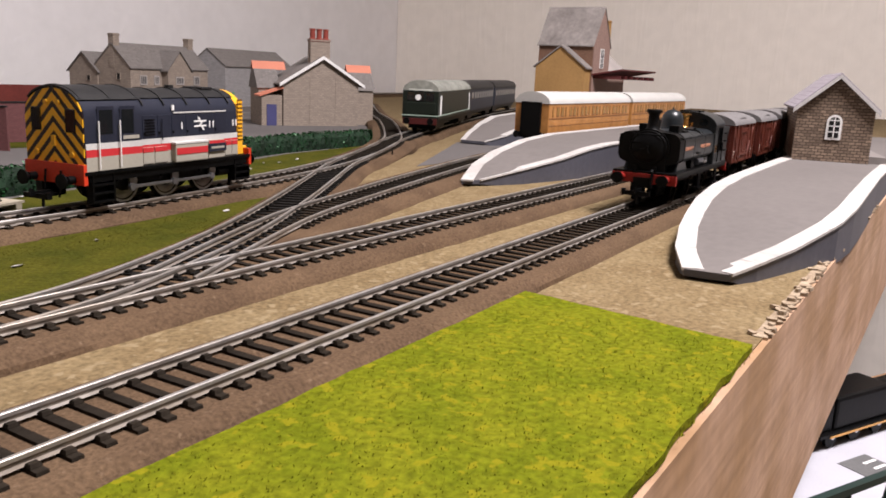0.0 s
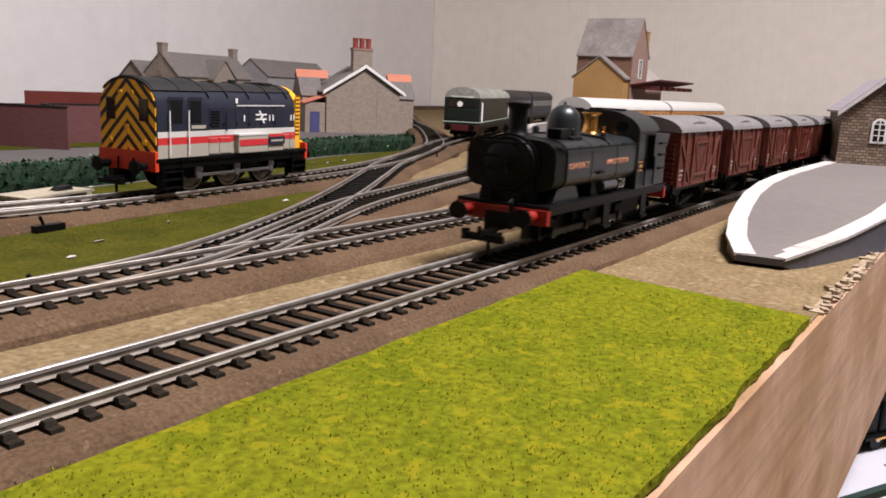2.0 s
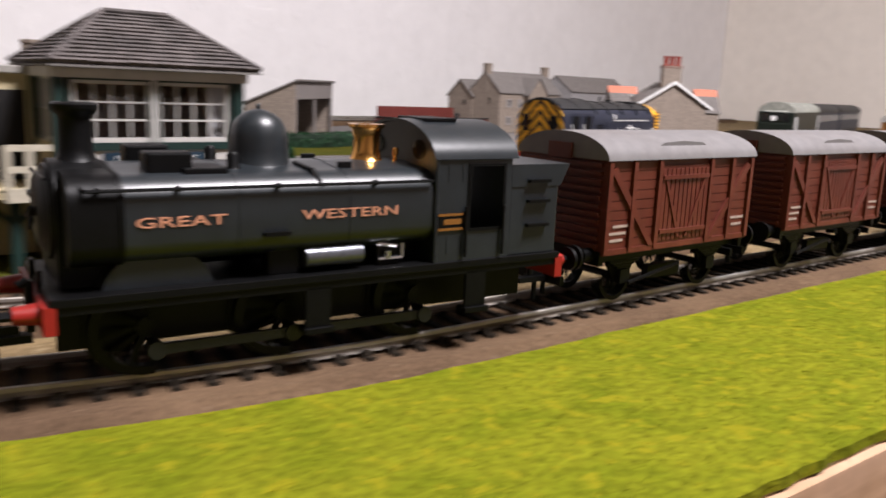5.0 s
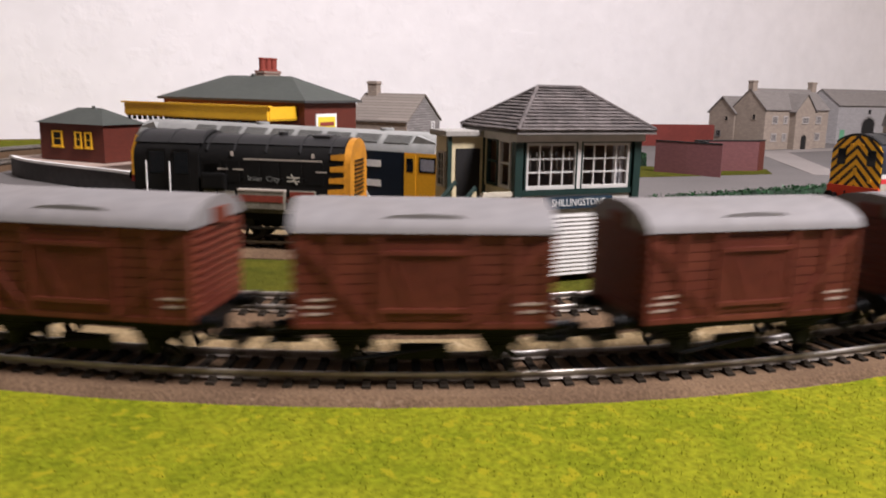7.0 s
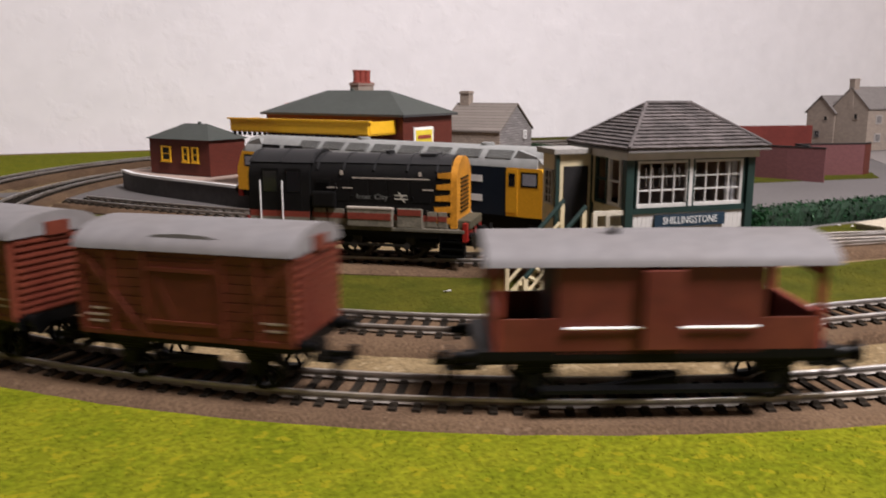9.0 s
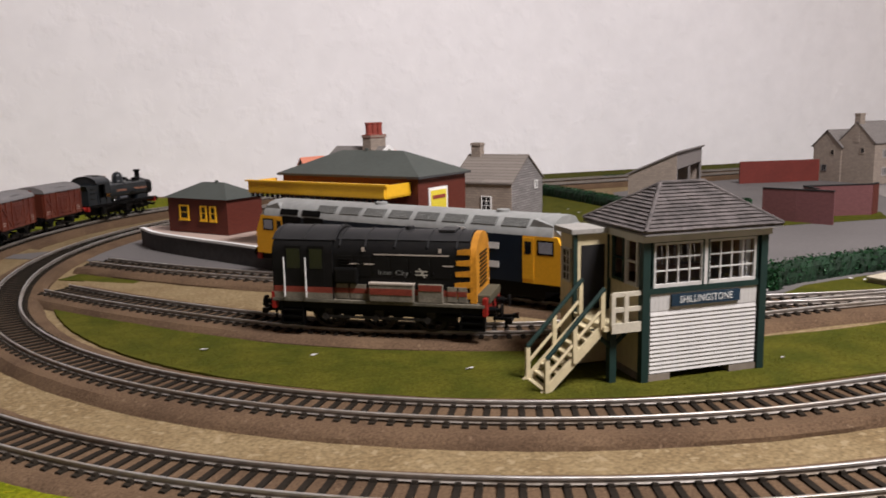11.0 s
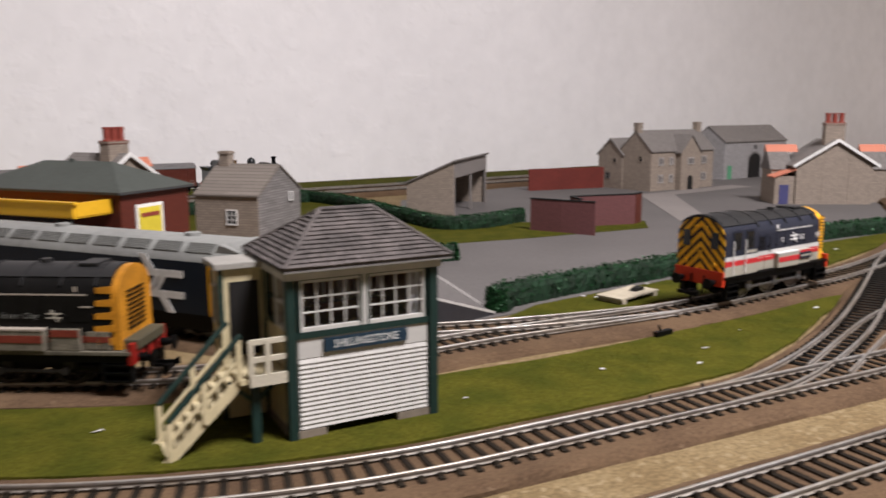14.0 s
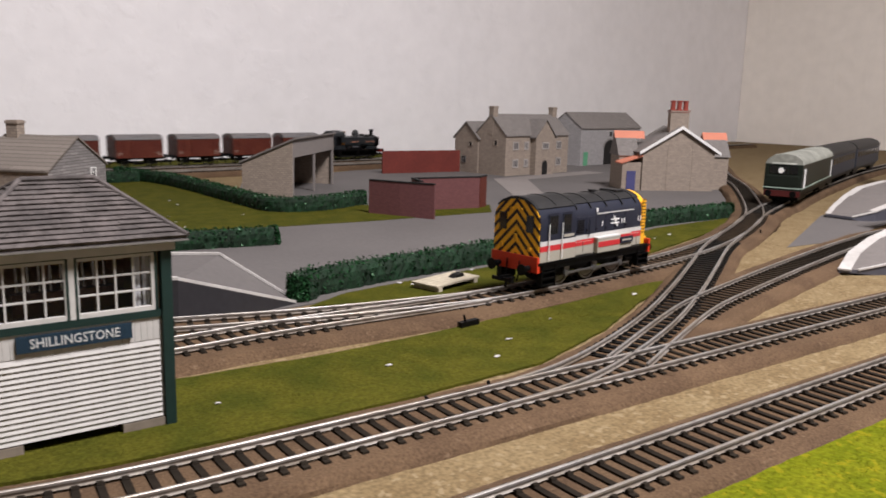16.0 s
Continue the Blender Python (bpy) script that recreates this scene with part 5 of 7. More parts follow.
    for a, c, ta, tc in slopes:
        A, B2, TA, TB = (Vector((*a, e + 0.6)), Vector((*c, e + 0.6)), Vector((*ta, top + 0.6)), Vector((*tc, top + 0.6)))
        nrm = (B2 - A).cross(TA - A).normalized()
        for k in range(rows):
            u0, u1 = k / rows, min(1, (k + 1.25) / rows)
            p0, p1 = A.lerp(TA, u0), B2.lerp(TB, u0)
            q0, q1 = A.lerp(TA, u1), B2.lerp(TB, u1)
            cnt = max(1, int((p1 - p0).length / 5.2))
            shift = 0.5 * (k % 2) / cnt
            cuts = sorted({0.0, 1.0, *[min(1, max(0, i / cnt + shift)) for i in range(cnt + 1)]})
            bb = bm_new()
            for s0, s1 in zip(cuts, cuts[1:]):
                if s1 - s0 < 0.02:
                    continue
                g = 0.008 * (s1 - s0)
                quad = [p0.lerp(p1, s0 + g), p0.lerp(p1, s1 - g), q0.lerp(q1, s1 - g), q0.lerp(q1, s0 + g)]
                lift = rnd.uniform(0.75, 1.0)
                hi = [bb.verts.new(quad[0] + nrm * lift), bb.verts.new(quad[1] + nrm * lift), bb.verts.new(quad[2] + nrm * 0.1), bb.verts.new(quad[3] + nrm * 0.1)]
                lo = [bb.verts.new(quad[0] - nrm * 0.15), bb.verts.new(quad[1] - nrm * 0.15)]
                bb.faces.new(hi)
                bb.faces.new((lo[0], lo[1], hi[1], hi[0]))
                bb.faces.new((lo[0], hi[0], hi[3]))
                bb.faces.new((lo[1], hi[2], hi[1]))
            part("tile_course", bb, tile, rf)
    b = bm_new()
    for p, q in ((C[0], ra), (C[1], rb), (C[2], rb), (C[3], ra)):
        rod(b, (*p, e + 1.1), (*q, top + 1.1), 0.9, 8)
    rod(b, (*ra, top + 1.3), (*rb, top + 1.3), 0.9, 8)
    part("ridge_tile", b, tile, rf)
    part("eaves_board", box(bm_new(), -3.2, W + o + 0.2, -o + 0.8, D + o - 0.2, e - 0.6, e - 0.05), mat("eaves_grey", (0.16, 0.15, 0.14), 0.7), t)
    part("fascia_board", box(bm_new(), -2.2, W + 2.6, -2.6, D + 2.4, e - 3.6, e - 0.7), WHITE, t, "white fascia under the eaves")
    # name board
    nb = part("name_board", box(bm_new(), 11.8, 44.3, -1.5, -0.6, 32.6, 37.4), mat("name_blue", (0.012, 0.03, 0.05), 0.45), t, "dark blue name board with pale letters")
    words("lettering", "SHILLINGSTONE", 4.15, side(28.0, -1.62, 35.0), mat("pale_letters", (0.62, 0.62, 0.6), 0.5), nb, 0.83)
    # landing and stairs
    deck = part("landing", box(bm_new(), -18, -0.8, 0, 27, 24.5, 26.5), CREAM, t, "cream landing on green brackets")
    b = bm_new()
    for z in (33, 39.2):
        box(b, -14.6, -1, -0.8, 0.4, z - 0.9, z + 0.9)
    box(b, -15, -1, -1.2, -0.2, 23.6, 27.6)
    for x in (-14.2, -8.4):
        box(b, x - 0.9, x + 0.9, -1, 0.6, 26.5, 39.5)
    part("landing_rail", b, mat("cream_white_rail", (0.48, 0.44, 0.35), 0.6, vary=0.1), deck)
    part("bracket_post", box(bm_new(), -13.5, -10.5, 3, 6, 0, 24.5), GREEN_T, deck, "dark green support post")
    b = bm_new()
    for s in (-1, 1):
        rod(b, (-12, 4.5, 16), (-12 + s * 9, 4.5, 24.5), 0.9, 6)
    part("bracket", b, GREEN_T, deck)
    st = part("stair_string", stair_string(2.0), CREAM, t, "cream stair with green handrails")
    part("stair_string", stair_string(20.0), CREAM, t)
    for k in range(8):
        u = (k + 0.5) / 8
        part("step", box(bm_new(), -18 - 24 * u - 2.2, -18 - 24 * u + 1.6, 2.5, 20, 25.5 * (1 - u) - 0.5, 25.5 * (1 - u) + 0.4), CREAM, st)
    for y in (1.4, 20.6):
        b = bm_new()
        rod(b, (-17, y, 42), (-42, y, 15.5), 1.0, 8)
        part("handrail", b, GREEN_T, st, "dark green handrail")
        for u in (0.0, 0.5, 1.0):
            part("rail_post", box(bm_new(), -18 - 24 * u - 0.9, -18 - 24 * u + 0.9, y - 0.8, y + 0.8, 25.5 * (1 - u), 40.5 - 25.5 * u), CREAM, st)
        b = bm_new()
        rod(b, (-17.5, y, 34), (-42, y, 8.5), 0.7, 6)
        part("rail_bar", b, CREAM, st)


def roof_deck(C, ra, rb, e, top):
    b = bm_new()
    v = [b.verts.new((*c, e)) for c in C] + [b.verts.new((*ra, top)), b.verts.new((*rb, top))]
    for f in ((0, 1, 5, 4), (1, 2, 5), (2, 3, 4, 5), (3, 0, 4), (3, 2, 1, 0)):
        b.faces.new([v[i] for i in f])
    return b


def stair_string(y):
    b = bm_new()
    prism(b, [(-18, 22.5), (-18, 27.5), (-45, 1.2), (-41.5, 0.2)], "y", y - 0.6, y + 0.6)
    return b


def crates():
    t = thing("wooden_pallet", 0, 54, 1.5, 8, "weathered cream wooden platform with a small dark fitting", "pallet")
    t.scale = (0.86, 0.86, 0.86)
    for k in range(5):
        part("board", box(bm_new(), -24, 24, -11 + k * 4.6, -11 + k * 4.6 + 4.2, 3.2, 4.4), mat("weathered_cream", (0.42, 0.37, 0.28), 0.85, vary=0.15, grain=60, bump=0.3), t)
    for x in (-20, 20):
        part("bearer", box(bm_new(), x - 2, x + 2, -11, 11, 0, 3.2), mat("weathered_cream", (0.42, 0.37, 0.28), 0.85), t)
    part("fitting", prism(bm_new(), [(4, 4.4), (16, 4.4), (14, 7), (8, 6.4)], "y", -4, 2), DARK, t)


def level_ramp():
    """The sloping end of the road platform by the yard line."""
    t = thing("road_ramp", label="grey card ramp with white edges rising beside the yard line", category="ramp", kind="structure")
    b = bm_new()
    v = [b.verts.new(c) for c in ((-94, 72, 0.9), (-88, 92, 0.9), (-120, 106, 25), (-240, 190, 26), (-300, 130, 26), (-165, 62, 25),
                                  (-94, 72, 0.2), (-165, 62, 0.2), (-300, 130, 0.2))]
    b.faces.new([v[i] for i in (0, 1, 2, 5)])
    b.faces.new([v[i] for i in (5, 2, 3, 4)])
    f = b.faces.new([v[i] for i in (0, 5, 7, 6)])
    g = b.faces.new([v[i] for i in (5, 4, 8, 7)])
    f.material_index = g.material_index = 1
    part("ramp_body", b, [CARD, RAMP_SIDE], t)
    for k, (p, q) in enumerate((((-94, 72, 1.2), (-165, 62, 25.2)), ((-165, 62, 25.2), (-300, 130, 26.2)), ((-88, 92, 1.2), (-120, 106, 25.2)), ((-120, 106, 25.2), (-240, 190, 26.2)))):
        p, q = Vector(p), Vector(q)
        s = Vector((-(q - p).y, (q - p).x, 0)).normalized() * (-2.6 if k < 2 else 2.2)
        bb = bm_new()
        ring = [p, q, q + s, p + s]
        lo = [bb.verts.new(c) for c in ring]
        hi = [bb.verts.new(c + Vector((0, 0, 1.4))) for c in ring]
        bb.faces.new(lo)
        bb.faces.new(hi)
        for i in range(4):
            bb.faces.new((lo[i], lo[(i + 1) % 4], hi[(i + 1) % 4], hi[i]))
        part("edge_strip", bb, WHITE_CARD, t)


farmhouse()
barn()
gabled_house(582, 296, math.degrees(math.atan2(-63, 82)), "grey brick card house with white barge boards and orange ridges")
gabled_house(-238, 443, 34, "grey card house with red chimney pots and a green door", True, 94, GREEN_DOOR)
open_shed()
yard_walls()
cottage()
brick_station()
stone_platform()
brick_hut()
platforms()
goods_shed()
station_house()
signal_box()
crates()
level_ramp()


# ---- rolling stock; local x forward, rail tops at z 0 ----
RED_BEAM = mat("red_beam", (0.252, 0.0126, 0.0084), 0.45, vary=0.1, bump=0.05)
BRIGHT = mat("plated_steel", (0.42, 0.42, 0.43), 0.3, metal=0.9, vary=0.1, bump=0.03)
RED_NEW = mat("bright_red_beam", (0.6, 0.045, 0.015), 0.45, vary=0.08, bump=0.05)
NAVY = mat("dark_blue_grey_paint", (0.0169, 0.0195, 0.0325), 0.42, vary=0.08, grain=60, bump=0.05)
ROOFD = mat("roof_dark_grey", (0.014, 0.0137, 0.0142), 0.55, vary=0.12, grain=50, bump=0.1)
CREAMY = mat("cream_band", (0.36, 0.335, 0.28), 0.5, vary=0.06, bump=0.05)
REDBAND = mat("red_band", (0.5, 0.03, 0.035), 0.5, vary=0.06, bump=0.04)
HAZ = chevron_mat("hazard_chevrons", (0.95, 0.5, 0.02), (0.02, 0.008, 0.007), 0.006, 1.0)
NOSE = mat("yellow_orange_paint", (0.8, 0.4, 0.02), 0.45, vary=0.06, bump=0.05)
VAN = mat("van_brown", (0.088, 0.0165, 0.009), 0.5, vary=0.14, grain=60, bump=0.12, second=(0.118, 0.028, 0.014), blotch=24)
VAN_ROOF = mat("van_roof_grey", (0.15, 0.1425, 0.1425), 0.7, vary=0.1, grain=50, bump=0.12, second=(0.1425, 0.1312, 0.1275), blotch=14)
GWR = mat("dark_green_paint", (0.0098, 0.0128, 0.0152), 0.36, vary=0.15, grain=60, bump=0.06, second=(0.0122, 0.0156, 0.0184), blotch=24, spec=0.5)
BRASS = mat("polished_brass", (0.8, 0.42, 0.12), 0.2, metal=1.0, vary=0.08, bump=0.03)
GOLD = mat("gold_letters", (0.55, 0.25, 0.15), 0.5, vary=0.05, bump=0)
GLASS_D = mat("dark_cab_glass", (0.01, 0.011, 0.012), 0.1, vary=0.05, bump=0, spec=0.6)
BLUE = mat("rail_blue_paint", (0.007, 0.014, 0.026), 0.4, vary=0.1, bump=0.05)
GREYROOF = mat("pale_roof_grey", (0.24, 0.2438, 0.2325), 0.65, vary=0.1, grain=50, bump=0.1, second=(0.195, 0.195, 0.1875), blotch=14)
BRG = mat("brunswick_green", (0.0075, 0.0125, 0.0085), 0.45, vary=0.12, bump=0.06)
TEAK = mat("teak_panels", (0.442, 0.204, 0.0595), 0.42, vary=0.12, grain=40, bump=0.08, second=(0.357, 0.153, 0.0425), blotch=30)
TEAK_D = mat("teak_dark", (0.2, 0.075, 0.02), 0.45, vary=0.12)


def wheelset(t, x, r, tread=14.5, spokes=8, material=WHEEL, name="wheelset", back=1.6):
    """Two wheels on an axle, about the part's own origin."""
    axle = part(name, rod(bm_new(), (0, -tread / 2 - 2, 0), (0, tread / 2 + 2, 0), 1.0, 8), material, t, at=pose(x * MM, 0, r * MM), smooth=True)
    for s in (-1, 1):
        b = bm_new()
        y = s * (tread / 2 + 1.2)
        seg = 26
        ro, ri = r, r * 0.82
        rings = []
        for rr, yy in ((ri, y - s * 1.3), (ro * 1.06, y - s * 1.3), (ro * 1.06, y - s * 0.8), (ro, y - s * 0.7), (ro * 0.99, y + s * 1.2), (ri, y + s * 1.2)):
            rings.append([b.verts.new((rr * math.cos(6.28319 * i / seg), yy, rr * math.sin(6.28319 * i / seg))) for i in range(seg)])
        rings.append(rings[0])
        for a, c in zip(rings, rings[1:]):
            for i in range(seg):
                b.faces.new((a[i], a[(i + 1) % seg], c[(i + 1) % seg], c[i]))
        rod(b, (0, y - 0.9, 0), (0, y + 1.4, 0), r * 0.22, 12)
        for k in range(spokes):
            an = 6.28319 * k / spokes
            rod(b, (r * 0.15 * math.cos(an), y, r * 0.15 * math.sin(an)), (ri * 1.02 * math.cos(an), y, ri * 1.02 * math.sin(an)), r * 0.075, 5)
        part("wheel", b, material, axle, smooth=True)
    return axle


def buffers(t, x, s, y=11.2, z=13.5):
    for k in (-1, 1):
        b = bm_new()
        rod(b, (x, k * y, z), (x + s * 3.4, k * y, z), 1.7, 12)
        rod(b, (x + s * 3.4, k * y, z), (x + s * 5.6, k * y, z), 1.0, 10)
        rod(b, (x + s * 5.6, k * y, z), (x + s * 6.4, k * y, z), 3.1, 16)
        part("buffer", b, BLACK, t, "", smooth=True)


def coupling(t, x, s):
    b = bm_new()
    box(b, min(x, x + s * 9), max(x, x + s * 9), -1.6, 1.6, 5.4, 6.6)
    box(b, min(x + s * 8.4, x + s * 9.6), max(x + s * 8.4, x + s * 9.6), -7, 7, 5.2, 7.2)
    box(b, x + s * 9 - 1.2, x + s * 9 + 1.2, -7.4, -5.8, 5.2, 8)
    prism(b, [(x + s * 2, 8), (x + s * 10, 8.2), (x + s * 12, 9.6), (x + s * 12.4, 6.5), (x + s * 10.4, 6.6), (x + s * 2, 6.8)], "y", -0.6, 0.6)
    rod(b, (x + s * 6, 0, 6), (x + s * 6, 0, 1.2), 0.7, 6)
    part("coupling", b, BLACK, t, "black hook coupling")


def stripe(t, name, x0, x1, y, z0, z1, m, depth=0.25, label=""):
    s = 1 if y > 0 else -1
    return part(name, box(bm_new(), x0, x1, min(y, y + s * depth), max(y, y + s * depth), z0, z1), m, t, label)


def arrows(t, x, y, z, h, m, flip=1):
    """The double-arrow mark as plain bars."""
    b = bm_new()
    s = 1 if y > 0 else -1
    for zz in (0.22, -0.22):
        box(b, x - h * 0.8, x + h * 0.8, min(y, y + s * 0.2), max(y, y + s * 0.2), z + zz * h - h * 0.075, z + zz * h + h * 0.075)
    for dx, zz, up in ((-0.1, 0.22, 1), (0.1, -0.22, -1)):
        for k in (-1, 1):
            pts = [(x + dx * h, z + 0.22 * h * k), (x + dx * h + 0.2 * h, z + 0.22 * h * k), (x + dx * h - 0.25 * h * flip * k + 0.2 * h, z + 0.22 * h * k + up * 0.38 * h), (x + dx * h - 0.25 * h * flip * k, z + 0.22 * h * k + up * 0.38 * h)]
            prism(b, pts, "y", min(y, y + s * 0.22), max(y, y + s * 0.22))
    return part("line_mark", b, m, t, "white double-arrow mark")


def ladder(x0, x1, y0, y1, z0, z1, treads=3):
    """Two side plates with open treads between them."""
    b = bm_new()
    box(b, x0, x0 + 0.9, y0, y1, z0, z1)
    box(b, x1 - 0.9, x1, y0, y1, z0, z1)
    for k in range(treads):
        z = z0 + (z1 - z0 - 1.2) * k / treads
        box(b, x0 + 0.9, x1 - 0.9, y0, y1, z, z + 0.9)
    back = y0 + 0.4 if abs(y0) < abs(y1) else y1 - 0.4
    box(b, x0 + 0.9, x1 - 0.9, min(back, back + 0.3), max(back, back + 0.3), z0, z1)
    return b


def diesel_shunter(x, y, rz, label, style):
    """Six-wheeled shunter: cab at the rear (x 0..31), hood to x 102."""
    t = thing("shunting_locomotive", x, y, RT, rz, label, "locomotive", "diesel shunters")
    blue = style == "blue"
    body = NAVY if blue else DARK
    cream = CREAMY if blue else mat("grimy_cream", (0.17, 0.15, 0.115), 0.65, vary=0.25, blotch=60)
    red = REDBAND if blue else mat("grimy_red", (0.2, 0.035, 0.02), 0.6, vary=0.2)
    white = mat("band_white", (0.55, 0.54, 0.52), 0.5, vary=0.08) if blue else mat("grimy_white", (0.36, 0.31, 0.26), 0.6, vary=0.15)
    plate = BLACK if blue else mat("grubby_footplate", (0.13, 0.115, 0.085), 0.7, vary=0.3, blotch=40)
    part("footplate", box(bm_new(), -1, 106, -16.8, 16.8, 14.4, 16, 0.25), plate, t, "" if blue else "pale running plate edge")
    nose_m = NOSE if blue else mat("grimy_orange_yellow", (0.5, 0.21, 0.014), 0.55, vary=0.2, blotch=40)
    # cab
    sec = [(-16.4, 16), (16.4, 16), (16.4, 38)] + arc(0, 38, 16.4, 0, 180, 18, 11.4)[1:]
    cab = part("cab", prism(bm_new(), sec, "x", 0, 31), body, t, smooth=True)
    part("cab_roof", prism(bm_new(), arc(0, 38, 17.0, 34, 146, 16, 12.3) + arc(0, 38, 16.5, 146, 34, 16, 11.5), "x", -0.8, 32.4), ROOFD, cab, "dark grey curved roof", smooth=True)
    for xx in (1, 16, 31):
        part("roof_rib", prism(bm_new(), arc(0, 38, 17.25, 36, 144, 16, 12.6) + arc(0, 38, 16.8, 144, 36, 16, 12.0), "x", xx - 0.4, xx + 0.4), ROOFD, cab)
    hood = part("hood", prism(bm_new(), [(-14.8, 16), (14.8, 16), (14.8, 37.4)] + arc(0, 37.4, 14.8, 0, 180, 18, 10.8)[1:], "x", 31, 100), body, t, smooth=True)
    part("hood_roof", prism(bm_new(), arc(0, 37.4, 15.3, 42, 138, 14, 11.5) + arc(0, 37.4, 14.8, 138, 42, 14, 10.8), "x", 32.6, 98.4), ROOFD, hood, smooth=True)
    for k in (34, 47, 62, 78, 92):
        part("roof_rib", prism(bm_new(), arc(0, 37.4, 15.6, 24, 156, 16, 11.9) + arc(0, 37.4, 15.0, 156, 24, 16, 11.1), "x", k, k + 0.7), ROOFD, hood)
    part("roof_vent", box(bm_new(), 82, 90, -6, 6, 48.4, 49.6, 0.3), ROOFD, hood)
    part("exhaust_stack", rod(bm_new(), (66, 0, 48), (66, 0, 50.4), 2.2, 14), ROOFD, hood, smooth=True)
    # rear face of the cab with its fittings
    rear = part("cab_rear", prism(bm_new(), [(-16.1, 18.9), (16.1, 18.9), (16.1, 37.8)] + arc(0, 37.8, 16.1, 0, 180, 18, 11.2)[1:], "x", -0.5, 0.1), HAZ if blue else DARK, cab, "yellow and black chevrons" if blue else "")
    for s in (-1, 1):
        part("rear_window", box(bm_new(), -0.9, 0, s * 9.6 - 2.7, s * 9.6 + 2.7, 31.5, 41, 0.3), GLASS_D, cab)
        part("marker_lamp", rod(bm_new(), (-1.4, s * 10, 22.6), (-0.4, s * 10, 22.6), 1.2, 12), NOSE if blue else BLACK, rear, smooth=True)
        part("marker_lamp", rod(bm_new(), (-1.4, s * 3.4, 43.4), (-0.4, s * 3.4, 43.4), 1.0, 12), NOSE if blue else BLACK, rear, smooth=True)
    part("lamp_bracket", box(bm_new(), -1.3, -0.4, -1.0, 1.0, 26, 30), NOSE if blue else BLACK, rear)
    for s in (-1, 1):
        # cab doors, windows and handrails
        for xx, w in ((7.5, 7), (19.5, 6.6)):
            d = stripe(cab, "cab_door" if xx < 10 else "side_panel", xx - 0.9, xx + w + 0.9, s * 16.4, 17.2, 42.2, body, 0.18)
            stripe(d, "window_pane", xx, xx + w, s * 16.58, 31, 40.8, GLASS_D, 0.15)
        for xx in (6.3, 17.6):
            part("handrail", rod(bm_new(), (xx, s * 17.6, 17), (xx, s * 17.6, 36.5), 0.34, 6), WHITE, cab, "white handrail")
        # lining bands follow cab and hood
        bands = ((16.1, 21.8, cream), (21.8, 24.9, red), (24.9, 27.4, white)) if blue else ((16.1, 19.2, cream), (19.2, 22.0, red))
        for z0, z1, m in bands:
            stripe(t, "side_band", 0.2, 30.8, s * 16.4, z0, z1, m, 0.24)
            stripe(t, "side_band", 31.2, 98, s * 14.8, z0, z1, m, 0.24)
        stripe(t, "roof_line", 52, 89, s * 14.8, 38.2, 38.8, white, 0.3)
        if blue:
            arrows(t, 70, s * 15.0, 33, 5.2, WHITE)
            for xx in (57, 76.4, 79, 94, 96.4):
                stripe(t, "warning_mark", xx, xx + 0.8, s * 14.9, 31, 34, WHITE, 0.25)
            stripe(t, "data_panel", 51, 52.6, s * 14.9, 39.6, 42, WHITE, 0.25)
            stripe(t, "number_bar", 20, 29, s * 16.6, 28.4, 29.9, CREAMY, 0.2)
        else:
            for xx in (39.5, 47, 86):
                stripe(t, "warning_mark", xx, xx + 5, s * 14.9, 33.4, 34, white, 0.25)
            for xx in (46, 84):
                stripe(t, "data_panel", xx, xx + 1.4, s * 14.9, 39.8, 41.8, white, 0.25)
            words("lettering", "Inter City", 3.4, side(61.5, s * 15.1, 29.8, -90 if s < 0 else 90), mat("dull_silver_letters", (0.14, 0.14, 0.13), 0.5), t, 1.15)
            arrows(t, 75.5, s * 15.0, 30, 3.8, CREAMY)
        # tool and battery boxes along the running plate
        bx = part("side_box", box(bm_new(), 50, 72, min(s * 14.8, s * 18), max(s * 14.8, s * 18), 16.1, 24.4, 0.5), cream, t)
        stripe(bx, "box_band", 50.5, 71.5, s * 18, 19.6, 22.6, red, 0.2)
        part("box_lid", box(bm_new(), 49.8, 72.2, min(s * 14.8, s * 18.2), max(s * 14.8, s * 18.2), 24.3, 25.3, 0.2), white, bx)
        bx = part("side_box", box(bm_new(), 74, 86, min(s * 14.8, s * 16.6), max(s * 14.8, s * 16.6), 16.1, 25, 0.3), cream, t)
        stripe(bx, "box_band", 74.4, 85.6, s * 16.6, 21.8, 24.6, red, 0.2)
        if blue:
            nb = stripe(bx, "name_plate", 73.6, 86.2, s * 16.9, 19.4, 23.2, NAVY, 0.5, "small dark name plate with a pale border")
            stripe(nb, "lettering", 75, 84.5, s * 17.4, 20.8, 21.8, CREAMY, 0.1)
        for x0, x1 in ((32.5, 38.6), (39.6, 47.6), (88, 92.6), (93.2, 97.4)):
            part("lower_door", box(bm_new(), x0, x1, min(s * 14.9, s * 15.4), max(s * 14.9, s * 15.4), 16.6, 23.8, 0.15), cream, t)
            stripe(t, "door_band", x0, x1, s * 15.4, 21.6 if blue else 19.4, 23.7 if blue else 21.8, red, 0.1)
        if not blue:
            part("cab_side_box", box(bm_new(), 32, 44, min(s * 14.8, s * 17.2), max(s * 14.8, s * 17.2), 24, 32, 1.2), DARK, t)
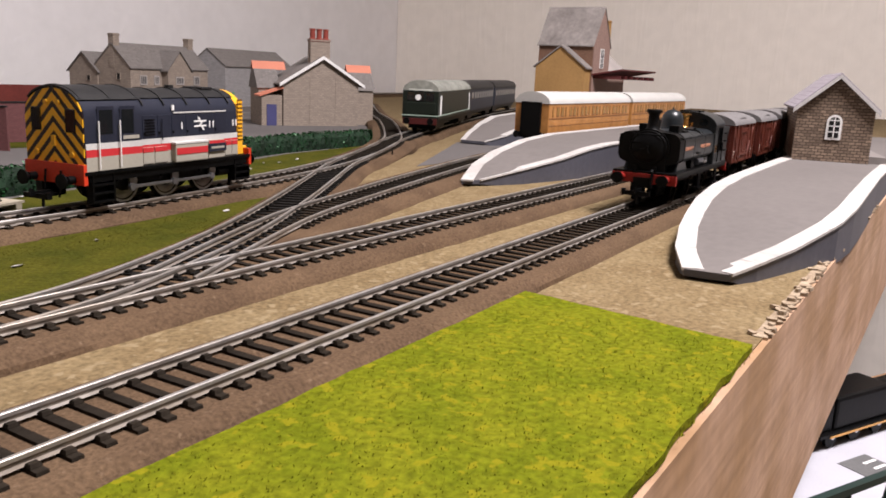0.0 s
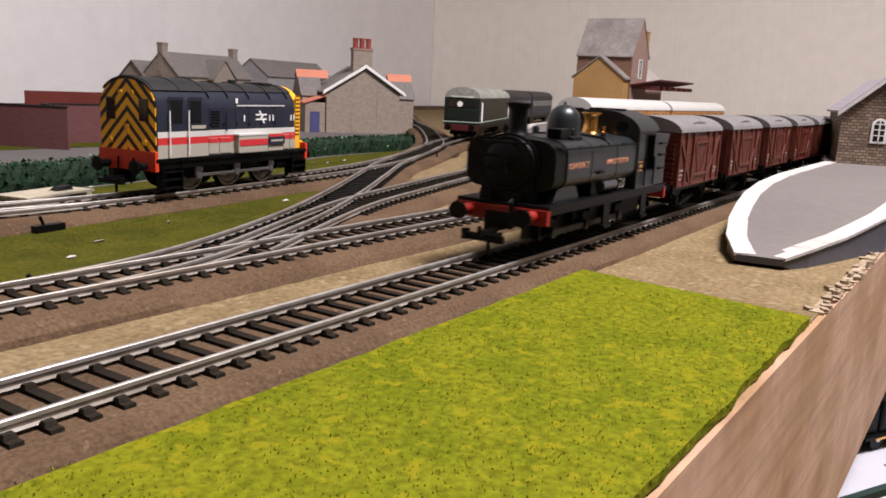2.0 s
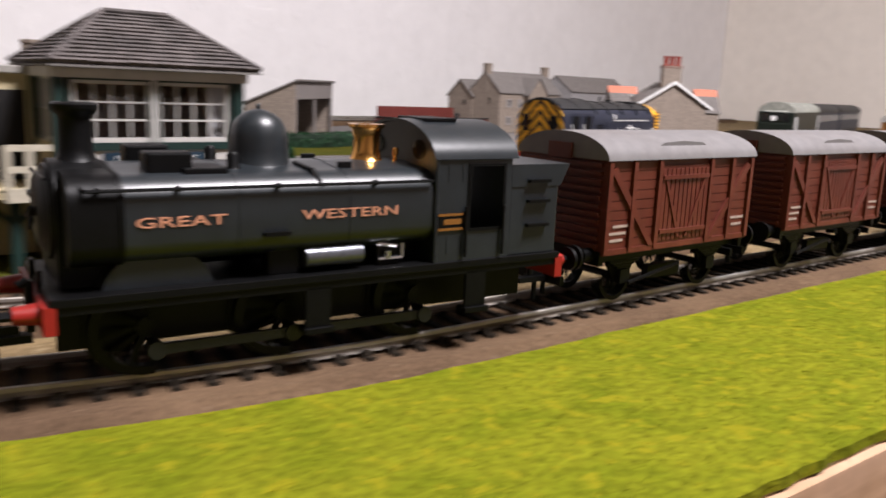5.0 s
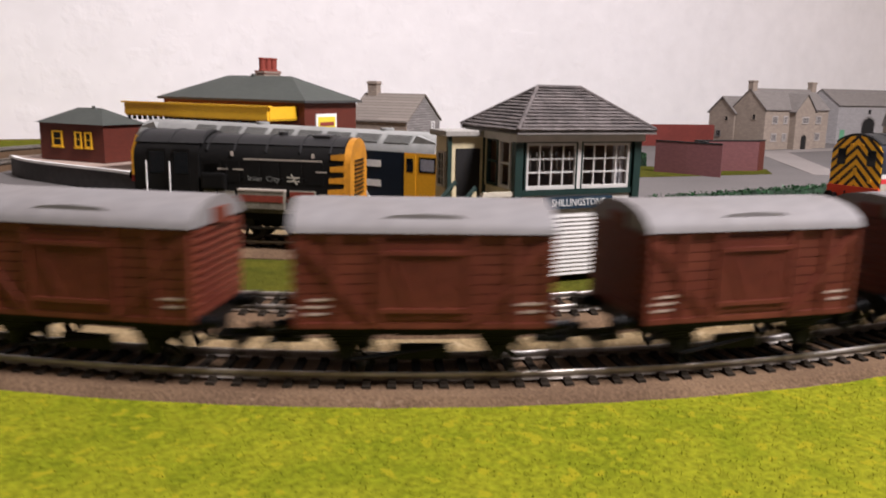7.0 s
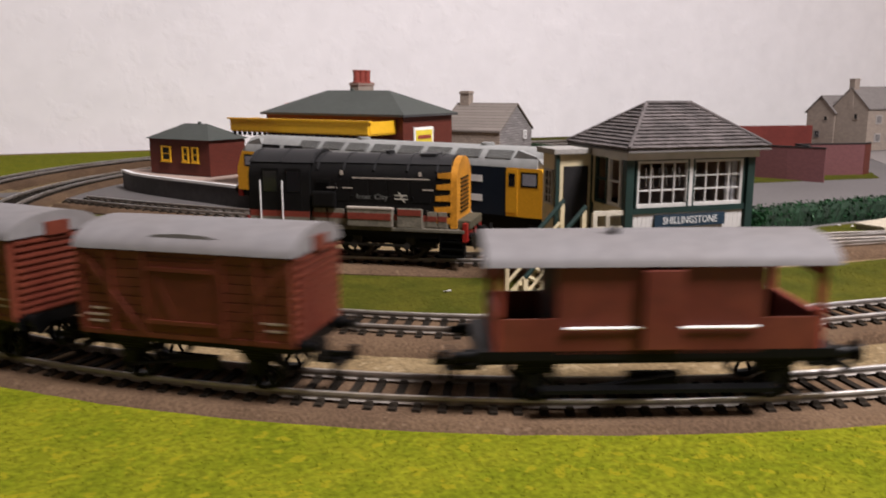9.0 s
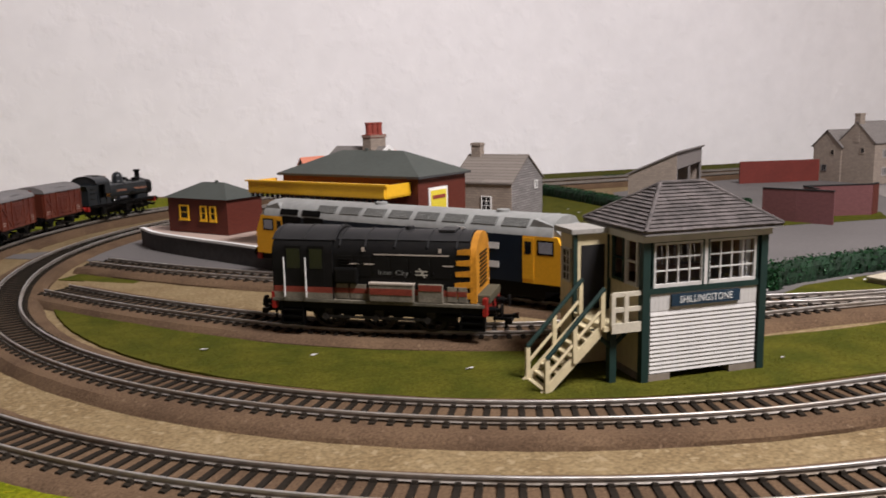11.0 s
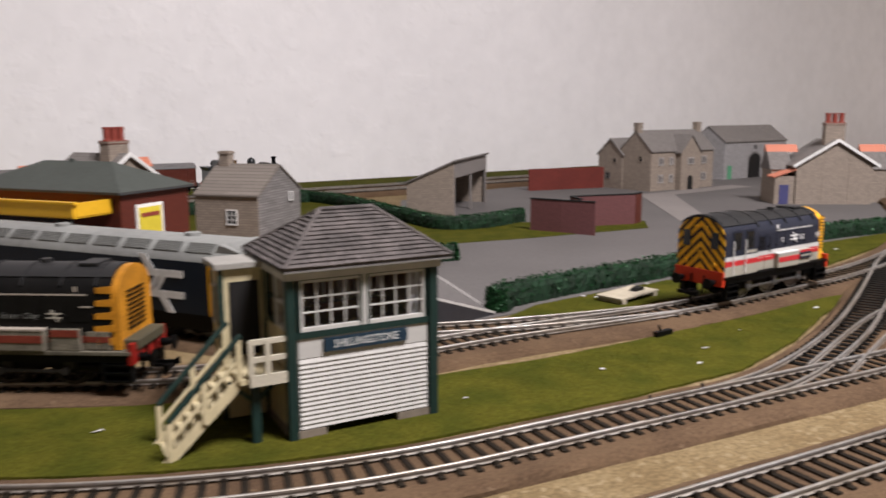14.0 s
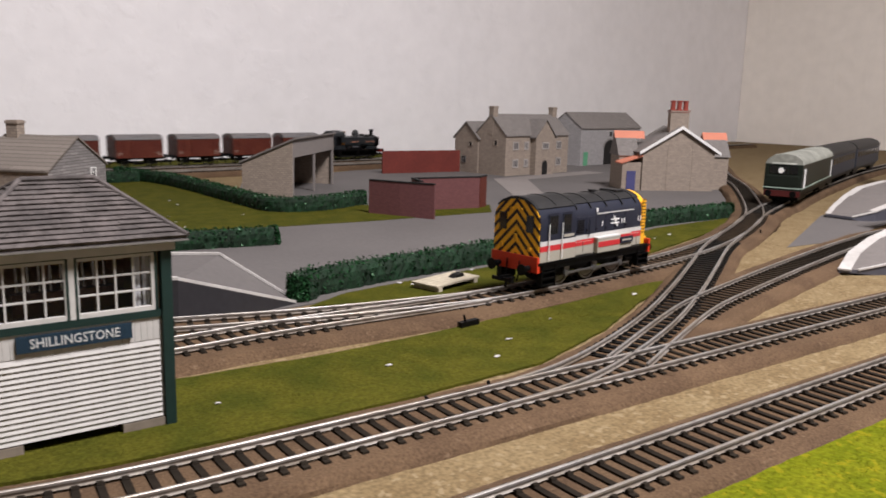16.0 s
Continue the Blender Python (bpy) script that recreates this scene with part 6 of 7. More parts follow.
        # hood doors with their edges and hinges
        for x0, x1 in ((33, 41), (42, 50), (51, 59.6), (60.4, 68.6), (69.4, 79.4), (80.2, 89.6)):
            d = part("hood_door", box(bm_new(), x0, x1, min(s * 14.7, s * 15.0), max(s * 14.7, s * 15.0), 27.6, 37.6, 0.1), body, hood)
            part("door_hinge", box(bm_new(), x0 + 0.3, x0 + 1.2, min(s * 15.0, s * 15.35), max(s * 15.0, s * 15.35), 29.4, 30.4), BLACK, d)
        b = bm_new()
        for k in range(6):
            box(b, 34, 40, min(s * 15.0, s * 15.3), max(s * 15.0, s * 15.3), 29 + k * 1.3, 29.5 + k * 1.3)
        part("side_grille", b, BLACK, hood)
        part("hood_rail", rod(bm_new(), (44, s * 15.9, 26.6), (44, s * 15.9, 36), 0.3, 6), body, hood)
        # outside frames, springs and steps
        b = prism(bm_new(), [(3, 14.4), (103, 14.4), (103, 9.6), (85, 8.0), (81, 5.6), (75, 5.6), (72, 7.6), (58, 7.6), (55, 5.6), (49, 5.6), (46, 7.6), (32, 7.6), (29, 5.6), (23, 5.6), (19, 8.0), (3, 9.6)], "y", min(s * 10.6, s * 11.6), max(s * 10.6, s * 11.6))
        part("outside_frame", b, BLACK, t)
        part("valance", box(bm_new(), 2, 104, min(s * 15.2, s * 16.0), max(s * 15.2, s * 16.0), 11.4, 14.4), BLACK, t)
        for xx in (26, 52, 78):
            b = bm_new()
            for j in range(3):
                box(b, xx - 6 + j * 1.4, xx + 6 - j * 1.4, min(s * 11.6, s * 12.6), max(s * 11.6, s * 12.6), 10 + j * 0.8, 10.7 + j * 0.8)
            part("leaf_spring", b, BLACK, t)
        part("step", ladder(3, 15, min(s * 12.6, s * 16.4), max(s * 12.6, s * 16.4), 2.6, 14.4), BLACK, t)
        part("step", ladder(94, 106, min(s * 12.6, s * 16.4), max(s * 12.6, s * 16.4), 3.2, 14.4), BLACK, t)
        part("air_tank", rod(bm_new(), (84, s * 12, 8.5), (92, s * 12, 8.5), 2.4, 14), BLACK, t, smooth=True)
        part("guard_iron", box(bm_new(), 99, 100.4, min(s * 7.6, s * 9), max(s * 7.6, s * 9), 1, 9), BLACK, t)
    # yellow nose with the radiator
    nose = part("nose", prism(bm_new(), [(-15, 16.4), (15, 16.4), (15, 37.4)] + arc(0, 37.4, 15, 0, 180, 18, 11.1)[1:], "x", 97.6 if blue else 99, 102), nose_m, t, "yellow hood end", smooth=True)
    if blue:
        for k in range(10):
            b = box(bm_new(), 102, 102.6, -9, 9, 24 + k * 2, 25.2 + k * 2)
            for s in (-1, 1):
                box(b, 97.8, 101.6, s * 15.15 - 0.3, s * 15.15 + 0.3, 24 + k * 2, 25 + k * 2)
            part("grille_bar", b, NOSE, nose)
        b = bm_new()
        for s in (-1, 1):
            box(b, 97.9, 101.7, s * 15.02 - 0.06, s * 15.02 + 0.06, 23.2, 44)
        part("grille_back", b, mat("grille_shade", (0.16, 0.075, 0.008), 0.6), nose)
    else:
        for s in (-1, 1):
            for k in range(5):
                part("nose_bar", prism(bm_new(), [(91 + 0.5 * k, 18.4 + k * 5.2), (99.5, 18.4 + k * 5.2), (99.5, 21.4 + k * 5.2), (91 + 0.5 * k, 20.6 + k * 5.2)], "y", min(s * 14.8, s * 15.15), max(s * 14.8, s * 15.15)), nose_m, nose, "yellow warning bar")
        b = bm_new()
        for k in range(9):
            box(b, 102, 102.5, -8, 8, 23 + k * 1.9, 23.7 + k * 1.9)
        part("grille", b, BLACK, nose)
    part("front_box", box(bm_new(), 100, 108, -13, 13, 15.9, 20, 0.5), NOSE if blue else mat("olive_grime", (0.07, 0.06, 0.035), 0.7), t)
    for xb, s in ((-1.5, -1), (107, 1)):
        part("buffer_beam", box(bm_new(), min(xb, xb - s * 2), max(xb, xb - s * 2), -16.6, 16.6, 10.6, 19), RED_NEW if blue else RED_BEAM, t, "red buffer beam")
        buffers(t, xb, s, 10.8, 12.6)
        coupling(t, xb, s)
        for k in (-4.6, 4.2):
            b = rod(bm_new(), (xb + s * 0.6, k, 16), (xb + s * 1.4, k, 8), 0.5, 6)
            rod(b, (xb + s * 1.4, k, 8), (xb + s * 1.2, k + 1, 5), 0.5, 6)
            part("air_hose", b, BLACK, t)
    r = 9.0
    for k in range(3):
        ws = wheelset(t, 26 + 26 * k, r, material=WHEEL if blue else mat("dirty_wheel", (0.012, 0.008, 0.0065), 0.55), spokes=10)
        if blue:
            for s in (-1, 1):
                b = lathe(bm_new(), [(8.0, 9.5), (8.95, 9.5), (8.95, 9.9), (8.0, 9.9), (8.0, 9.5)], seg=28)
                b.transform(Matrix.Rotation(-s * math.pi / 2, 4, "X"))
                part("tyre", b, BRIGHT, ws, "bright steel tyre", smooth=False)
    for s in (-1, 1):
        steel = BRIGHT if blue else mat("dirty_rod", (0.02, 0.017, 0.015), 0.55)
        b = box(bm_new(), 24.6, 79.4, min(s * 14.2, s * 14.9), max(s * 14.2, s * 14.9), 6.6, 7.9, 0.15)
        rd = part("coupling_rod", b, steel, t, "bright steel coupling rod" if blue else "")
        for k in range(3):
            xx = 26 + 26 * k
            b = rod(bm_new(), (xx, s * 13.8, 7.2), (xx, s * 15.4, 7.2), 1.6, 14)
            part("rod_boss", b, steel, rd, smooth=True)
            b = rod(bm_new(), (xx + 1.6, s * 12.6, 9.6), (xx + 1.6, s * 14.0, 9.6), 2.3, 14)
            part("crank", b, steel, rd, smooth=True)
    return t


def loco_roof(t, L, w, z_eave, top, m, n=14, name="roof"):
    return part(name, prism(bm_new(), arc(0, z_eave, w, 0, 180, n, top - z_eave), "x", -L / 2, L / 2), m, t, smooth=True)


def main_line_diesel():
    """Big blue and yellow six-axle diesel behind the shunter."""
    t = thing("diesel_locomotive", -294, 172, RT, -59, "large blue diesel locomotive with yellow cab ends", "locomotive")
    L = 236
    part("body_side", box(bm_new(), -L / 2 + 26, L / 2 - 26, -17, 17, 12, 38), BLUE, t)
    part("skirt", box(bm_new(), -L / 2 + 2, L / 2 - 2, -15.5, 15.5, 8, 12), BLACK, t)
    part("roof", prism(bm_new(), [(-17, 37.9), (17, 37.9), (16, 42), (11, 46.5), (5, 48), (-5, 48), (-11, 46.5), (-16, 42)], "x", -L / 2 + 8, L / 2 - 8), GREYROOF, t, "pale grey roof", smooth=True)
    for s in (-1, 1):
        b = bm_new()
        prism(b, [(s * (L / 2 - 26), 12), (s * L / 2, 12), (s * L / 2, 27), (s * (L / 2 - 5), 38), (s * (L / 2 - 26), 38)], "y", -17, 17)
        c = part("cab", b, NOSE, t, "yellow cab end")
        part("cab_roof", prism(bm_new(), [(s * (L / 2 - 26), 37.9), (s * (L / 2 - 3), 37.9), (s * (L / 2 - 9), 44), (s * (L / 2 - 20), 47)], "y", -15, 15), GREYROOF, c)
        part("red_beam", box(bm_new(), min(s * (L / 2 - 3), s * (L / 2 + 1)), max(s * (L / 2 - 3), s * (L / 2 + 1)), -16.5, 16.5, 7.5, 12), RED_BEAM, c)
        buffers(t, s * L / 2, s, 11, 11)
        for q in (-1, 1):
            fr = stripe(c, "cab_window", min(s * (L / 2 - 7), s * (L / 2 - 17)), max(s * (L / 2 - 7), s * (L / 2 - 17)), q * 17, 28, 36, BLACK, 0.15)
            stripe(fr, "window_pane", min(s * (L / 2 - 8), s * (L / 2 - 16)), max(s * (L / 2 - 8), s * (L / 2 - 16)), q * 17.1, 29, 35, mat("grey_glass", (0.3, 0.31, 0.36), 0.15), 0.15)
            d = stripe(c, "cab_door", min(s * (L / 2 - 19), s * (L / 2 - 26)), max(s * (L / 2 - 19), s * (L / 2 - 26)), q * 17, 14, 37, NOSE, 0.25)
            stripe(d, "door_window", min(s * (L / 2 - 20.5), s * (L / 2 - 24.5)), max(s * (L / 2 - 20.5), s * (L / 2 - 24.5)), q * 17.2, 28, 35, GLASS_D, 0.15)
        for q in (-1, 1):
            stripe_f = part("front_window", box(bm_new(), -0.3, 0.3, q * 8 - 6, q * 8 + 6, -4, 4), GLASS_D, c)
            stripe_f.matrix_basis = pose(s * (L / 2 - 2.3) * MM, 0, 32.8 * MM, 0, -s * 24.5, 0)
        bg = part("bogie", box(bm_new(), min(s * 52, s * 104), max(s * 52, s * 104), -13.5, 13.5, 3, 8.2, 0.5), BLACK, t)
        for k in (60, 78, 96):
            wheelset(bg, s * k, 7.0, material=BLACK, spokes=6)
    part("fuel_tank", box(bm_new(), -40, 40, -14, 14, 3, 8.2, 0.6), BLACK, t)
    for q in (-1, 1):
        arrows(t, L / 2 - 60, q * 17.1, 26, 24, WHITE)
        for k in range(8):
            x0 = -62 + k * 20
            pan = part("roof_louvre", prism(bm_new(), [(q * 15.9, 42.2), (q * 11.4, 46.3), (q * 11.6, 46.7), (q * 16.1, 42.6)], "x", x0, x0 + 16), mat("louvre_shade", (0.1, 0.102, 0.095), 0.75), t, "ribbed grey roof louvre")
            for j in range(6):
                yy, zz = q * (15.7 - j * 0.78), 42.7 + j * 0.72
                part("louvre_slat", box(bm_new(), x0 + 0.5, x0 + 15.5, yy - 0.25, yy + 0.25, zz - 0.1, zz + 0.4), GREYROOF, pan)
        for x0 in (-94, -74):
            part("roof_window", prism(bm_new(), [(q * 16.6, 39.4), (q * 15.6, 43), (q * 16.0, 43.3), (q * 17.0, 39.7)], "x", x0, x0 + 16), BLACK, t, "black roof grille")
        for k in range(2):
            stripe(t, "side_grille", -92 + k * 20, -75 + k * 20, q * 17, 33, 38.6, BLACK, 0.3)
    for x in (-20, 70):
        part("exhaust_cover", rod(bm_new(), (x, 0, 47.5), (x, 0, 49.5), 4, 14), GREYROOF, t, smooth=True)


def green_diesel():
    t = thing("diesel_locomotive", 637, 115, RT, 14, "dark green diesel with grey roof and white head disc", "locomotive")
    L = 206
    part("body_side", box(bm_new(), -L / 2, L / 2, -17, 17, 12, 38, 0.8), BRG, t)
    part("roof", prism(bm_new(), [(-17, 38), (17, 38), (15.5, 42), (10, 46), (4, 47.4), (-4, 47.4), (-10, 46), (-15.5, 42)], "x", -L / 2 + 1, L / 2 - 1), mat("weathered_pale_roof", (0.27, 0.275, 0.24), 0.75, vary=0.2, grain=40, bump=0.2), t, smooth=True)
    part("head_disc", rod(bm_new(), (-L / 2 - 1.2, 2, 32), (-L / 2 - 0.4, 2, 32), 2.6, 20), WHITE, t, "white head disc")
    part("nose_plate", box(bm_new(), -L / 2 - 0.6, -L / 2 + 1, -14.5, 14.5, 16.5, 27.5, 0.8), BRG, t)
    part("roof_dome", prism(bm_new(), [(-L / 2 - 0.6, 38), (-L / 2 + 16, 38), (-L / 2 + 16, 46.6), (-L / 2 + 5, 43.6)], "y", -11, 11), mat("weathered_pale_roof", (0.27, 0.275, 0.24), 0.75), t)
    for y in (-9, 0, 9):
        part("cab_window", box(bm_new(), -L / 2 - 0.4, -L / 2 + 0.5, y - 3.6, y + 3.6, 29, 36.5), GLASS_D, t)
    part("waist_line", box(bm_new(), -L / 2 - 0.35, L / 2, -17.3, 17.3, 15, 16), mat("pale_green_line", (0.35, 0.45, 0.38), 0.5), t, "pale waist line")
    part("buffer_beam", box(bm_new(), -L / 2 - 1, -L / 2 + 2, -16, 16, 7.5, 13), mat("dull_dark_red", (0.07, 0.007, 0.006), 0.6, vary=0.15), t, "red buffer beam")
    buffers(t, -L / 2 - 1, -1, 11, 10.5)
    for s in (-1, 1):
        for xx in (-95, -91, 88):
            part("handrail", rod(bm_new(), (xx, s * 17.6, 16), (xx, s * 17.6, 34), 0.5, 6), WHITE, t)
        stripe(t, "cab_door", -94, -87, s * 17, 14, 37, BRG, 0.2)
        bg = part("bogie", box(bm_new(), min(s * 45, s * 92), max(s * 45, s * 92), -13, 13, 3, 8, 0.5), BLACK, t)
        for k in (52, 85):
            wheelset(bg, s * k, 7, material=BLACK, spokes=6)
    part("underframe", box(bm_new(), -L / 2 + 3, L / 2 - 3, -15, 15, 8, 12), BLACK, t)
    t.scale = (1.12, 1.12, 1.12)


def coach(x, y, rz, side_m, roof_m, label, teak=False, L=214):
    t = thing("railway_coach", x, y, RT, rz, label, "railway coach", "coaches")
    part("body_side", box(bm_new(), 0, L, -16.5, 16.5, 12.5, 39, 0.5), side_m, t)
    part("roof", prism(bm_new(), arc(0, 38.8, 17.2, 0, 180, 16, 10.2), "x", -0.6, L + 0.6), roof_m, t, smooth=True)
    part("underframe", box(bm_new(), 2, L - 2, -14, 14, 8, 12.4), BLACK, t)
    part("gangway", box(bm_new(), -3.5, 0, -9.5, 9.5, 10, 40, 0.4), BLACK, t, "black corridor connection")
    buffers(t, 0, -1, 11.5, 11)
    for s in (28, L - 28):
        bg = part("bogie", box(bm_new(), s - 18, s + 18, -12.5, 12.5, 3, 7.8, 0.4), BLACK, t)
        for k in (-12, 12):
            wheelset(bg, s + k, 6.3, material=BLACK, spokes=6)
    for q in (-1, 1):
        if teak:
            for k in range(21):
                x0 = 7 + k * 9.6
                w = stripe(t, "window", x0, x0 + (6.4 if k % 3 else 3.2), q * 16.5, 27, 36, TEAK_D, 0.2)
                stripe(w, "window_pane", x0 + 0.7, x0 + (5.7 if k % 3 else 2.5), q * 16.7, 28, 35, mat("amber_glass", (0.3, 0.17, 0.05), 0.2), 0.12)
            stripe(t, "waist_strip", 1, L - 1, q * 16.5, 25, 26, TEAK_D, 0.2)
            stripe(t, "lower_strip", 1, L - 1, q * 16.5, 19, 19.4, TEAK_D, 0.2)
        else:
            for k in range(9):
                stripe(t, "window", 12 + k * 22, 26 + k * 22, q * 16.5, 27, 35, GLASS_D, 0.15)
    return t


def pannier_tank():
    t = thing("steam_locomotive", 0, 0, RT, 0, "dark green pannier tank steam locomotive with brass safety valve cover", "locomotive")
    part("footplate", box(bm_new(), -56, 51, -16.6, 16.6, 15.2, 17, 0.2), BLACK, t)
    for s in (-1, 1):
        part("valance", box(bm_new(), -55, 50, min(s * 15.6, s * 16.2), max(s * 15.6, s * 16.2), 13.6, 15.2), BLACK, t)
        part("side_frame", box(bm_new(), -52, 49, min(s * 6.4, s * 7.2), max(s * 6.4, s * 7.2), 5, 15.2), BLACK, t)
    for s, e in ((-1, 55), (1, 50)):
        part("buffer_beam", box(bm_new(), min(s * e, s * (e + 2)), max(s * e, s * (e + 2)), -16.6, 16.6, 10.2, 15.6), RED_BEAM, t, "red buffer beam")
        for k in (-1, 1):
            bs = part("buffer_stock", rod(bm_new(), (s * (e + 2), k * 11.4, 13.2), (s * (e + 6), k * 11.4, 13.2), 2.2, 12, 1.7), RED_BEAM, t, "red buffer stock", smooth=True)
            b = rod(bm_new(), (s * (e + 6), k * 11.4, 13.2), (s * (e + 8), k * 11.4, 13.2), 1.0, 8)
            rod(b, (s * (e + 8), k * 11.4, 13.2), (s * (e + 8.9), k * 11.4, 13.2), 3.2, 16)
            part("buffer_head", b, BLACK, bs, smooth=True)
        coupling(t, s * (e + 2), s)
        for k in (-5, 5):
            part("lamp_iron", box(bm_new(), s * (e + 1) - 0.4, s * (e + 1) + 0.4, k - 1, k + 1, 15, 20), BLACK, t)
        b = rod(bm_new(), (s * (e + 2.6), 4.5, 8), (s * (e + 2.6), 4.5, 18), 0.8, 8)
        rod(b, (s * (e + 2.6), 4.5, 18), (s * (e + 4.4), 4.5, 17), 0.8, 8)
        part("brake_pipe", b, BLACK, t)
        part("beam_plate", box(bm_new(), min(s * (e + 2), s * (e + 2.5)), max(s * (e + 2), s * (e + 2.5)), -5, 5, 8, 13.5), BLACK, t)
    # pannier tanks: rounded outline round the boiler; the foremost length is black
    def shell(g):
        half = arc(10.6, 26.0, 5.2 + g, -90, 0, 6, 4.6 + g) + arc(10.4, 33.4, 5.4 + g, 0, 90, 7, 5.2 + g) + [(5.5, 39.0 + g), (2.5, 39.7 + g)]
        return half + [(-u, v) for u, v in reversed(half)]
    tank = part("pannier_tank", prism(bm_new(), shell(0), "x", -22, 39.4), GWR, t, "dark green side tanks", smooth=True)
    part("tank_front", prism(bm_new(), shell(0.12), "x", 39.4, 47.4), BLACK, tank, "black tank ends", smooth=True)
    part("tank_bead", prism(bm_new(), shell(0.4), "x", 38.9, 39.6), BLACK, tank, smooth=True)
    for xx in (-3, 19):
        part("tank_seam", prism(bm_new(), shell(0.14), "x", xx, xx + 0.4), GWR, tank, smooth=True)
    b = prism(bm_new(), arc(0, 30.4, 10.6, -30, 210, 26, 10.4) + [(-9.6, 17), (9.6, 17)], "x", 40, 48.4)
    part("smokebox", b, BLACK, t, "black smokebox", smooth=True)
    b = bm_new()
    rod(b, (48.3, 0, 30.4), (49.2, 0, 30.4), 9.6, 30, 9.2)
    rod(b, (49.2, 0, 30.4), (50.4, 0, 30.4), 8.2, 30, 6.4)
    rod(b, (50.3, 0, 30.4), (51.6, 0, 30.4), 1.0, 8)
    for q in (-2.4, 2.4):
        box(b, 49.6, 50.6, -9.6, -3, 30.4 + q - 0.5, 30.4 + q + 0.5)
    rod(b, (51.2, 0, 30.4), (51.5, 1.6, 27.2), 0.4, 6)
    rod(b, (51.2, 0, 30.4), (51.5, -2.8, 29.2), 0.4, 6)
    part("smokebox_door", b, BLACK, t, smooth=True)
    b = rod(bm_new(), (49.8, -8.4, 37.6), (49.8, 8.4, 37.6), 0.35, 6)
    part("front_rail", b, BLACK, t)
    part("firebox", box(bm_new(), -22, 6, -9, 9, 14, 24), BLACK, t)
    part("boiler_bottom", rod(bm_new(), (6, 0, 27), (40, 0, 27), 9.2, 20), BLACK, t, smooth=True)
    part("chimney", lathe(bm_new(), [(5.0, -0.6), (3.9, 0.6), (3.2, 1.8), (2.9, 3.4), (2.75, 9.6), (2.9, 10.6), (3.7, 11.4), (4.0, 12.2), (4.0, 13.0), (3.5, 13.4), (2.5, 13.4), (2.3, 8)], (43.4, 0, 39.4), 24), BLACK, t, smooth=True)
    part("dome", lathe(bm_new(), [(6.8, -0.4), (6.1, 0.8), (5.8, 4), (5.75, 7), (5.3, 9.4), (4.4, 11.2), (3.0, 12.6), (1.3, 13.4), (0.5, 13.6), (0.45, 14.6), (0.2, 14.9)], (10, 0, 38.6), 28), GWR, t, "dark green dome", smooth=True)
    part("safety_valve_cover", lathe(bm_new(), [(4.3, 0), (3.4, 1), (2.9, 3), (2.8, 6.6), (3.2, 8.6), (3.9, 9.3), (3.9, 10), (2.4, 10), (2.2, 8)], (-14, 0, 38.9), 22), BRASS, t, "polished brass safety valve cover", smooth=True)
    for s in (-1, 1):
        part("tank_filler", box(bm_new(), 26, 34, s * 8 - 2.6, s * 8 + 2.6, 37.6, 43.0, 0.6), BLACK, tank)
        part("lifting_lug", box(bm_new(), -6, -3, s * 9 - 0.5, s * 9 + 0.5, 38, 40.2, 0.2), BLACK, tank)
        b = rod(bm_new(), (4, s * 4, 39.4), (4, s * 12.5, 38.8), 0.55, 8)
        rod(b, (4, s * 12.5, 38.8), (3, s * 15.2, 35.6), 0.55, 8)
        part("feed_pipe", b, BLACK, tank)
        part("clack_valve", lathe(bm_new(), [(1.6, 0), (1.2, 0.6), (1.2, 3.2), (0.7, 4)], (17.5, s * 7, 38.6), 12), BLACK, tank, smooth=True)
    part("top_feed", box(bm_new(), 20, 28, -12, 12, 37.6, 39.6, 0.3), BLACK, tank)
    # handrails along the tanks
    for s in (-1, 1):
        b = bm_new()
        rod(b, (-21, s * 16.4, 36.2), (45, s * 16.4, 36.2), 0.35, 6)
        for xx in (-8, 12, 30, 43):
            rod(b, (xx, s * 15.2, 36.2), (xx, s * 16.5, 36.2), 0.55, 6)
        rod(b, (45, s * 16.4, 36.2), (47, s * 9, 38), 0.35, 6)
        part("handrail", b, BLACK, tank)
        f = -90 if s < 0 else 90
        words("lettering", "GREAT", 2.9, side(-3 if s < 0 else 29.5, s * 15.92, 29.8, f), GOLD, tank, 1.75)
        words("lettering", "WESTERN", 2.9, side(28 if s < 0 else -3, s * 15.92, 29.8, f), GOLD, tank, 1.6)
        part("tank_step", box(bm_new(), 10, 15, min(s * 15.3, s * 17), max(s * 15.3, s * 17), 26, 26.8), BLACK, tank)
        # splasher, injector
        part("splasher", prism(bm_new(), arc(33, 14.6, 9.8, 13, 167, 18), "y", min(s * 7.4, s * 13.6), max(s * 7.4, s * 13.6)), GWR, t, "dark green wheel splasher")
        part("reservoir", rod(bm_new(), (-6, s * 13, 20.4), (6, s * 13, 20.4), 2.5, 18), mat("dull_steel_tank", (0.12, 0.125, 0.14), 0.32, metal=0.7), t, "dull steel cylinder", smooth=True)
        part("equipment_box", box(bm_new(), 7, 13, min(s * 9.4, s * 13.4), max(s * 9.4, s * 13.4), 17, 22.6, 0.2), BLACK, t)
        b = box(bm_new(), -15, -10, min(s * 11.4, s * 13.4), max(s * 11.4, s * 13.4), 17, 22.4)
        part("injector_body", b, BLACK, t)
        b = rod(bm_new(), (-15.4, s * 14, 18.6), (-10, s * 14, 18.6), 0.45, 6)
        rod(b, (-15.4, s * 14, 18.6), (-15.4, s * 14, 22), 0.45, 6)
        rod(b, (-14, s * 14, 21.4), (-9.6, s * 14, 22.2), 0.45, 6)
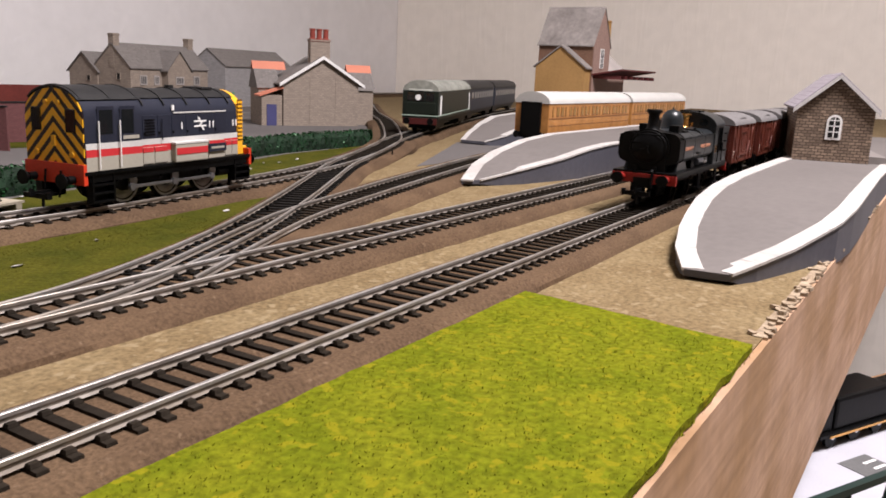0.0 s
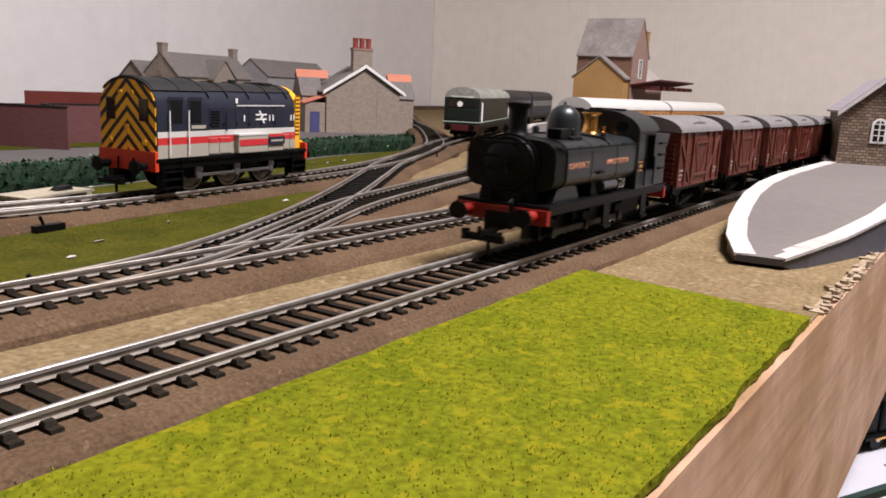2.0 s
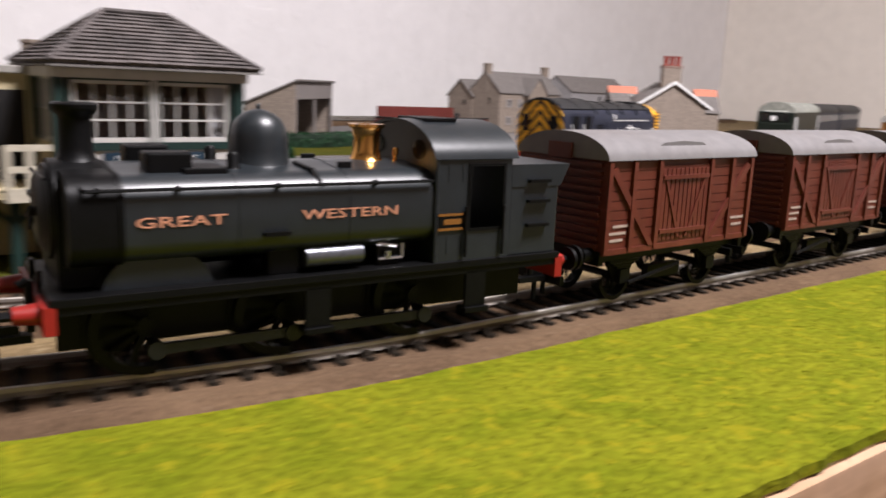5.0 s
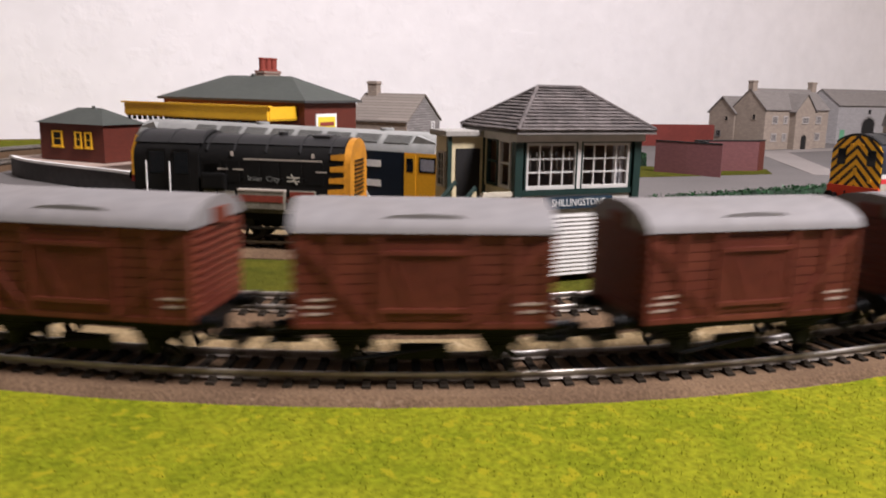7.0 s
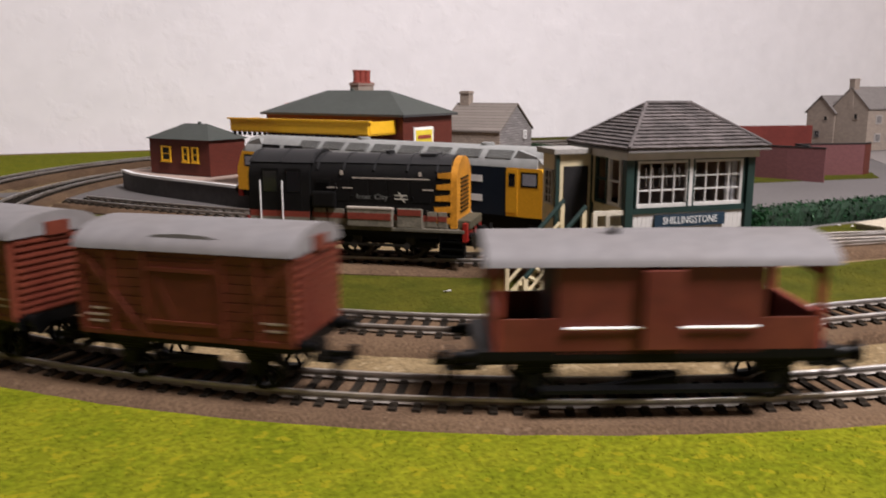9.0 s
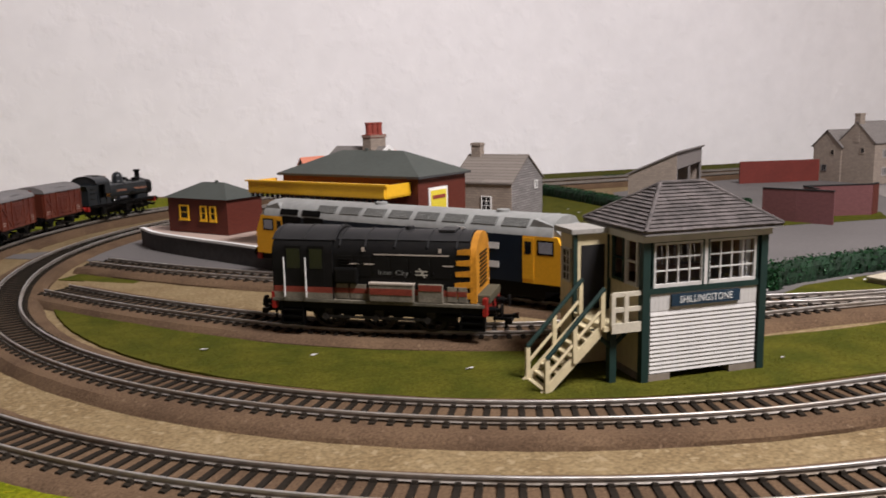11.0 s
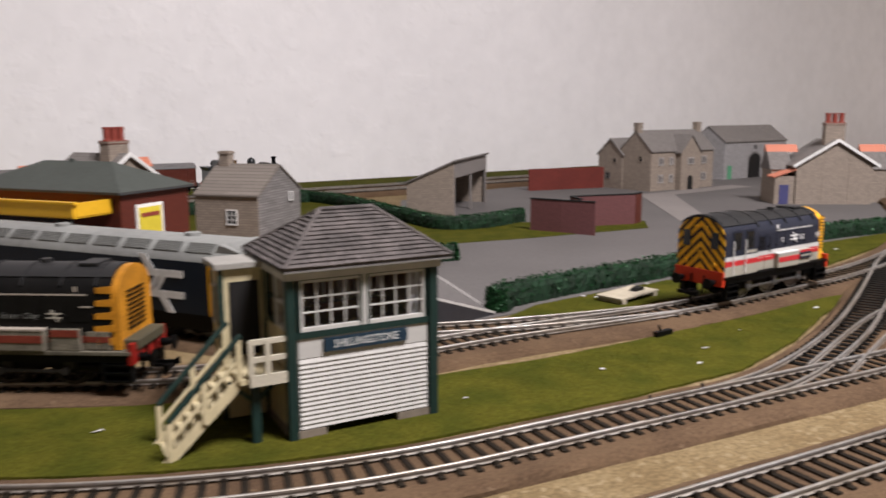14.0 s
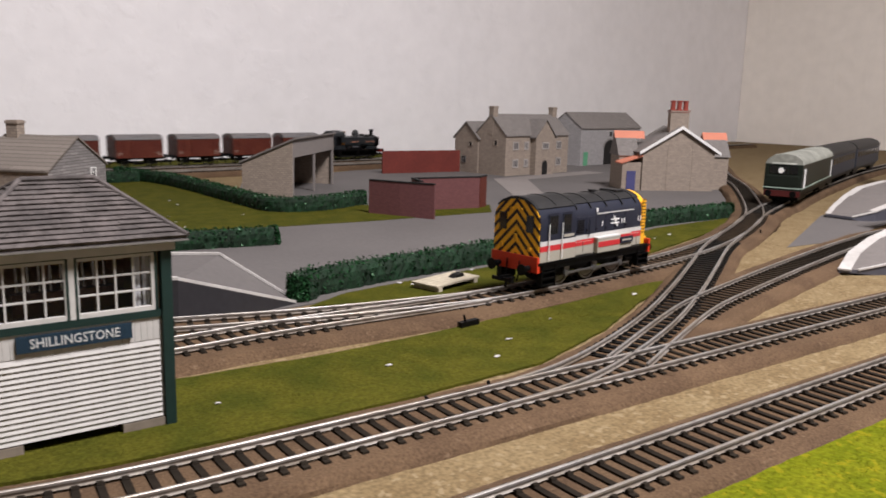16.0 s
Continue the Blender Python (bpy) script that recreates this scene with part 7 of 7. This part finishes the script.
        rod(b, (-12, s * 14, 18.6), (-12, s * 14, 20.4), 0.7, 8)
        part("injector", b, STEEL, t, "bright injector pipes")
        for xx in (4, -33):
            part("step", box(bm_new(), xx - 3, xx + 3, min(s * 13.5, s * 17), max(s * 13.5, s * 17), 5, 6, 0.1), BLACK, t)
            part("step_hanger", box(bm_new(), xx - 2.6, xx + 2.6, min(s * 15.4, s * 16.2), max(s * 15.4, s * 16.2), 5.5, 14), BLACK, t)
    # cab with open doorways
    cab_sec = [(-16, 17), (16, 17), (16, 40.5)] + arc(0, 40.5, 16, 0, 180, 22, 9.2)[1:]
    cab = part("cab_front", prism(bm_new(), cab_sec, "x", -23.4, -22), GWR, t, "dark green cab", smooth=True)
    part("cab_rear", prism(bm_new(), cab_sec, "x", -41.4, -40), GWR, t, smooth=True)
    for s in (-1, 1):
        part("spectacle_window", rod(bm_new(), (-22.2, s * 9, 43), (-21.7, s * 9, 43), 2.6, 18), GLASS_D, cab, smooth=True)
        part("cab_beading", rod(bm_new(), (-22.1, s * 16.1, 17), (-22.1, s * 16.1, 41), 0.45, 6), GWR, cab)
    for s in (-1, 1):
        y0, y1 = min(s * 15.2, s * 16.2), max(s * 15.2, s * 16.2)
        b = box(bm_new(), -30, -22.2, y0, y1, 17, 41)
        box(b, -41, -39.4, y0, y1, 17, 41)
        box(b, -39.4, -30, y0, y1, 17, 24)
        box(b, -39.4, -30, y0, y1, 39.6, 41)
        part("cab_side", b, GWR, cab)
        part("opening_bead", sweep_frame(-39.6, -29.8, 24, 40, s * 16.2), BLACK, cab)
        np_ = stripe(cab, "number_plate", -29.5, -22.5, s * 16.2, 24.5, 28.5, BLACK, 0.3, "small brass-edged number plate")
        for xx, zz in ((-25, 38), (-28.5, 38), (-25, 21), (-28.5, 21)):
            part("rivet_strip", box(bm_new(), xx - 0.2, xx + 0.2, min(s * 16.2, s * 16.34), max(s * 16.2, s * 16.34), zz - 2, zz + 2), GWR, cab)
        stripe(np_, "plate_edge", -29.5, -22.5, s * 16.45, 27.9, 28.5, BRASS, 0.12)
        stripe(np_, "plate_edge", -29.5, -22.5, s * 16.45, 24.5, 25.1, BRASS, 0.12)
        stripe(np_, "number_bar", -28.2, -23.8, s * 16.45, 25.9, 27.2, BRASS, 0.12)
        for xx in (-29.2, -39):
            part("handrail", rod(bm_new(), (xx, s * 16.9, 18), (xx, s * 16.9, 30), 0.4, 6), BLACK, cab)
    part("cab_roof", prism(bm_new(), arc(0, 40.5, 16.7, 4, 176, 22, 10.1) + arc(0, 40.5, 16.1, 176, 4, 22, 9.3), "x", -42.6, -21.2), GWR, cab, "dark grey cab roof", smooth=True)
    part("roof_shutter", box(bm_new(), -33, -25, -6, 6, 50, 51, 0.2), BLACK, cab)
    part("whistle", lathe(bm_new(), [(0.5, 0), (0.5, 2), (0.8, 2.2), (0.8, 3.6), (0.3, 4)], (-19.5, 3, 39), 10), BRASS, cab, smooth=True)
    part("cab_floor", box(bm_new(), -40, -23.6, -15, 15, 17.2, 19), BLACK, cab)
    part("backhead", box(bm_new(), -27, -23.6, -9, 9, 19, 38), BLACK, cab)
    bk = part("bunker", box(bm_new(), -55, -41.5, -15.8, 15.8, 17, 38, 0.3), GWR, t, "dark green coal bunker")
    part("bunker_flare", prism(bm_new(), [(-41.5, 34), (-55.5, 34), (-58, 39.5), (-41.5, 39.5)], "y", -16, 16), GWR, bk)
    for s in (-1, 1):
        for z in (24, 30, 35):
            part("lamp_iron", box(bm_new(), -52, -46, min(s * 15.8, s * 17), max(s * 15.8, s * 17), z, z + 0.8), BLACK, bk)
    wheels = [wheelset(t, x, 9.2, material=BLACK, spokes=12) for x in (34, 8, -22)]
    rods = []
    for s in (-1, 1):
        b = bm_new()
        box(b, -23.5, 35.5, min(s * 11, s * 12), max(s * 11, s * 12), -1, 1, 0.15)
        for x in (34, 8, -22):
            rod(b, (x, s * 9.6, 0), (x, s * 12.6, 0), 1.7, 10)
        rods.append(part("coupling_rod", b, mat("dark_rod", (0.012, 0.012, 0.012), 0.45, metal=0.2), t, at=pose(0, 0, 9.2 * MM)))
    squeeze(t, wheels + rods, ((0, 0), (9.2, 10.6), (17, 17.4), (39, 37.2), (54.4, 49.6)))
    return t, wheels, rods


def sweep_frame(x0, x1, z0, z1, y):
    b = bm_new()
    s = 1 if y > 0 else -1
    for a, c, e, f in ((x0, x0 + 0.7, z0, z1), (x1 - 0.7, x1, z0, z1), (x0 + 0.7, x1 - 0.7, z1 - 0.7, z1), (x0 + 0.7, x1 - 0.7, z0, z0 + 0.7)):
        box(b, a, c, min(y, y + s * 0.3), max(y, y + s * 0.3), e, f)
    return b


VL = 63.0   # length of a van's body


def van_under(t, L, wb):
    for s in (-1, 1):
        part("solebar", box(bm_new(), -L / 2, L / 2, min(s * 11, s * 12.6), max(s * 11, s * 12.6), 10.4, 13.4), BLACK, t)
        part("headstock", box(bm_new(), min(s * L / 2, s * (L / 2 - 1.6)), max(s * L / 2, s * (L / 2 - 1.6)), -14.5, 14.5, 10, 13.6), BLACK, t)
        buffers(t, s * L / 2, s, 11.4, 12.4)
        coupling(t, s * (L / 2 - 1.5), s)
        for k in (-1, 1):
            x = k * wb / 2
            b = prism(bm_new(), [(x - 6, 10.6), (x + 6, 10.6), (x + 2, 4.4), (x - 2, 4.4)], "y", min(s * 10.4, s * 11.4), max(s * 10.4, s * 11.4))
            box(b, x - 1.8, x + 1.8, min(s * 11, s * 13), max(s * 11, s * 13), 4.6, 8)
            for j in range(3):
                box(b, x - 5.6 + j * 1.4, x + 5.6 - j * 1.4, min(s * 11.2, s * 12.6), max(s * 11.2, s * 12.6), 9.6 - j * 0.7, 10.2 - j * 0.7)
            part("axle_guard", b, BLACK, t)
        b = rod(bm_new(), (-4, s * 12.6, 7.4), (18, s * 13.4, 4.6), 0.5, 6)
        box(b, -7, 7, min(s * 9, s * 11), max(s * 9, s * 11), 4, 7.4)
        part("brake_gear", b, BLACK, t)
    return [wheelset(t, k * wb / 2, 6.3, material=BLACK, spokes=8) for k in (-1, 1)]


def goods_van():
    t = thing("goods_van", 0, 0, RT, 0, "red-brown planked goods van with a grey curved roof", "goods van", "goods vans")
    h = VL / 2
    part("body", box(bm_new(), -h, h, -14.8, 14.8, 13.4, 39), VAN, t)
    part("roof", prism(bm_new(), arc(0, 38.9, 16.2, 0, 180, 16, 8.4), "x", -h - 0.8, h + 0.8), VAN_ROOF, t, "grey curved roof", smooth=True)
    for s in (-1, 1):
        y = s * 14.8
        # side planks, shared mesh
        first = None
        for side_x0, side_x1 in ((-h + 0.6, -11.5), (11.5, h - 0.6)):
            for k in range(9):
                z = 14 + k * 2.75
                bb = box(bm_new(), side_x0, side_x1, min(y, y + s * 0.35), max(y, y + s * 0.35), z, z + 2.45)
                part("plank", bb, VAN, t)
        door = part("door", box(bm_new(), -10.6, 10.6, min(y, y + s * 0.5), max(y, y + s * 0.5), 14, 37), VAN, t)
        for k in range(11):
            part("door_board", box(bm_new(), -10.2 + k * 1.87, -10.2 + k * 1.87 + 1.5, min(y + s * 0.5, y + s * 0.8), max(y + s * 0.5, y + s * 0.8), 15, 36), VAN, door)
        b = bm_new()
        for z in (17, 33):
            box(b, -10, 10, min(y + s * 0.8, y + s * 1.3), max(y + s * 0.8, y + s * 1.3), z, z + 1.2)
        for k in (-1, 1):
            p = [(k * 1.2, 15.5), (k * 2.2, 15.5), (k * 9, 33), (k * 8, 33)]
            prism(b, p, "y", min(y + s * 0.8, y + s * 1.1), max(y + s * 0.8, y + s * 1.1))
        part("door_brace", b, VAN, door)
        for xx in (-h + 0.7, -21.5, -11.3, 11.3, 21.5, h - 0.7):
            part("side_stanchion", box(bm_new(), xx - 0.7, xx + 0.7, min(y, y + s * 1.2), max(y, y + s * 1.2), 13, 38.6), VAN, t)
        for k in (-1, 1):
            p = [(k * 12, 14), (k * 14, 14), (k * (h - 1), 36), (k * (h - 3), 37)]
            part("diagonal_brace", prism(bm_new(), p, "y", min(y, y + s * 1.0), max(y, y + s * 1.0)), VAN, t)
        part("curb_rail", box(bm_new(), -h, h, min(y, y + s * 0.8), max(y, y + s * 0.8), 12.6, 14), VAN, t)
        b = bm_new()
        for xx, zz, w in ((-30, 19, 7), (-29, 16.8, 5), (22, 20, 6), (23, 18, 7), (24, 16, 5)):
            box(b, xx, xx + w, min(y + s * 0.3, y + s * 0.5), max(y + s * 0.3, y + s * 0.5), zz, zz + 0.7)
        part("lettering", b, mat("faded_white_letters", (0.34, 0.26, 0.22), 0.7), t, "faded white lettering bars")
        # ribbed end
        xe = s * h
        for k in range(11):
            z = 14.4 + k * 2.25
            part("end_rib", box(bm_new(), min(xe, xe + s * 0.8), max(xe, xe + s * 0.8), -13.8, 13.8, z, z + 1.1), VAN, t)
        part("end_bonnet", box(bm_new(), min(xe, xe + s * 1.6), max(xe, xe + s * 1.6), -4, 4, 38.5, 43.5), VAN, t)
        part("end_arch", prism(bm_new(), arc(0, 38.9, 14.8, 0, 180, 14, 7.4), "x", min(xe - s * 0.3, xe + s * 0.2), max(xe - s * 0.3, xe + s * 0.2)), VAN, t)
        part("rain_strip", prism(bm_new(), [(-10, 0), (10, 0), (8, 0.8), (0, 1.2), (-8, 0.8)], "y", -0.3, 0.3), VAN_ROOF, t, at=pose(0, s * 13.6 * MM, 43.2 * MM, 0, 0, 0))
    w = van_under(t, VL, 38)
    squeeze(t, w, ((0, 0), (13.4, 14.6), (39, 37.6), (48, 44.6), (60, 55)))
    return t, w


def squeeze(t, fixed, table):
    """Remaps heights of a vehicle's parts by a table of (z, new z)."""
    zs, ns = [a * MM for a, _ in table], [b * MM for _, b in table]
    for o in t.children_recursive:
        if o in fixed:
            continue
        if o.location.length > 1e-6:
            o.location.z = float(np.interp(o.location.z, zs, ns))
            continue
        for v in o.data.vertices:
            v.co.z = float(np.interp(v.co.z, zs, ns))


def brake_van():
    t = thing("brake_van", 0, 0, RT, 0, "red-brown brake van with open end verandas and grey roof", "brake van")
    h = 46
    part("cabin", box(bm_new(), -26, 26, -14.6, 14.6, 13.4, 38), VAN, t)
    part("roof", prism(bm_new(), arc(0, 37.9, 16.2, 0, 180, 16, 8.0), "x", -h + 2, h - 2), VAN_ROOF, t, smooth=True)
    part("floor_frame", box(bm_new(), -h, h, -14.6, 14.6, 12, 14.4), BLACK, t)
    w = van_under(t, 2 * h, 62)
    orange = mat("fresh_red_brown", (0.22, 0.04, 0.025), 0.55, vary=0.1)
    for s in (-1, 1):
        part("veranda_front", box(bm_new(), min(s * 40, s * 41.4), max(s * 40, s * 41.4), -14.4, 14.4, 14.4, 24), orange, t)
        for q in (-1, 1):
            part("veranda_side", box(bm_new(), min(s * 26, s * 40), max(s * 26, s * 40), min(q * 14, q * 14.6), max(q * 14, q * 14.6), 14.4, 23.4), VAN, t)
            part("veranda_post", box(bm_new(), min(s * 39.6, s * 41.2), max(s * 39.6, s * 41.2), min(q * 12.8, q * 14.6), max(q * 12.8, q * 14.6), 24, 38.4), orange, t)
        part("veranda_head", prism(bm_new(), [(-14.6, 34.5), (14.6, 34.5), (14.6, 38)] + arc(0, 38, 14.6, 0, 180, 12, 6.4)[1:], "x", min(s * 39.8, s * 41.2), max(s * 39.8, s * 41.2)), orange, t)
        part("doorway", box(bm_new(), min(s * 26, s * 26.4), max(s * 26, s * 26.4), -6, 6, 15, 36), VOID, t)
        part("lower_step", box(bm_new(), -30, 30, min(s * 13, s * 17), max(s * 13, s * 17), 4.2, 5.2), BLACK, t)
        part("handrail", rod(bm_new(), (-24, s * 15.4, 21), (24, s * 15.4, 21), 0.4, 6), WHITE, t, "white handrail")
        part("side_lookout", box(bm_new(), -5, 5, min(s * 14.6, s * 16.6), max(s * 14.6, s * 16.6), 15, 37, 0.3), VAN, t)
    part("stove_pipe", rod(bm_new(), (10, 4, 44), (10, 4, 51), 1.1, 10), BLACK, t)
    squeeze(t, w, ((0, 0), (13.4, 14.0), (39, 37.6), (48, 44.6), (60, 55)))
    return t, w


def stored_locomotive():
    """Half-seen models on the shelf below the board's edge."""
    s = thing("shelf", 286, -312, -190, -35, "low wooden shelf below the baseboard edge", "shelf")
    pine = mat("shelf_pine", (0.34, 0.2, 0.11), 0.6, vary=0.2, grain=60)
    part("shelf_board", box(bm_new(), -120, 330, -120, 130, -16, 0, 1), pine, s)
    for x in (-90, 290):
        for y in (-100, 100):
            part("leg", box(bm_new(), x - 15, x + 15, y - 15, y + 15, -560, -16), pine, s)
    part("upright_panel", box(bm_new(), 318, 330, -118, 128, 0, 84), mat("brown_plywood", (0.25, 0.115, 0.05), 0.5, vary=0.25, grain=30), s, "reddish brown plywood panel")
    c = thing("carton", 286, -312, -190, -35, "white card box lying on the lower shelf", "box")
    part("box_body", box(bm_new(), -70, 250, -52, 55, 0.2, 40, 0.8), mat("white_sheet", (0.42, 0.42, 0.46), 0.6, vary=0.05), c)
    part("grey_label", box(bm_new(), -2, 26, -36, -14, 40.1, 40.4), mat("grey_print", (0.12, 0.12, 0.12), 0.6), c, "grey printed label with unreadable words")
    for k in (-22, -29):
        part("print_bar", box(bm_new(), 12, 24, k - 1, k + 1, 40.5, 40.7), WHITE, c)
    t = thing("stored_locomotive", 286, -312, -149.6, -35, "black model locomotive with gold lining on a white box", "locomotive")
    part("running_plate", box(bm_new(), -2, 160, -1, 29, 9, 11, 0.3), BLACK, t)
    part("body_side", box(bm_new(), 14, 74, 1, 27, 11, 33, 2.4), BLACK, t)
    part("boiler", rod(bm_new(), (74, 14, 20), (150, 14, 20), 11, 20), BLACK, t, smooth=True)
    part("cab", box(bm_new(), 2, 14, 2, 26, 11, 29, 2), BLACK, t)
    part("dome", lathe(bm_new(), [(5, 0), (4, 3), (3, 5), (0.5, 6)], (100, 14, 30), 16), BLACK, t, smooth=True)
    part("lining", box(bm_new(), 8, 156, -1.4, -0.8, 8.2, 9.8), BRASS, t, "gold lining")
    for k in range(6):
        for y in (2, 24):
            w = part("wheel", rod(bm_new(), (14 + 25 * k, y, 6), (14 + 25 * k, y + 2.5, 6), 6, 16), BLACK, t)
            part("wheel_boss", rod(bm_new(), (14 + 25 * k, y - 1.4, 7.5), (14 + 25 * k, y, 7.5), 2.2, 10), STEEL, w)
    g = thing("girder_bridge", 286, -312, -190, -35, "dark green model truss girder on the lower shelf", "girder")
    for z in (2, 68):
        part("chord", box(bm_new(), -140, 180, -69, -65, z - 2, z + 2), GREEN_T, g)
    for k in range(8):
        x = -140 + 40 * k
        part("brace", rod(bm_new(), (x, -67, 2), (x + 20, -67, 68), 1.6, 6), GREEN_T, g)
        part("brace", rod(bm_new(), (x + 20, -67, 68), (x + 40, -67, 2), 1.6, 6), GREEN_T, g)
        part("post", box(bm_new(), x + 19, x + 21, -68, -66, 4, 66), GREEN_T, g)


diesel_shunter(0, 0, 0, "dark blue diesel shunter with red and white bands and hazard chevrons", "blue")
diesel_shunter(-384.3, 110.0, -38.5, "weathered dark grey diesel shunter with an orange-yellow nose", "grey")
main_line_diesel()
green_diesel()
coach(758, 146, 13, mat("dark_blue_coach", (0.02, 0.025, 0.04), 0.5, vary=0.1), ROOFD, "dark blue coach behind the green diesel").scale = (1.08, 1.08, 1.08)
coach(994, 200, 11, mat("dark_blue_coach", (0.02, 0.025, 0.04), 0.5), ROOFD, "dark blue coach behind the green diesel").scale = (1.08, 1.08, 1.08)
coach(462, -54, -7.5, TEAK, mat("white_coach_roof", (0.5, 0.49, 0.465), 0.6, vary=0.06), "varnished teak coach with a white roof at the platform", True)
coach(684, -83, -7.5, TEAK, mat("white_coach_roof", (0.5, 0.49, 0.465), 0.6), "varnished teak coach with a white roof at the platform", True)
stored_locomotive()
lines()

LOCO, LOCO_WHEELS, LOCO_RODS = pannier_tank()
VANS = []
for _ in range(5):
    if not VANS:
        VANS.append(goods_van())
    else:
        ob = copy_thing(VANS[0][0], pose(0, 0, RT * MM))
        VANS.append((ob, sorted([o for o in ob.children if o.name.startswith("wheelset")], key=lambda o: o.location.x)))
BRAKE = brake_van()

# ---- the moving train: distance of its front along the outer line ----
RUN = ((0.0, 1190), (0.5, 1243), (1.0, 1293), (1.5, 1343), (2.5, 1432), (3.0, 1477), (3.5, 1522), (4.2, 1596), (5.0, 1688), (6.5, 1887), (7.0, 1976), (7.5, 2063), (8.0, 2148), (10.3, 2553),
       (11.0, 2690), (11.5, 2773), (12.5, 2938), (14.0, 3212), (14.5, 3318), (15.0, 3423), (15.5, 3528), (16.0, 3657))


def run_at(t):
    """The front's distance at a time, by a smooth curve through the rows."""
    T = [a for a, _ in RUN]
    D = [b for _, b in RUN]
    m = []
    for i in range(len(T)):
        j, k = max(i - 1, 0), min(i + 1, len(T) - 1)
        m.append((D[k] - D[j]) / (T[k] - T[j]))
    i = max(0, min(len(T) - 2, sum(1 for a in T if a <= t) - 1))
    h = T[i + 1] - T[i]
    u = (t - T[i]) / h
    return (D[i] * (1 + 2 * u) * (1 - u) ** 2 + m[i] * h * u * (1 - u) ** 2 + D[i + 1] * u * u * (3 - 2 * u) + m[i + 1] * h * u * u * (u - 1))


def on_line(s):
    i = max(0, min(len(OUTER) - 2, int(s // 4)))
    return OUTER[i].lerp(OUTER[i + 1], s / 4 - i)


def vehicle_pose(s_mid, wb):
    a, b = on_line(s_mid + wb / 2), on_line(s_mid - wb / 2)
    c, d = (a + b) / 2, a - b
    return pose(c.x * MM, c.y * MM, RT * MM, 0, 0, math.degrees(math.atan2(d.y, d.x)))


def motions():
    steps = [k / 10 for k in range(161)]
    fine = [k / 30 for k in range(481)]
    train = [(LOCO, 53, 56, LOCO_WHEELS, 9.2)]
    at = 158
    for ob, w in VANS:
        train.append((ob, at, 40, w, 6.3))
        at += 84.5
    train.append((BRAKE[0], at + 35, 62, BRAKE[1], 6.3))
    for ob, back, wb, wheels, r in train:
        walk(ob, [(t, vehicle_pose(run_at(t) - back, wb)) for t in steps])
        for w in wheels:
            x = w.location.x
            walk(w, [(t, pose(x, 0, r * MM, 0, math.degrees((run_at(t) - 1152) / r), 0)) for t in fine])
    for rd in LOCO_RODS:
        rows = []
        for t in fine:
            a = (run_at(t) - 1152) / 9.2
            rows.append((t, pose(4 * MM * math.cos(a), 0, (9.2 - 4 * math.sin(a)) * MM)))
        walk(rd, rows)


motions()
